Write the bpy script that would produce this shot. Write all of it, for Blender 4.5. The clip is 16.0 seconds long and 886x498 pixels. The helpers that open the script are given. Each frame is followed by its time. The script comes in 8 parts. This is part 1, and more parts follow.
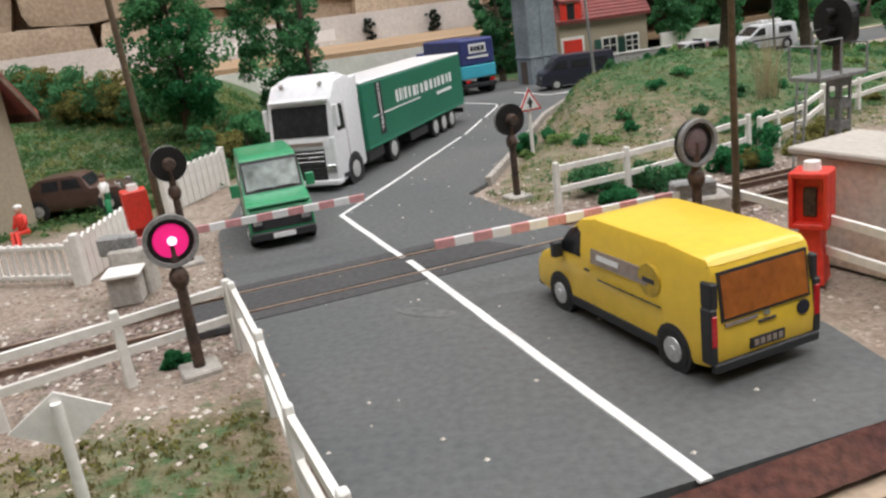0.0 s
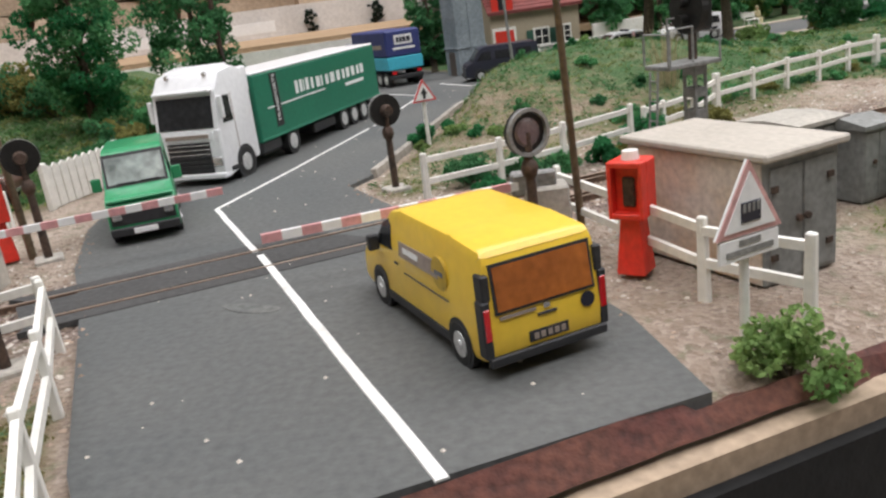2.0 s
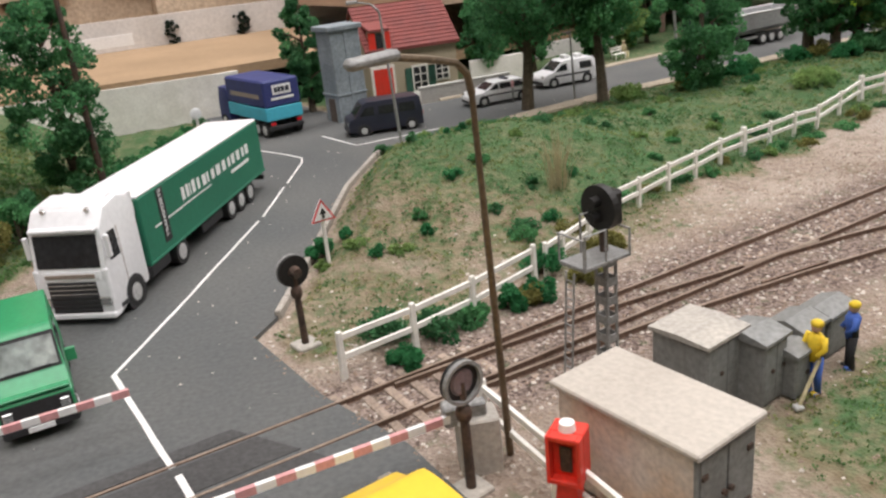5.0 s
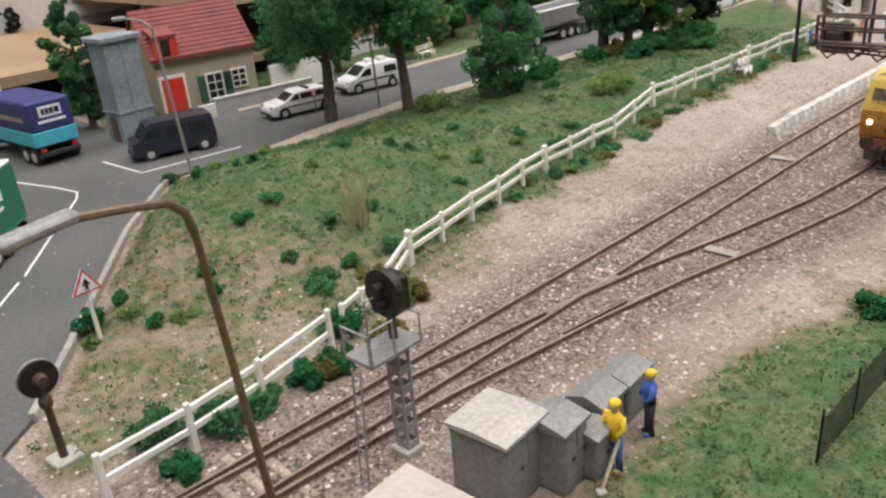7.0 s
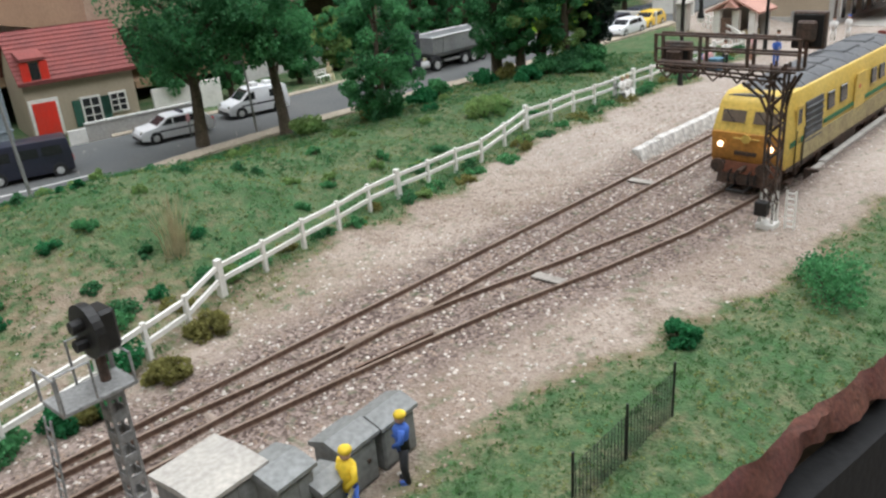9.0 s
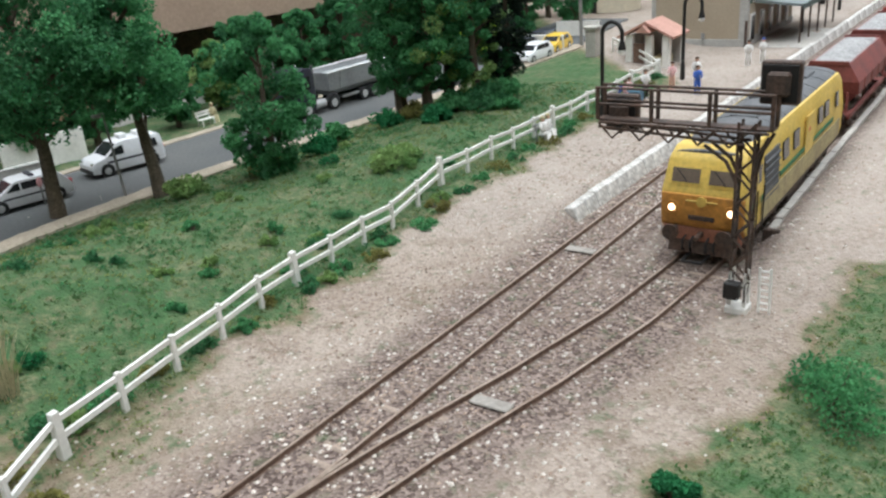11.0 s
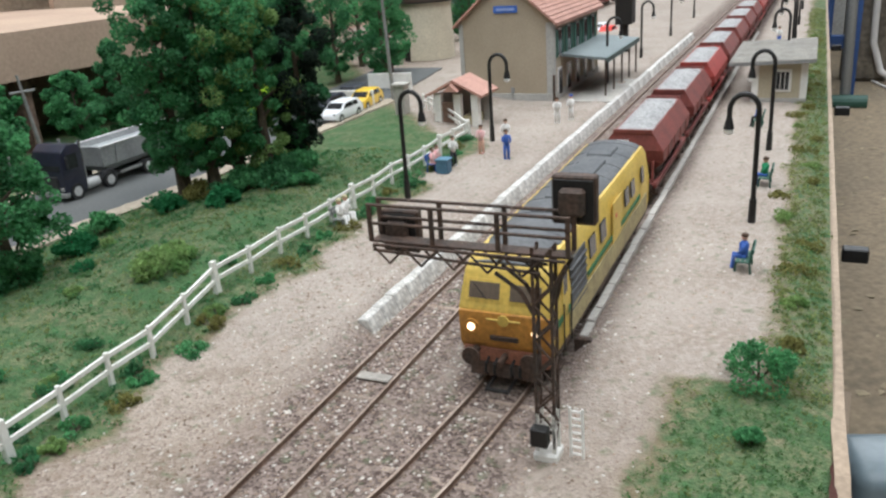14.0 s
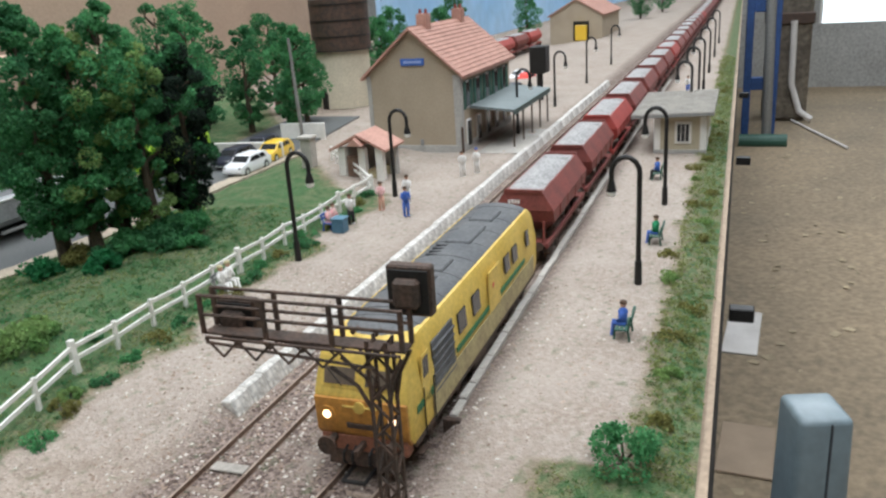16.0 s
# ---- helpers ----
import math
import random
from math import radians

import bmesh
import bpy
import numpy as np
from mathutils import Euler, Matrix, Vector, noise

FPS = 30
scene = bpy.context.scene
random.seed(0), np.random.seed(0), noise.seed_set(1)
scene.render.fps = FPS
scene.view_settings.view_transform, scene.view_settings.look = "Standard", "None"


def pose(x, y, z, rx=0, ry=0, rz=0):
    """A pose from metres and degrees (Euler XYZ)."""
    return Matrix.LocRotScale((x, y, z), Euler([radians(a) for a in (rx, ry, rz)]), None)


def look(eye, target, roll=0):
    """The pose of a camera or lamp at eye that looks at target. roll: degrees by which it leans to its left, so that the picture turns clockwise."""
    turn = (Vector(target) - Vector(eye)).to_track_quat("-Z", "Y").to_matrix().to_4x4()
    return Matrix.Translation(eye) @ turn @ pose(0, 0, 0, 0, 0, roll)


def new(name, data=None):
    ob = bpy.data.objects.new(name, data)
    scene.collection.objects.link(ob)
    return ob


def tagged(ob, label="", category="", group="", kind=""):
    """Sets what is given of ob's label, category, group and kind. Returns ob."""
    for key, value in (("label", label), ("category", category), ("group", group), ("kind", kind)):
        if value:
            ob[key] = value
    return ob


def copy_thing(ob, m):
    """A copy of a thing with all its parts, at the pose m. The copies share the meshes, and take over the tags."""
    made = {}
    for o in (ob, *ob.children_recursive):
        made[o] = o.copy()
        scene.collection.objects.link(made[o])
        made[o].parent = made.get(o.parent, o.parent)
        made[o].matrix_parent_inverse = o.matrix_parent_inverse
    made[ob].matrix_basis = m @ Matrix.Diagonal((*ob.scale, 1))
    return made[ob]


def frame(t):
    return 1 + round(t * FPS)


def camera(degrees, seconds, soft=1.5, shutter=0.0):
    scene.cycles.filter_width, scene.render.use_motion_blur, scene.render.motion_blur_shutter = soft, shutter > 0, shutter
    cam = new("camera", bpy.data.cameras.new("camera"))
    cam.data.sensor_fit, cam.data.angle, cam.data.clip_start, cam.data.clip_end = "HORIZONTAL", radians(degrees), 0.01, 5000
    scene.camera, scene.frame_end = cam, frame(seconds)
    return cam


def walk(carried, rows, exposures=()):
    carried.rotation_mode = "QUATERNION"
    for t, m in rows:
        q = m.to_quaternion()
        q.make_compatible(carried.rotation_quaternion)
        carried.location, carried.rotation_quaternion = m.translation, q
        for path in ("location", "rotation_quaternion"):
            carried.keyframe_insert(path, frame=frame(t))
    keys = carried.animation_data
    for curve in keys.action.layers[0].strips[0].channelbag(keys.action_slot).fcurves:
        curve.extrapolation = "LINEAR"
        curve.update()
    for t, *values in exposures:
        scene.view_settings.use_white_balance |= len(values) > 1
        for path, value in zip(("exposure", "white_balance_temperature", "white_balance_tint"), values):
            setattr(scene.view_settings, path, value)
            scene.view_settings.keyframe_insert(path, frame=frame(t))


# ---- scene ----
# the camera: eye, target in millimetres, lean
cam = camera(57.9, 16.0, soft=2.45, shutter=0.0)
MM = 0.001
PATH = [
    (0.0, (3.6, -7.0, 63.1), (-4.00, 88.52, 34.51), -7.7),
    (0.5, (13.2, -4.5, 60.2), (6.00, 91.05, 31.80), -7.9),
    (1.0, (19.9, -3.0, 57.6), (13.55, 92.51, 28.65), -7.8),
    (1.5, (28.4, -4.0, 57.8), (23.00, 91.51, 28.45), -7.7),
    (2.0, (34.3, -2.5, 58.1), (30.10, 92.78, 28.19), -7.7),
    (2.5, (36.1, 0.5, 63.6), (31.95, 95.39, 32.15), -8.0),
    (3.0, (40.2, -0.1, 71.7), (36.30, 94.86, 40.75), -7.9),
    (3.2, (41.7, -1.1, 75.0), (38.00, 93.77, 43.79), -8.1),
    (5.3, (27.0, 24.8, 124.2), (42.45, 116.62, 87.74), -5.4),
    (5.5, (27.1, 28.4, 127.0), (44.95, 119.78, 90.46), -5.1),
    (6.0, (29.9, 37.9, 131.2), (53.09, 126.92, 91.96), -5.0),
    (6.5, (39.1, 43.8, 133.4), (66.75, 130.91, 92.89), -5.0),
    (7.0, (51.6, 46.9, 135.5), (82.60, 132.80, 94.55), -5.2),
    (7.5, (65.3, 45.9, 135.8), (97.56, 131.47, 95.29), -5.2),
    (8.0, (82.3, 43.4, 134.5), (115.06, 129.31, 95.34), -5.2),
    (8.5, (96.6, 34.0, 125.3), (128.70, 120.99, 87.85), -4.8),
    (9.0, (108.5, 41.0, 124.1), (144.36, 126.27, 85.94), -4.6),
    (9.2, (115.5, 45.0, 126.4), (151.95, 129.99, 88.45), -4.8),
    (11.3, (140.9, 114.7, 130.4), (189.75, 193.39, 92.75), -4.8),
    (11.5, (143.8, 120.5, 131.0), (194.28, 198.22, 93.21), -4.7),
    (12.0, (150.8, 130.1, 132.1), (204.71, 205.42, 94.44), -4.1),
    (12.5, (160.9, 133.3, 134.9), (217.70, 207.00, 98.30), -4.0),
    (13.0, (174.7, 136.7, 136.0), (233.67, 208.82, 99.64), -4.3),
    (13.5, (185.3, 138.5, 137.9), (246.41, 209.11, 101.99), -4.2),
    (14.0, (193.7, 137.7, 140.6), (256.55, 207.00, 105.30), -4.2),
    (14.5, (202.7, 133.4, 141.2), (268.06, 200.46, 106.10), -3.8),
    (15.0, (211.9, 131.3, 143.3), (278.76, 197.31, 109.05), -3.8),
    (15.5, (219.3, 128.2, 145.2), (287.46, 193.51, 112.15), -3.8),
    (16.0, (224.6, 127.6, 148.1), (293.72, 192.71, 116.74), -3.7),
]
# the film's white balance drifts from warm to cooler and greener: seconds, stops, kelvin, tint
BALANCE = [(0.0, 0.03, 6550, 10), (3.2, 0.04, 6600, 10), (5.3, 0.03, 6850, 12.5), (7.0, 0.03, 6800, 12), (8.3, 0.08, 6300, 7.5), (9.2, 0.08, 6200, 6.5), (11.3, 0.08, 6050, 4), (16.0, 0.0, 6100, 4.5)]
walk(cam, [(t, look(Vector(e) * MM, Vector(g) * MM, r)) for t, e, g, r in PATH], BALANCE)

# ---- light ----
world = bpy.data.worlds.new("hall")
scene.world = world
world.use_nodes = True
world.node_tree.nodes["Background"].inputs[0].default_value = (1.0, 0.93, 0.84, 1)
world.node_tree.nodes["Background"].inputs[1].default_value = 0.05
scene.view_settings.exposure = 0.0
# ceiling lamps of the hall: place along and across the railway, watts
LAMP_COLOUR = (1.0, 1.0, 1.045)
LAMPS = [(-500, -500, 28), (900, -600, 28), (200, 800, 30), (1700, 800, 30), (3600, 0, 32), (4900, -700, 32)]

# ---- building helpers (all lengths in millimetres of the model) ----
DIR = radians(22.5)          # the way the railway runs
CS, SN = math.cos(DIR), math.sin(DIR)
rnd = random.Random(7)


def T(s, n):
    """Plan place from the length s along the railway and n to its left."""
    return s * CS - n * SN, s * SN + n * CS


def thing(name, x, y, z=0, turn=0, label="", category="", group="", kind=""):
    ob = new(name)
    ob.empty_display_size = 0.005
    ob.matrix_basis = pose(x * MM, y * MM, z * MM, 0, 0, turn)
    return tagged(ob, label, category, group, kind)


def mesh_of(name, bm, material, smooth=False):
    me = bpy.data.meshes.new(name)
    bmesh.ops.scale(bm, vec=(MM, MM, MM), verts=bm.verts)
    bmesh.ops.recalc_face_normals(bm, faces=bm.faces)
    bm.to_mesh(me)
    bm.free()
    me.materials.append(material)
    if smooth:
        for p in me.polygons:
            p.use_smooth = True
        me.set_sharp_from_angle(angle=radians(38))
    return me


def part(name, bm, material, parent=None, label="", smooth=False, at=None, turn=(0, 0, 0)):
    ob = new(name, mesh_of(name, bm, material, smooth))
    ob.parent = parent
    if at:
        ob.matrix_basis = pose(at[0] * MM, at[1] * MM, at[2] * MM, *turn)
    return tagged(ob, label)


def again(ob, at, turn=(0, 0, 0), parent=None):
    """The same mesh once more at another place."""
    c = ob.copy()
    scene.collection.objects.link(c)
    c.parent = parent or ob.parent
    c.matrix_basis = pose(at[0] * MM, at[1] * MM, at[2] * MM, *turn)
    return c


def box(x0, y0, z0, x1, y1, z1, bevel=0.0, bm=None, seg=1):
    bm = bm or bmesh.new()
    m = Matrix.Translation(((x0 + x1) / 2, (y0 + y1) / 2, (z0 + z1) / 2)) @ Matrix.Diagonal((x1 - x0, y1 - y0, z1 - z0, 1))
    r = bmesh.ops.create_cube(bm, size=1, matrix=m)
    if bevel:
        es = list({e for v in r["verts"] for e in v.link_edges})
        bmesh.ops.bevel(bm, geom=es, offset=bevel, segments=seg, affect="EDGES", profile=0.5)
    return bm


def cyl(p, q, r, r2=None, n=12, bm=None):
    """A rod or cone from p to q."""
    bm = bm or bmesh.new()
    p, q = Vector(p), Vector(q)
    turn = (q - p).to_track_quat("Z", "Y").to_matrix().to_4x4()
    m = Matrix.Translation((p + q) / 2) @ turn
    bmesh.ops.create_cone(bm, cap_ends=True, segments=n, radius1=r, radius2=r if r2 is None else r2, depth=(q - p).length, matrix=m)
    return bm


def ball(c, r, bm=None, sub=2, squash=(1, 1, 1)):
    bm = bm or bmesh.new()
    m = Matrix.Translation(c) @ Matrix.Diagonal((*squash, 1))
    bmesh.ops.create_icosphere(bm, subdivisions=sub, radius=r, matrix=m)
    return bm


def prism(poly, z0, z1, bm=None):
    """A plan polygon raised from z0 to z1."""
    bm = bm or bmesh.new()
    lo = [bm.verts.new((x, y, z0)) for x, y in poly]
    hi = [bm.verts.new((x, y, z1)) for x, y in poly]
    bm.faces.new(hi)
    bm.faces.new(lo[::-1])
    for i in range(len(poly)):
        j = (i + 1) % len(poly)
        bm.faces.new((lo[i], lo[j], hi[j], hi[i]))
    return bm


def slab(poly, axis, a, b, bm=None, bevel=0.0):
    """A polygon in the plane across axis ('x': (y, z) pairs, 'y': (x, z) pairs), thick from a to b."""
    bm = bm or bmesh.new()
    put = (lambda u, v, w: (w, u, v)) if axis == "x" else (lambda u, v, w: (u, w, v))
    lo = [bm.verts.new(put(u, v, a)) for u, v in poly]
    hi = [bm.verts.new(put(u, v, b)) for u, v in poly]
    fs = [bm.faces.new(hi), bm.faces.new(lo[::-1])]
    for i in range(len(poly)):
        j = (i + 1) % len(poly)
        fs.append(bm.faces.new((lo[i], lo[j], hi[j], hi[i])))
    if bevel:
        bmesh.ops.recalc_face_normals(bm, faces=fs)
        es = list({e for f in fs for e in f.edges})
        bmesh.ops.bevel(bm, geom=es, offset=bevel, segments=2, affect="EDGES", profile=0.6)
    return bm


def sweep(path, profile, bm=None, closed=True):
    """A profile of (across, up) pairs carried along a path of points in space."""
    bm = bm or bmesh.new()
    rings = []
    path = [Vector(p) if len(p) == 3 else Vector((*p, 0)) for p in path]
    for i, p in enumerate(path):
        d = path[min(i + 1, len(path) - 1)] - path[max(i - 1, 0)]
        side = Vector((-d.y, d.x, 0)).normalized()
        rings.append([bm.verts.new(p + side * a + Vector((0, 0, u))) for a, u in profile])
    k = len(profile)
    for a, b in zip(rings, rings[1:]):
        for i in range(k if closed else k - 1):
            j = (i + 1) % k
            bm.faces.new((a[i], a[j], b[j], b[i]))
    if closed and k > 2:
        bm.faces.new(rings[0])
        bm.faces.new(rings[-1][::-1])
    return bm


def tube(path, r, n=8, bm=None):
    bm = bm or bmesh.new()
    path = [Vector(p) for p in path]
    rings, side = [], Vector((0.3, 0.9, 0.1))
    for i, p in enumerate(path):
        d = (path[min(i + 1, len(path) - 1)] - path[max(i - 1, 0)]).normalized()
        side = (side - d * side.dot(d)).normalized()
        up = d.cross(side)
        rr = r[i] if isinstance(r, (list, tuple)) else r
        rings.append([bm.verts.new(p + (side * math.cos(a) + up * math.sin(a)) * rr) for a in (2 * math.pi * k / n for k in range(n))])
    for a, b in zip(rings, rings[1:]):
        for i in range(n):
            j = (i + 1) % n
            bm.faces.new((a[i], a[j], b[j], b[i]))
    bm.faces.new(rings[0][::-1])
    bm.faces.new(rings[-1])
    return bm


# ---- materials ----
def leafy(m):
    """Lets some light through a leaf material."""
    nt = m.node_tree
    b, out = nt.nodes["Principled BSDF"], nt.nodes["Material Output"]
    tr, mx = nt.nodes.new("ShaderNodeBsdfTranslucent"), nt.nodes.new("ShaderNodeMixShader")
    mx.inputs[0].default_value = 0.5
    src = b.inputs["Base Color"].links[0].from_socket
    nt.links.new(src, tr.inputs["Color"])
    nt.links.new(b.outputs[0], mx.inputs[1])
    nt.links.new(tr.outputs[0], mx.inputs[2])
    nt.links.new(mx.outputs[0], out.inputs["Surface"])
    return m


def paint(name, colour, rough=0.6, metal=0.0, vary=0.12, size=6.0, bump=0.0, fine=0.8, second=None, mix=0.5, coat=0.0, spec=0.5, piece=0.0):
    """A surface with patches of size millimetres, grain of fine millimetres and a second colour in blotches."""
    m = bpy.data.materials.new(name)
    m.use_nodes = True
    nt = m.node_tree
    b = nt.nodes["Principled BSDF"]
    tc = nt.nodes.new("ShaderNodeTexCoord")
    big, small = nt.nodes.new("ShaderNodeTexNoise"), nt.nodes.new("ShaderNodeTexNoise")
    big.inputs["Scale"].default_value, small.inputs["Scale"].default_value = 1000 / size / 2, 1000 / fine / 2
    big.inputs["Detail"].default_value, small.inputs["Detail"].default_value = 5, 3
    for t in (big, small):
        nt.links.new(tc.outputs["Object"], t.inputs["Vector"])
    ramp = nt.nodes.new("ShaderNodeMapRange")
    ramp.inputs[1].default_value, ramp.inputs[2].default_value = 0.5 - mix * 0.4 + 0.05, 0.5 + (1 - mix) * 0.4
    nt.links.new(big.outputs["Fac"], ramp.inputs["Value"])
    mixer = nt.nodes.new("ShaderNodeMix")
    mixer.data_type = "RGBA"
    mixer.inputs["A"].default_value = (*colour, 1)
    mixer.inputs["B"].default_value = (*(second or [c * (1 - 1.6 * vary) for c in colour]), 1)
    nt.links.new(ramp.outputs["Result"], mixer.inputs["Factor"])
    val = nt.nodes.new("ShaderNodeHueSaturation")
    gr = nt.nodes.new("ShaderNodeMapRange")
    gr.inputs[1].default_value, gr.inputs[2].default_value = 0.25, 0.75
    gr.inputs[3].default_value, gr.inputs[4].default_value = 1 - 2 * vary, 1 + 2 * vary
    nt.links.new(small.outputs["Fac"], gr.inputs["Value"])
    out = gr.outputs["Result"]
    if piece:
        oi, pm, mu = nt.nodes.new("ShaderNodeObjectInfo"), nt.nodes.new("ShaderNodeMapRange"), nt.nodes.new("ShaderNodeMath")
        pm.inputs[3].default_value, pm.inputs[4].default_value = 1 - piece, 1 + piece
        mu.operation = "MULTIPLY"
        nt.links.new(oi.outputs["Random"], pm.inputs["Value"])
        nt.links.new(pm.outputs["Result"], mu.inputs[0])
        nt.links.new(out, mu.inputs[1])
        out = mu.outputs[0]
    nt.links.new(out, val.inputs["Value"])
    nt.links.new(mixer.outputs["Result"], val.inputs["Color"])
    nt.links.new(val.outputs["Color"], b.inputs["Base Color"])
    b.inputs["Roughness"].default_value, b.inputs["Metallic"].default_value = rough, metal
    b.inputs["Coat Weight"].default_value = coat
    b.inputs["Specular IOR Level"].default_value = spec
    if bump:
        bp = nt.nodes.new("ShaderNodeBump")
        bp.inputs["Strength"].default_value, bp.inputs["Distance"].default_value = min(1, bump), fine * MM * 0.6
        nt.links.new(small.outputs["Fac"], bp.inputs["Height"])
        nt.links.new(bp.outputs["Normal"], b.inputs["Normal"])
    return m

asphalt = paint("asphalt", (0.078, 0.083, 0.083), 0.85, vary=0.10, size=45, fine=0.9, bump=0.35, second=(0.112, 0.112, 0.106), mix=0.5)
asphalt_dark = paint("dark crossing asphalt", (0.056, 0.055, 0.054), 0.8, vary=0.15, size=14, fine=0.8, bump=0.4)
line_white = paint("road paint", (0.78, 0.77, 0.74), 0.7, vary=0.06, size=9, fine=0.9, bump=0.2, second=(0.62, 0.61, 0.58))
rail_rust = paint("rusty rail", (0.20, 0.13, 0.095), 0.6, 0.3, vary=0.2, size=5, fine=0.6, bump=0.3)
rail_bright = paint("polished rail head", (0.46, 0.37, 0.30), 0.38, 0.75, vary=0.12, size=8, fine=0.8, second=(0.30, 0.22, 0.17))
sleeper_wood = paint("dusty sleeper", (0.23, 0.175, 0.135), 0.9, vary=0.2, size=4, fine=0.7, bump=0.5, second=(0.32, 0.25, 0.20), piece=0.2)
white_fence = paint("white concrete", (0.80, 0.78, 0.73), 0.6, vary=0.05, size=7, fine=0.9, bump=0.15, second=(0.68, 0.66, 0.60))
kerb_stone = paint("kerb stone", (0.34, 0.31, 0.27), 0.85, vary=0.12, size=6, fine=0.7, bump=0.5, piece=0.15)
plat_stone = paint("pale edging stone", (0.64, 0.62, 0.58), 0.9, vary=0.22, size=5, fine=0.9, bump=0.9, second=(0.36, 0.33, 0.29), piece=0.15)
post_grey = paint("weathered grey steel", (0.30, 0.30, 0.29), 0.55, 0.3, vary=0.15, size=3, fine=0.5, bump=0.2)
dark_steel = paint("dark rusted steel", (0.055, 0.042, 0.034), 0.65, 0.3, vary=0.25, size=3, fine=0.5, bump=0.4, second=(0.11, 0.065, 0.045))
black_iron = paint("black iron", (0.016, 0.015, 0.014), 0.5, 0.2, vary=0.2, size=3, fine=0.5, bump=0.2)
brass_brown = paint("brown brass tube", (0.17, 0.125, 0.08), 0.5, 0.45, vary=0.15, size=4, fine=0.6)
signal_red = paint("signal red paint", (0.72, 0.035, 0.02), 0.45, vary=0.08, size=5, fine=0.7, second=(0.60, 0.05, 0.03))
white_paint = paint("white paint", (0.80, 0.80, 0.79), 0.4, vary=0.04, size=8, fine=0.9)
glass_dark = paint("dark vehicle glass", (0.025, 0.026, 0.028), 0.10, vary=0.2, size=6, fine=1.0, coat=0.0, spec=0.35)
tyre_black = paint("tyre rubber", (0.022, 0.022, 0.022), 0.8, vary=0.15, size=2, fine=0.4, bump=0.3)
rim_silver = paint("silver rim", (0.66, 0.66, 0.65), 0.3, 0.45, vary=0.12, size=2, fine=0.5)
trim_black = paint("black plastic trim", (0.025, 0.025, 0.027), 0.55, vary=0.15, size=3, fine=0.6)
van_yellow = paint("yellow vehicle paint", (0.79, 0.525, 0.045), 0.36, vary=0.03, size=14, fine=1.2, coat=0.3, second=(0.76, 0.485, 0.038))
van_green = paint("green vehicle paint", (0.02, 0.25, 0.10), 0.4, vary=0.06, size=9, fine=1.0, coat=0.3)
trailer_green = paint("green tarpaulin", (0.012, 0.155, 0.088), 0.5, vary=0.05, size=12, fine=1.0, bump=0.1)
truck_white = paint("white cab paint", (0.80, 0.80, 0.81), 0.35, vary=0.03, size=12, fine=1.0, coat=0.3)
navy = paint("navy vehicle paint", (0.016, 0.018, 0.035), 0.4, vary=0.15, size=7, fine=0.9, coat=0.3)
tarp_blue = paint("blue tarpaulin", (0.030, 0.042, 0.16), 0.6, vary=0.12, size=7, fine=0.9, bump=0.2)
tarp_cyan = paint("light blue panel", (0.055, 0.42, 0.55), 0.5, vary=0.06, size=7, fine=0.9)
smoky_lens = paint("smoky unlit lens", (0.16, 0.115, 0.12), 0.25, vary=0.1, size=2, fine=0.5, coat=0.6)
red_lens = paint("red lens", (0.55, 0.012, 0.02), 0.2, vary=0.08, size=2, fine=0.5, coat=0.5)
amber_pane = paint("amber tinted pane", (0.38, 0.115, 0.018), 0.22, vary=0.12, size=9, fine=1.0, second=(0.24, 0.065, 0.014), coat=0.2)
chrome = paint("bright metal", (0.6, 0.6, 0.6), 0.2, 0.9, vary=0.05, size=3, fine=0.6)
concrete = paint("weathered concrete", (0.44, 0.41, 0.36), 0.9, vary=0.10, size=9, fine=0.7, bump=0.4, second=(0.32, 0.30, 0.27))
cabinet_grey = paint("grey cabinet paint", (0.22, 0.225, 0.215), 0.6, vary=0.12, size=8, fine=0.7, bump=0.15, second=(0.15, 0.15, 0.14))
roof_tile_red = paint("dark red roof", (0.25, 0.06, 0.05), 0.75, vary=0.12, size=8, fine=0.8, bump=0.3, second=(0.19, 0.05, 0.045))
roof_tile_pink = paint("salmon roof tile", (0.47, 0.265, 0.205), 0.8, vary=0.10, size=6, fine=0.8, bump=0.3, second=(0.38, 0.205, 0.16), piece=0.12)
render_beige = paint("beige rendered wall", (0.40, 0.335, 0.245), 0.9, vary=0.05, size=16, fine=0.8, bump=0.25, second=(0.35, 0.29, 0.21))
quoin_grey = paint("grey quoin stone", (0.42, 0.41, 0.38), 0.85, vary=0.08, size=6, fine=0.7, bump=0.3)
tower_blue = paint("blue grey concrete", (0.26, 0.30, 0.32), 0.85, vary=0.12, size=9, fine=0.8, bump=0.3, second=(0.17, 0.20, 0.22))
shutter_green = paint("green shutter", (0.03, 0.10, 0.07), 0.6, vary=0.1, size=4, fine=0.6)
rosy_board = paint("rosy tan board", (0.46, 0.335, 0.245), 0.9, vary=0.06, size=60, fine=1.5, bump=0.3, second=(0.38, 0.27, 0.20))
card_tan = paint("tan board", (0.36, 0.245, 0.145), 0.9, vary=0.06, size=40, fine=1.5, bump=0.3, second=(0.28, 0.19, 0.11))
card_pale = paint("pale grey wall", (0.68, 0.65, 0.62), 0.9, vary=0.06, size=40, fine=1.5, second=(0.55, 0.52, 0.49))
cavity_brown = paint("dark brown boards", (0.20, 0.13, 0.095), 0.9, vary=0.2, size=20, fine=1.5)
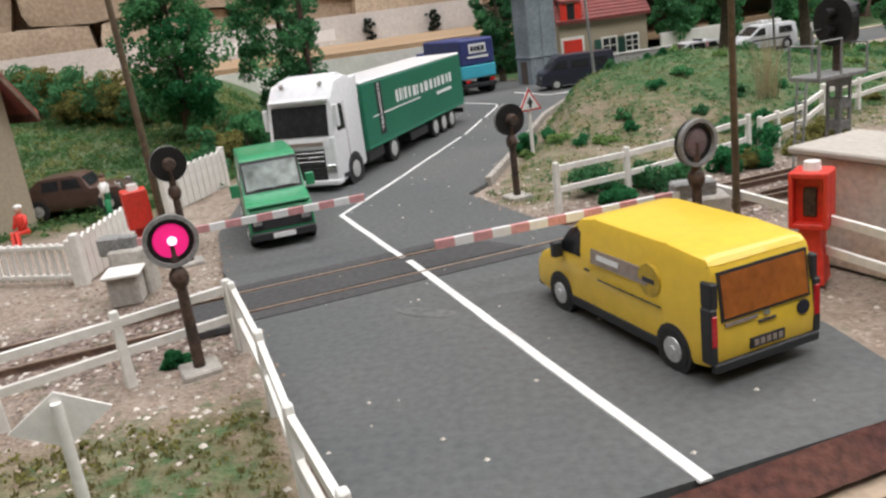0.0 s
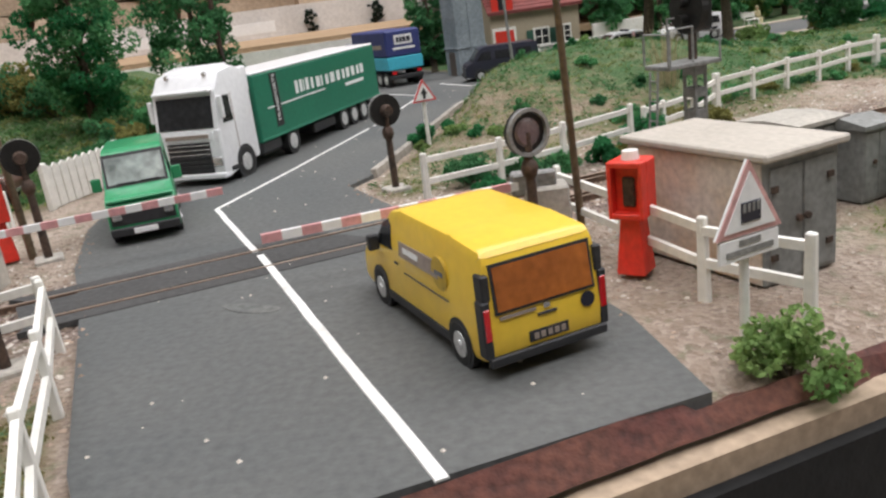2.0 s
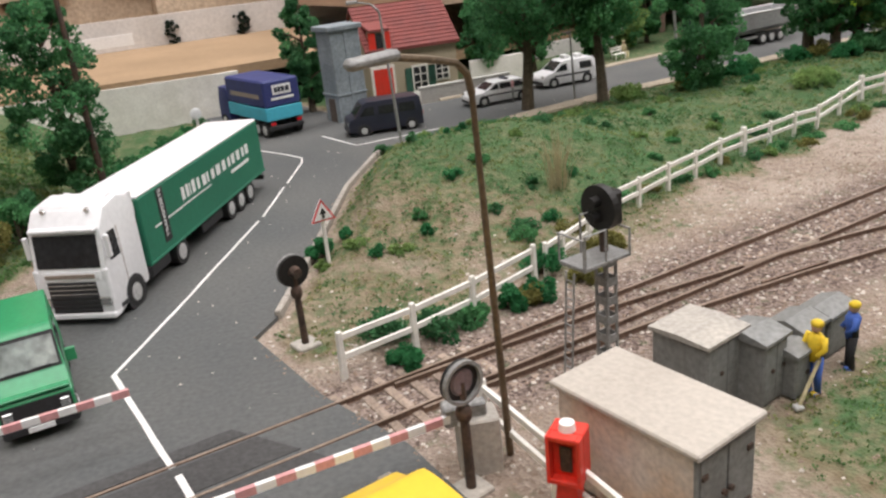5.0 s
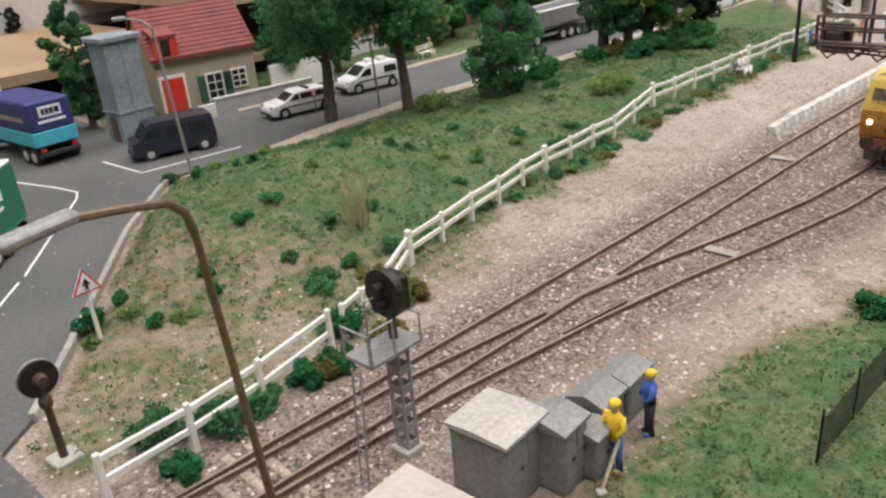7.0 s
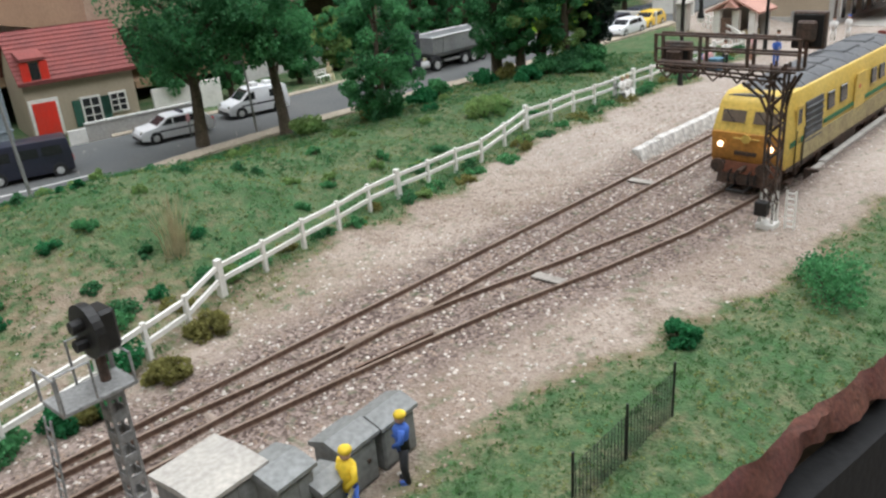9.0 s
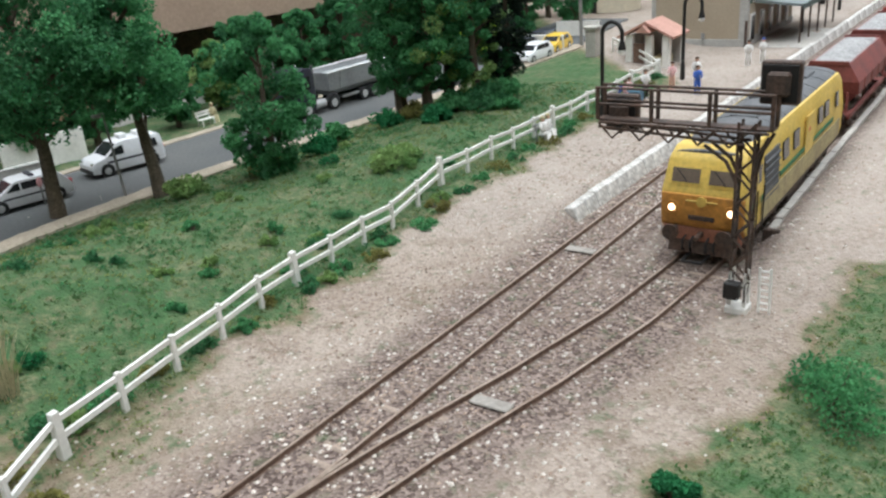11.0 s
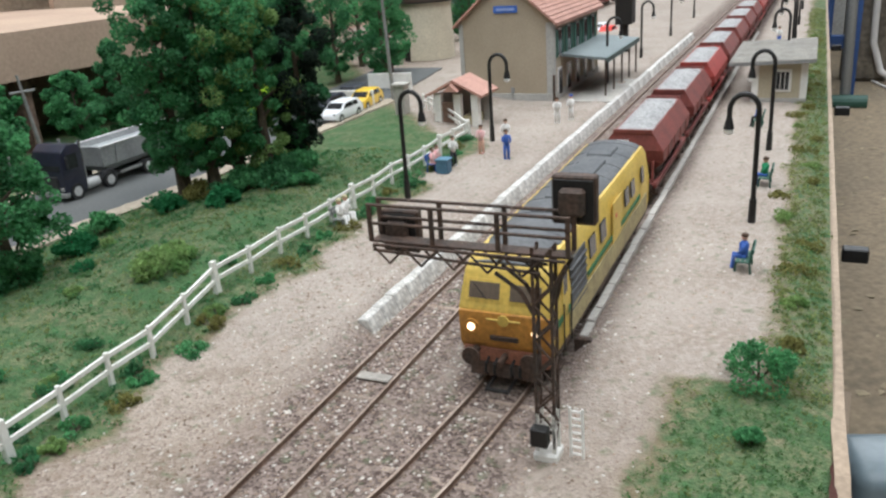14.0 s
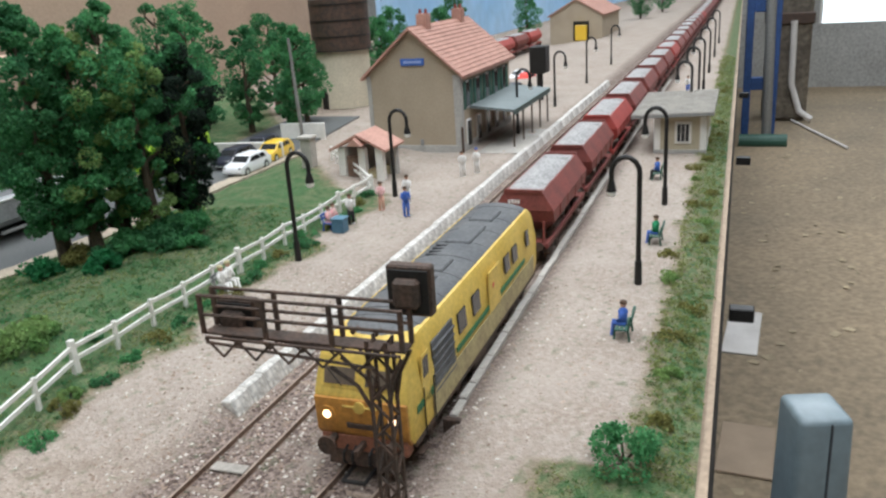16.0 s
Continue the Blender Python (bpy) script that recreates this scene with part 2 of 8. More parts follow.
rock_tan = paint("tan carved stone", (0.47, 0.37, 0.27), 0.95, vary=0.12, size=30, fine=2.0, bump=0.7, second=(0.38, 0.29, 0.21), piece=0.12)
fascia_brown = paint("red brown painted plaster", (0.070, 0.020, 0.015), 0.85, vary=0.22, size=9, fine=0.8, bump=0.8, second=(0.115, 0.045, 0.027))
wood_edge = paint("pale plywood edge", (0.36, 0.27, 0.19), 0.8, vary=0.12, size=30, fine=1.0, bump=0.2)
# near-black colour standing in for the darkness under the layout front
void_black = paint("painted void black", (0.007, 0.007, 0.007), 0.95, vary=0.2, size=40, fine=2.0, bump=0.3)
loco_yellow = paint("weathered yellow paint", (0.66, 0.47, 0.105), 0.55, vary=0.09, size=9, fine=0.8, second=(0.56, 0.37, 0.05), mix=0.45)
loco_front = paint("grimy orange front", (0.50, 0.235, 0.040), 0.6, vary=0.14, size=8, fine=0.8, second=(0.31, 0.135, 0.028))
loco_roof = paint("sooty grey roof", (0.075, 0.078, 0.082), 0.7, vary=0.14, size=9, fine=0.8, second=(0.12, 0.12, 0.12))
loco_grime = paint("grimed cream side", (0.42, 0.35, 0.17), 0.75, vary=0.15, size=6, fine=0.8, second=(0.30, 0.24, 0.13))
loco_green = paint("green stripe", (0.03, 0.16, 0.06), 0.6, vary=0.1, size=4, fine=0.7)
hopper_red = paint("oxide red wagon paint", (0.20, 0.048, 0.038), 0.65, vary=0.14, size=9, fine=0.8, second=(0.13, 0.036, 0.03))
hopper_bright = paint("brighter red wagon paint", (0.34, 0.05, 0.04), 0.65, vary=0.12, size=9, fine=0.8)
load_grey = paint("grey stone load", (0.36, 0.35, 0.34), 0.95, vary=0.2, size=5, fine=0.9, bump=0.9, second=(0.24, 0.235, 0.23))
leaf_dark = paint("dark foliage", (0.095, 0.255, 0.110), 0.9, vary=0.3, size=9, fine=1.0, second=(0.040, 0.140, 0.060), spec=0.15)
leaf_mid = paint("green foliage", (0.125, 0.345, 0.140), 0.9, vary=0.3, size=9, fine=1.0, second=(0.060, 0.200, 0.080), spec=0.15)
leaf_light = paint("bright foliage", (0.28, 0.39, 0.14), 0.9, vary=0.25, size=8, fine=1.0, second=(0.11, 0.23, 0.07), spec=0.15)
leaf_black = paint("purple black foliage", (0.030, 0.048, 0.034), 0.9, vary=0.3, size=8, fine=1.0, spec=0.15)
leaf_olive = paint("olive scrub", (0.26, 0.25, 0.085), 0.95, vary=0.25, size=6, fine=0.8, spec=0.1)
leaf_emerald = paint("emerald foam bush", (0.050, 0.235, 0.090), 0.9, vary=0.25, size=5, fine=0.8, spec=0.15)
turf_green = paint("green turf foam", (0.125, 0.235, 0.085), 0.95, vary=0.25, size=14, fine=1.0, second=(0.060, 0.140, 0.050), spec=0.1)
turf_yellow = paint("yellow-green turf foam", (0.27, 0.30, 0.115), 0.95, vary=0.25, size=10, fine=1.0, second=(0.16, 0.20, 0.075), spec=0.1)
for leaf in (turf_green, turf_yellow, leaf_dark, leaf_mid, leaf_light, leaf_black, leaf_olive, leaf_emerald):
    leafy(leaf)
straw = paint("dry straw", (0.50, 0.44, 0.27), 0.9, vary=0.15, size=6, fine=0.8, spec=0.1)
bark = paint("bark", (0.105, 0.082, 0.055), 0.95, vary=0.25, size=3, fine=0.6, bump=0.6)
pebble = paint("mixed gravel", (0.36, 0.275, 0.215), 0.95, vary=0.25, size=40, fine=5, second=(0.20, 0.145, 0.110), spec=0.2)
pebble_pale = paint("pale gravel", (0.62, 0.56, 0.49), 0.95, vary=0.15, size=40, fine=5, spec=0.2)
skin_tone = paint("figurine pink", (0.60, 0.36, 0.26), 0.7, vary=0.05, size=3, fine=0.6)


def glow(name, colour, power):
    m = bpy.data.materials.new(name)
    m.use_nodes = True
    b = m.node_tree.nodes["Principled BSDF"]
    b.inputs["Base Color"].default_value = (*colour, 1)
    b.inputs["Emission Color"].default_value = (*colour, 1)
    b.inputs["Emission Strength"].default_value = power
    return m


lamp_magenta = glow("lit crossing lamp", (0.70, 0.012, 0.17), 0.7)
lamp_core = glow("lamp core", (1.0, 0.50, 0.68), 2.0)
lamp_warm = glow("lit headlamp", (1.0, 0.68, 0.42), 4.0)
globe_white = paint("white globe glass", (0.85, 0.84, 0.80), 0.25, vary=0.03, size=3, fine=0.8)


# ---- ground: one sheet with the bank, the mound and the station plateau ----
def smooth(a, b, x):
    t = min(1, max(0, (x - a) / (b - a)))
    return t * t * (3 - 2 * t)


def bump2(s, n, s0, n0, a, b):
    return math.exp(-((s - s0) / a) ** 2 - ((n - n0) / b) ** 2)


def front(s):
    """The layout's front edge."""
    return 68 - 30 * smooth(150, 460, s)


ROAD = [(65, 100), (60, 130), (47, 165), (36, 192), (15, 223), (-7, 268), (0, 282), (8, 320), (32, 433), (52, 492), (60, 508), (72, 512),
        T(300, 440), T(360, 450), T(430, 452), T(500, 450), T(637, 441), T(950, 441), T(1150, 470), T(1150, 560), T(950, 535), T(590, 533), T(430, 538),
        T(345, 545), (62, 622), (28, 650), (-20, 760), (-72, 760), (-62, 600), (-62, 500), (-80, 400), (-100, 310), (-92, 250), (-76, 205), (-60, 173), (-28, 97), (-14, 72)]


def in_poly(x, y, poly):
    c, j = False, len(poly) - 1
    for i in range(len(poly)):
        (xi, yi), (xj, yj) = poly[i], poly[j]
        if (yi > y) != (yj > y) and x < (xj - xi) * (y - yi) / (yj - yi) + xi:
            c = not c
        j = i
    return c


def to_poly(x, y, poly):
    best = 1e9
    for i in range(len(poly)):
        (ax, ay), (bx, by) = poly[i - 1], poly[i]
        dx, dy = bx - ax, by - ay
        t = min(1, max(0, ((x - ax) * dx + (y - ay) * dy) / (dx * dx + dy * dy)))
        best = min(best, math.hypot(x - ax - t * dx, y - ay - t * dy))
    return -best if in_poly(x, y, poly) else best


def track_b(s):
    """Centre of the second track, which leaves the first at the turnout."""
    ks = ((-300, 187), (60, 186.5), (130, 183), (197, 178.8), (262, 170.4), (303, 163.5), (348, 153), (400, 143.5), (450, 139), (520, 138.5), (4000, 138.5))
    for (a, u), (b, v) in zip(ks, ks[1:]):
        if s <= b:
            return u + (v - u) * (s - a) / (b - a)
    return 138.5


def height(s, n, x, y, d):
    """Ground level at a place d outside the road."""
    z = -1.6
    open_land = smooth(2, 26, d)
    z += 25 * bump2(s, n, 245, 345, 95, 62) * open_land * smooth(214, 262, n) * smooth(446, 405, n)
    z += 9 * bump2(s, n, 420, 350, 150, 60) * open_land * smooth(275, 310, n)
    z += 5 * smooth(400, 600, s) * smooth(285, 330, n) * smooth(440, 380, n)
    z += 34 * smooth(340, 620, n) * smooth(95, 20, s - max(0, n - 560) * 0.2) * smooth(10, 70, d)
    if s > 380:
        left = smooth(440, 490, s) * smooth(204, 212, n) * smooth(420, 300, n)
        right = smooth(430, 505, s) * smooth(123.5, 119, n)
        z += 6.5 * max(left, right)
    z -= 3.0 * smooth(front(s) + 16, front(s), n)
    lump = noise.noise(Vector((x / 16, y / 16, 0))) * 1.3 + noise.noise(Vector((x / 5, y / 5, 3))) * 0.7
    calm = smooth(0, 8, d) * (1 - 0.75 * smooth(25, 12, min(abs(n - 185.5), abs(n - track_b(s)))))
    return z + lump * calm * (1.0 if z > 4 or n > 262 else 0.45)


def greenness(s, n, x, y, d):
    """How much turf grows at a place: 0 bare gravel to 1 grass."""
    w = 0.0
    if n > 200 and s > 60:
        edge = 262 + 18 * noise.noise(Vector((s / 30, n / 30, 1))) - 14 * smooth(420, 320, s)
        w = smooth(edge - 4, edge + 16, n) * smooth(150 + 60 * smooth(330, 260, n), 250, s + (n - 300) * 0.4)
        w *= smooth(6, 16, d) if s < 330 else smooth(1, 6, d)
        if s > 775:
            w *= smooth(300, 330, n - (s - 775) * 0.75)
    if n > 214 and 40 < s < 330 and d > 2:
        w = max(w, (0.34 + 0.30 * noise.noise(Vector((s / 22, n / 22, 3)))) * smooth(214, 232, n) * smooth(2, 9, d) * smooth(330, 250, s))
    if s < 80 and n > 300:
        w = smooth(320, 360, n) * smooth(20, 40, d)
    if n < 150:
        lim = 118 - 34 * smooth(240, 420, s) + 10 * noise.noise(Vector((s / 24, n / 24, 5)))
        w = smooth(lim + 8, lim - 14, n) * smooth(150, 215, s) * (1 - 0.5 * smooth(430, 560, s))
        if s > 470:
            w = smooth(66 + 8 * noise.noise(Vector((s / 18, n / 18, 9))), 48, n) * 0.75
        if s < 8:
            w = 0.55 * smooth(146, 120, n)
    if n > 545 and 300 < s < 1100:
        w = smooth(548, 562, n)
    return w


def axis(a, b, c, fine, coarse):
    out, v = [], a
    while v < b:
        out.append(v)
        v += fine if v < c else coarse * (1 + (v - c) / 900)
    return out + [b]


srows = axis(-420, 5200, 900, 5.0, 14)
ncols = [i / 110 for i in range(111)]


def ground_sheet():
    verts, faces, turf, bed, sand = [], [], [], [], []
    for s in srows:
        f = front(s)
        for k in ncols:
            n = f + (1250 - f) * (0.55 * k + 0.45 * k ** 3)
            x, y = T(s, n)
            d = to_poly(x, y, ROAD) if s < 1300 else 200
            z = height(s, n, x, y, d) if d > 0 else -1.6
            verts.append((x * MM, y * MM, z * MM))
            turf.append(greenness(s, n, x, y, d))
            sand.append(0.75 * smooth(390, 500, s + 40 * noise.noise(Vector((s / 40, n / 40, 8)))) * smooth(560, 400, n))
            bed.append(smooth(31, 17, min(abs(n - 185.5), abs(n - track_b(s)))))
    w = len(ncols)
    for i in range(len(srows) - 1):
        for k in range(w - 1):
            a = i * w + k
            faces.append((a, a + w, a + w + 1, a + 1))
    me = bpy.data.meshes.new("ground")
    me.from_pydata(verts, [], faces)
    me.attributes.new("turf", "FLOAT", "POINT").data.foreach_set("value", turf)
    me.attributes.new("bed", "FLOAT", "POINT").data.foreach_set("value", bed)
    me.attributes.new("sand", "FLOAT", "POINT").data.foreach_set("value", sand)
    for p in me.polygons:
        p.use_smooth = True
    return me


def ground_material():
    m = bpy.data.materials.new("scenic ground")
    m.use_nodes = True
    nt = m.node_tree
    b = nt.nodes["Principled BSDF"]
    N = nt.nodes.new
    tc, at = N("ShaderNodeTexCoord"), N("ShaderNodeAttribute")
    at.attribute_name = "turf"

    def tex(scale, detail=5):
        t = N("ShaderNodeTexNoise")
        t.inputs["Scale"].default_value, t.inputs["Detail"].default_value = scale, detail
        nt.links.new(tc.outputs["Object"], t.inputs["Vector"])
        return t.outputs["Fac"]

    def mixc(fac, a, c):
        t = N("ShaderNodeMix")
        t.data_type = "RGBA"
        nt.links.new(fac, t.inputs["Factor"])
        for sock, v in (("A", a), ("B", c)):
            if isinstance(v, tuple):
                t.inputs[sock].default_value = (*v, 1)
            else:
                nt.links.new(v, t.inputs[sock])
        return t.outputs["Result"]

    def ramp(v, lo, hi):
        t = N("ShaderNodeMapRange")
        t.inputs[1].default_value, t.inputs[2].default_value = lo, hi
        nt.links.new(v, t.inputs["Value"])
        return t.outputs["Result"]

    vor = N("ShaderNodeTexVoronoi")
    vor.inputs["Scale"].default_value = 1000
    nt.links.new(tc.outputs["Object"], vor.inputs["Vector"])
    stone = N("ShaderNodeSeparateColor")
    nt.links.new(vor.outputs["Color"], stone.inputs["Color"])
    earth = mixc(ramp(tex(14), 0.36, 0.64), (0.265, 0.205, 0.160), (0.385, 0.320, 0.262))
    earth = mixc(ramp(tex(55, 6), 0.50, 0.74), earth, (0.185, 0.140, 0.100))
    grit = mixc(ramp(stone.outputs["Red"], 0.12, 0.95), (0.145, 0.108, 0.086), (0.47, 0.395, 0.335))
    bare = mixc(ramp(tex(300, 2), 0.30, 0.95), earth, grit)
    at3 = N("ShaderNodeAttribute")
    at3.attribute_name = "sand"
    sandy = mixc(ramp(tex(24, 6), 0.34, 0.66), (0.385, 0.330, 0.285), (0.300, 0.245, 0.203))
    sandy = mixc(ramp(tex(420, 3), 0.42, 0.72), sandy, (0.45, 0.395, 0.345))
    clod = N("ShaderNodeTexVoronoi")
    clod.inputs["Scale"].default_value = 380
    nt.links.new(tc.outputs["Object"], clod.inputs["Vector"])
    shade = N("ShaderNodeSeparateColor")
    nt.links.new(clod.outputs["Color"], shade.inputs["Color"])
    bare = mixc(ramp(shade.outputs["Blue"], 0.80, 1.35), bare, (0.155, 0.110, 0.080))
    bare = mixc(at3.outputs["Fac"], bare, sandy)
    at2 = N("ShaderNodeAttribute")
    at2.attribute_name = "bed"
    rust = mixc(ramp(stone.outputs["Green"], 0.1, 0.95), (0.080, 0.056, 0.046), (0.30, 0.235, 0.200))
    worn = N("ShaderNodeMath")
    worn.operation = "MULTIPLY"
    nt.links.new(at2.outputs["Fac"], worn.inputs[0])
    nt.links.new(ramp(tex(70, 4), 0.12, 0.46), worn.inputs[1])
    bare = mixc(worn.outputs[0], bare, rust)
    grass1 = mixc(ramp(tex(60), 0.40, 0.62), (0.062, 0.135, 0.050), (0.175, 0.180, 0.095))
    grass1 = mixc(ramp(tex(210, 4), 0.46, 0.66), grass1, (0.050, 0.105, 0.040))
    grass2 = mixc(ramp(tex(700, 3), 0.32, 0.62), (0.055, 0.098, 0.042), grass1)
    edge = N("ShaderNodeMath")
    edge.operation = "ADD"
    nt.links.new(at.outputs["Fac"], edge.inputs[0])
    nt.links.new(ramp(tex(220, 4), 0.28, 0.72), edge.inputs[1])
    moss = mixc(ramp(tex(180, 4), 0.35, 0.65), (0.150, 0.118, 0.070), (0.240, 0.200, 0.130))
    bare = mixc(ramp(at.outputs["Fac"], 0.04, 0.38), bare, moss)
    col = mixc(ramp(edge.outputs[0], 0.66, 1.38), bare, grass2)
    nt.links.new(col, b.inputs["Base Color"])
    b.inputs["Roughness"].default_value = 0.95
    b.inputs["Specular IOR Level"].default_value = 0.2
    bp = N("ShaderNodeBump")
    bp.inputs["Strength"].default_value, bp.inputs["Distance"].default_value = 0.8, 0.0007
    nt.links.new(vor.outputs["Distance"], bp.inputs["Height"])
    nt.links.new(bp.outputs["Normal"], b.inputs["Normal"])
    return m


ground_me = ground_sheet()
ground_me.materials.append(ground_material())
ground = tagged(new("ground", ground_me), "modelled gravel, sand and turf ground of a model railway", "ground", kind="structure")
_tree = None


def ground_z(x, y):
    """Ground level in millimetres under a plan place."""
    global _tree
    if _tree is None:
        from mathutils import bvhtree
        bm = bmesh.new()
        bm.from_mesh(ground_me)
        _tree = bvhtree.BVHTree.FromBMesh(bm)
        bm.free()
    hit = _tree.ray_cast(Vector((x * MM, y * MM, 1)), Vector((0, 0, -1)))
    return hit[0].z / MM if hit[0] else -1.6


# ---- road ----
def road_sheet():
    bm = bmesh.new()
    from mathutils.geometry import tessellate_polygon
    vs = [bm.verts.new((x, y, 0)) for x, y in ROAD]
    for tri in tessellate_polygon([[Vector((x, y, 0)) for x, y in ROAD]]):
        bm.faces.new([vs[i] for i in tri])
    lo = [bm.verts.new((x, y, -6)) for x, y in ROAD]
    for i in range(len(ROAD)):
        bm.faces.new((vs[i - 1], vs[i], lo[i], lo[i - 1]))
    return bm


road = tagged(part("road", road_sheet(), asphalt), "dark grey asphalt road through a level crossing", "road", kind="structure")


def ribbon(path, w, z=0.25, jitter=0.0):
    pts = []
    for i in range(len(path) - 1):
        (ax, ay), (bx, by) = path[i], path[i + 1]
        k = max(1, int(math.hypot(bx - ax, by - ay) / 9))
        pts += [(ax + (bx - ax) * j / k + rnd.uniform(-jitter, jitter), ay + (by - ay) * j / k + rnd.uniform(-jitter, jitter), 0) for j in range(k)]
    pts.append((*path[-1], 0))
    return sweep(pts, [(-w / 2, -0.1), (w / 2, -0.1), (w / 2 - 0.12, z), (-w / 2 + 0.12, z)])


marks = [([(26.5, 85.5), (-8, 164), (-22, 196)], 2.1), ([(-24, 200), (-27.5, 207), (-50.5, 257)], 1.9), ([(-50.5, 257), (-38, 300), (-12, 396)], 1.2),
         ([(-10, 402), (-1, 450)], 1.2), ([(1, 458), (9, 500), (9, 512), (-4, 530), (-26, 556)], 1.2), ([(23, 566), (44, 526), (104, 543)], 1.3)]
for path, w in marks:
    tagged(part("road_marking", ribbon(path, w, jitter=0.12), line_white), "slightly wavy white painted line on the asphalt", "road marking", "road markings", "structure")

patch = [(-15.5 + 7.0 * math.cos(a) * (1 + 0.12 * math.sin(3 * a)), 157 - 3.0 * math.cos(a) + 2.6 * math.sin(a)) for a in (2 * math.pi * k / 22 for k in range(22))]
tagged(part("asphalt_patch", prism(patch, -0.5, 0.12), paint("worn pale asphalt", (0.15, 0.15, 0.14), 0.9, vary=0.15, size=5, fine=0.7, bump=0.2, second=(0.085, 0.09, 0.088), mix=0.5)), "pale worn patch in the asphalt", "road patch", kind="structure")

# kerb stones beside the road
kerb = thing("kerb", 0, 0, 0, 0, "pale worn stone kerb along the road", "kerb", kind="structure")
stone = None
for path in ([(0.5, 283), (9, 320), (33, 433), (53, 492), (60, 506)],):
    for (ax, ay), (bx, by) in zip(path, path[1:]):
        L = math.hypot(bx - ax, by - ay)
        k = max(1, round(L / 13))
        for j in range(k):
            f = (j + 0.5) / k
            at, tu = (ax + (bx - ax) * f, ay + (by - ay) * f, 0), (0, 0, math.degrees(math.atan2(by - ay, bx - ax)))
            if stone is None:
                stone = part("kerb_stone", box(-6.3, -1.2, -3, 6.3, 1.2, 1.9, 0.3), kerb_stone, kerb, at=at, turn=tu)
            else:
                again(stone, at, tu)


sandy_edge = paint("sandy road edge", (0.40, 0.335, 0.255), 0.95, vary=0.12, size=12, fine=0.9, bump=0.7, second=(0.30, 0.26, 0.20))
for path, w in (([T(302, 436), T(360, 445), T(430, 447), T(500, 444), T(637, 435.5), T(760, 435), T(950, 435)], 15), ([T(352, 547), T(430, 541), T(590, 536), T(760, 537), T(950, 539)], 9)):
    sh = []
    for (ax, ay), (bx, by) in zip(path, path[1:]):
        k = max(1, int(math.hypot(bx - ax, by - ay) / 6))
        sh += [(ax + (bx - ax) * j / k + rnd.uniform(-0.9, 0.9), ay + (by - ay) * j / k + rnd.uniform(-0.9, 0.9), 0) for j in range(k)]
    tagged(part("road_shoulder", sweep(sh, [(-w / 2, -3), (w / 2, -3), (w / 2, 0.4), (w / 4, 1.3), (-w / 4, 1.5), (-w / 2, 0.7)]), sandy_edge), "sandy beige shoulder along the upper road", "road shoulder", "road shoulders", "structure")

# ---- railway ----
RAIL = [(-1.1, 0), (1.1, 0), (0.35, 0.5), (0.35, 1.6), (0.55, 1.8), (0.55, 2.2), (-0.55, 2.2), (-0.55, 1.8), (-0.35, 1.6), (-0.35, 0.5)]


def track_thing(name, label, centre, s0, s1, rails=True):
    tr = thing(name, 0, 0, 0, 0, label, "railway track", "railway tracks", "structure")
    ss = [s for s in axis(s0, s1, 700, 8, 30)]
    for side in (8.25, -8.25):
        path = [(*T(s, centre(s) + side), -1.9) for s in ss]
        part("rail", sweep(path, RAIL), rail_rust, tr)
        part("rail_head", sweep([(x, y, z + 2.16) for x, y, z in path], [(-0.42, 0), (0.42, 0), (0.36, 0.1), (-0.36, 0.1)]), rail_bright, tr, "worn bright rail head")
    return tr


track_1 = track_thing("railway_track", "rusty model railway track laid in brown ballast", lambda s: 185.5 + 1.5 * smooth(120, 0, s), -420, 5000)
track_2 = track_thing("railway_track", "second rusty model railway track branching at a turnout", track_b, 118, 5000)
sleeper = None
for tr, cen, a, b in ((track_1, lambda s: 186.0, -300, -62), (track_1, lambda s: 185.5, 72, 900), (track_2, track_b, 268, 700)):
    s = a
    while s < b:
        x, y = T(s, cen(s))
        at, tu = (x, y, -2.05 + 0.75 * smooth(170, 115, s) * (s > 0) + rnd.uniform(-0.18, 0.12)), (0, 0, 22.5 + rnd.uniform(-1, 1))
        if sleeper is None:
            sleeper = part("sleeper", box(-1.4, -15, -1.2, 1.4, 15, 0.35, 0.2), sleeper_wood, tr, at=at, turn=tu)
        else:
            again(sleeper, at, tu, tr)
        s += 7.4
# turnout: frog, check rails and the pale marker slabs between the rails
frog = tagged(part("turnout_frog", sweep([(*T(s, n), 0.1) for s, n in ((252, 178.2), (270, 177.8), (290, 175.5))], [(-0.8, -1.5), (0.8, -1.5), (0.6, 0.35), (-0.6, 0.35)]), rail_bright),
              "bright steel frog of the railway turnout", "turnout frog")
for pts in (((246, 166.4), (276, 162.6)),):
    tagged(part("check_rail", sweep([(*T(s, n), -1.9) for s, n in pts], RAIL), rail_rust), "short rusty check rail beside the running rail", "check rail", "check rails")
for s, n in ((332, 157), (447, 185.5)):
    x, y = T(s, n)
    tagged(part("marker_slab", box(-2.4, -6.5, -1.2, 2.4, 6.5, -0.4, 0.3), kerb_stone, at=(x, y, 0.0), turn=(0, 0, 24)), "pale slab lying between the rails", "slab", "marker slabs")
# crossing panels between and beside the rails
for nm, a, b in (("crossing_panel", 179.9, 192.9), ("crossing_panel", 196.0, 201.0), ("crossing_panel", 172.0, 177.6)):
    p = [T(-2, a), T(88 - (a - 172) * 0.55, a), T(88 - (b - 172) * 0.55, b), T(-2 - (b - 186) * 0.3, b)]
    tagged(part("level_crossing_deck", prism(p, -1.2, 0.22), asphalt_dark), "dark panel let into the asphalt beside the rails", "crossing deck", "crossing decks")

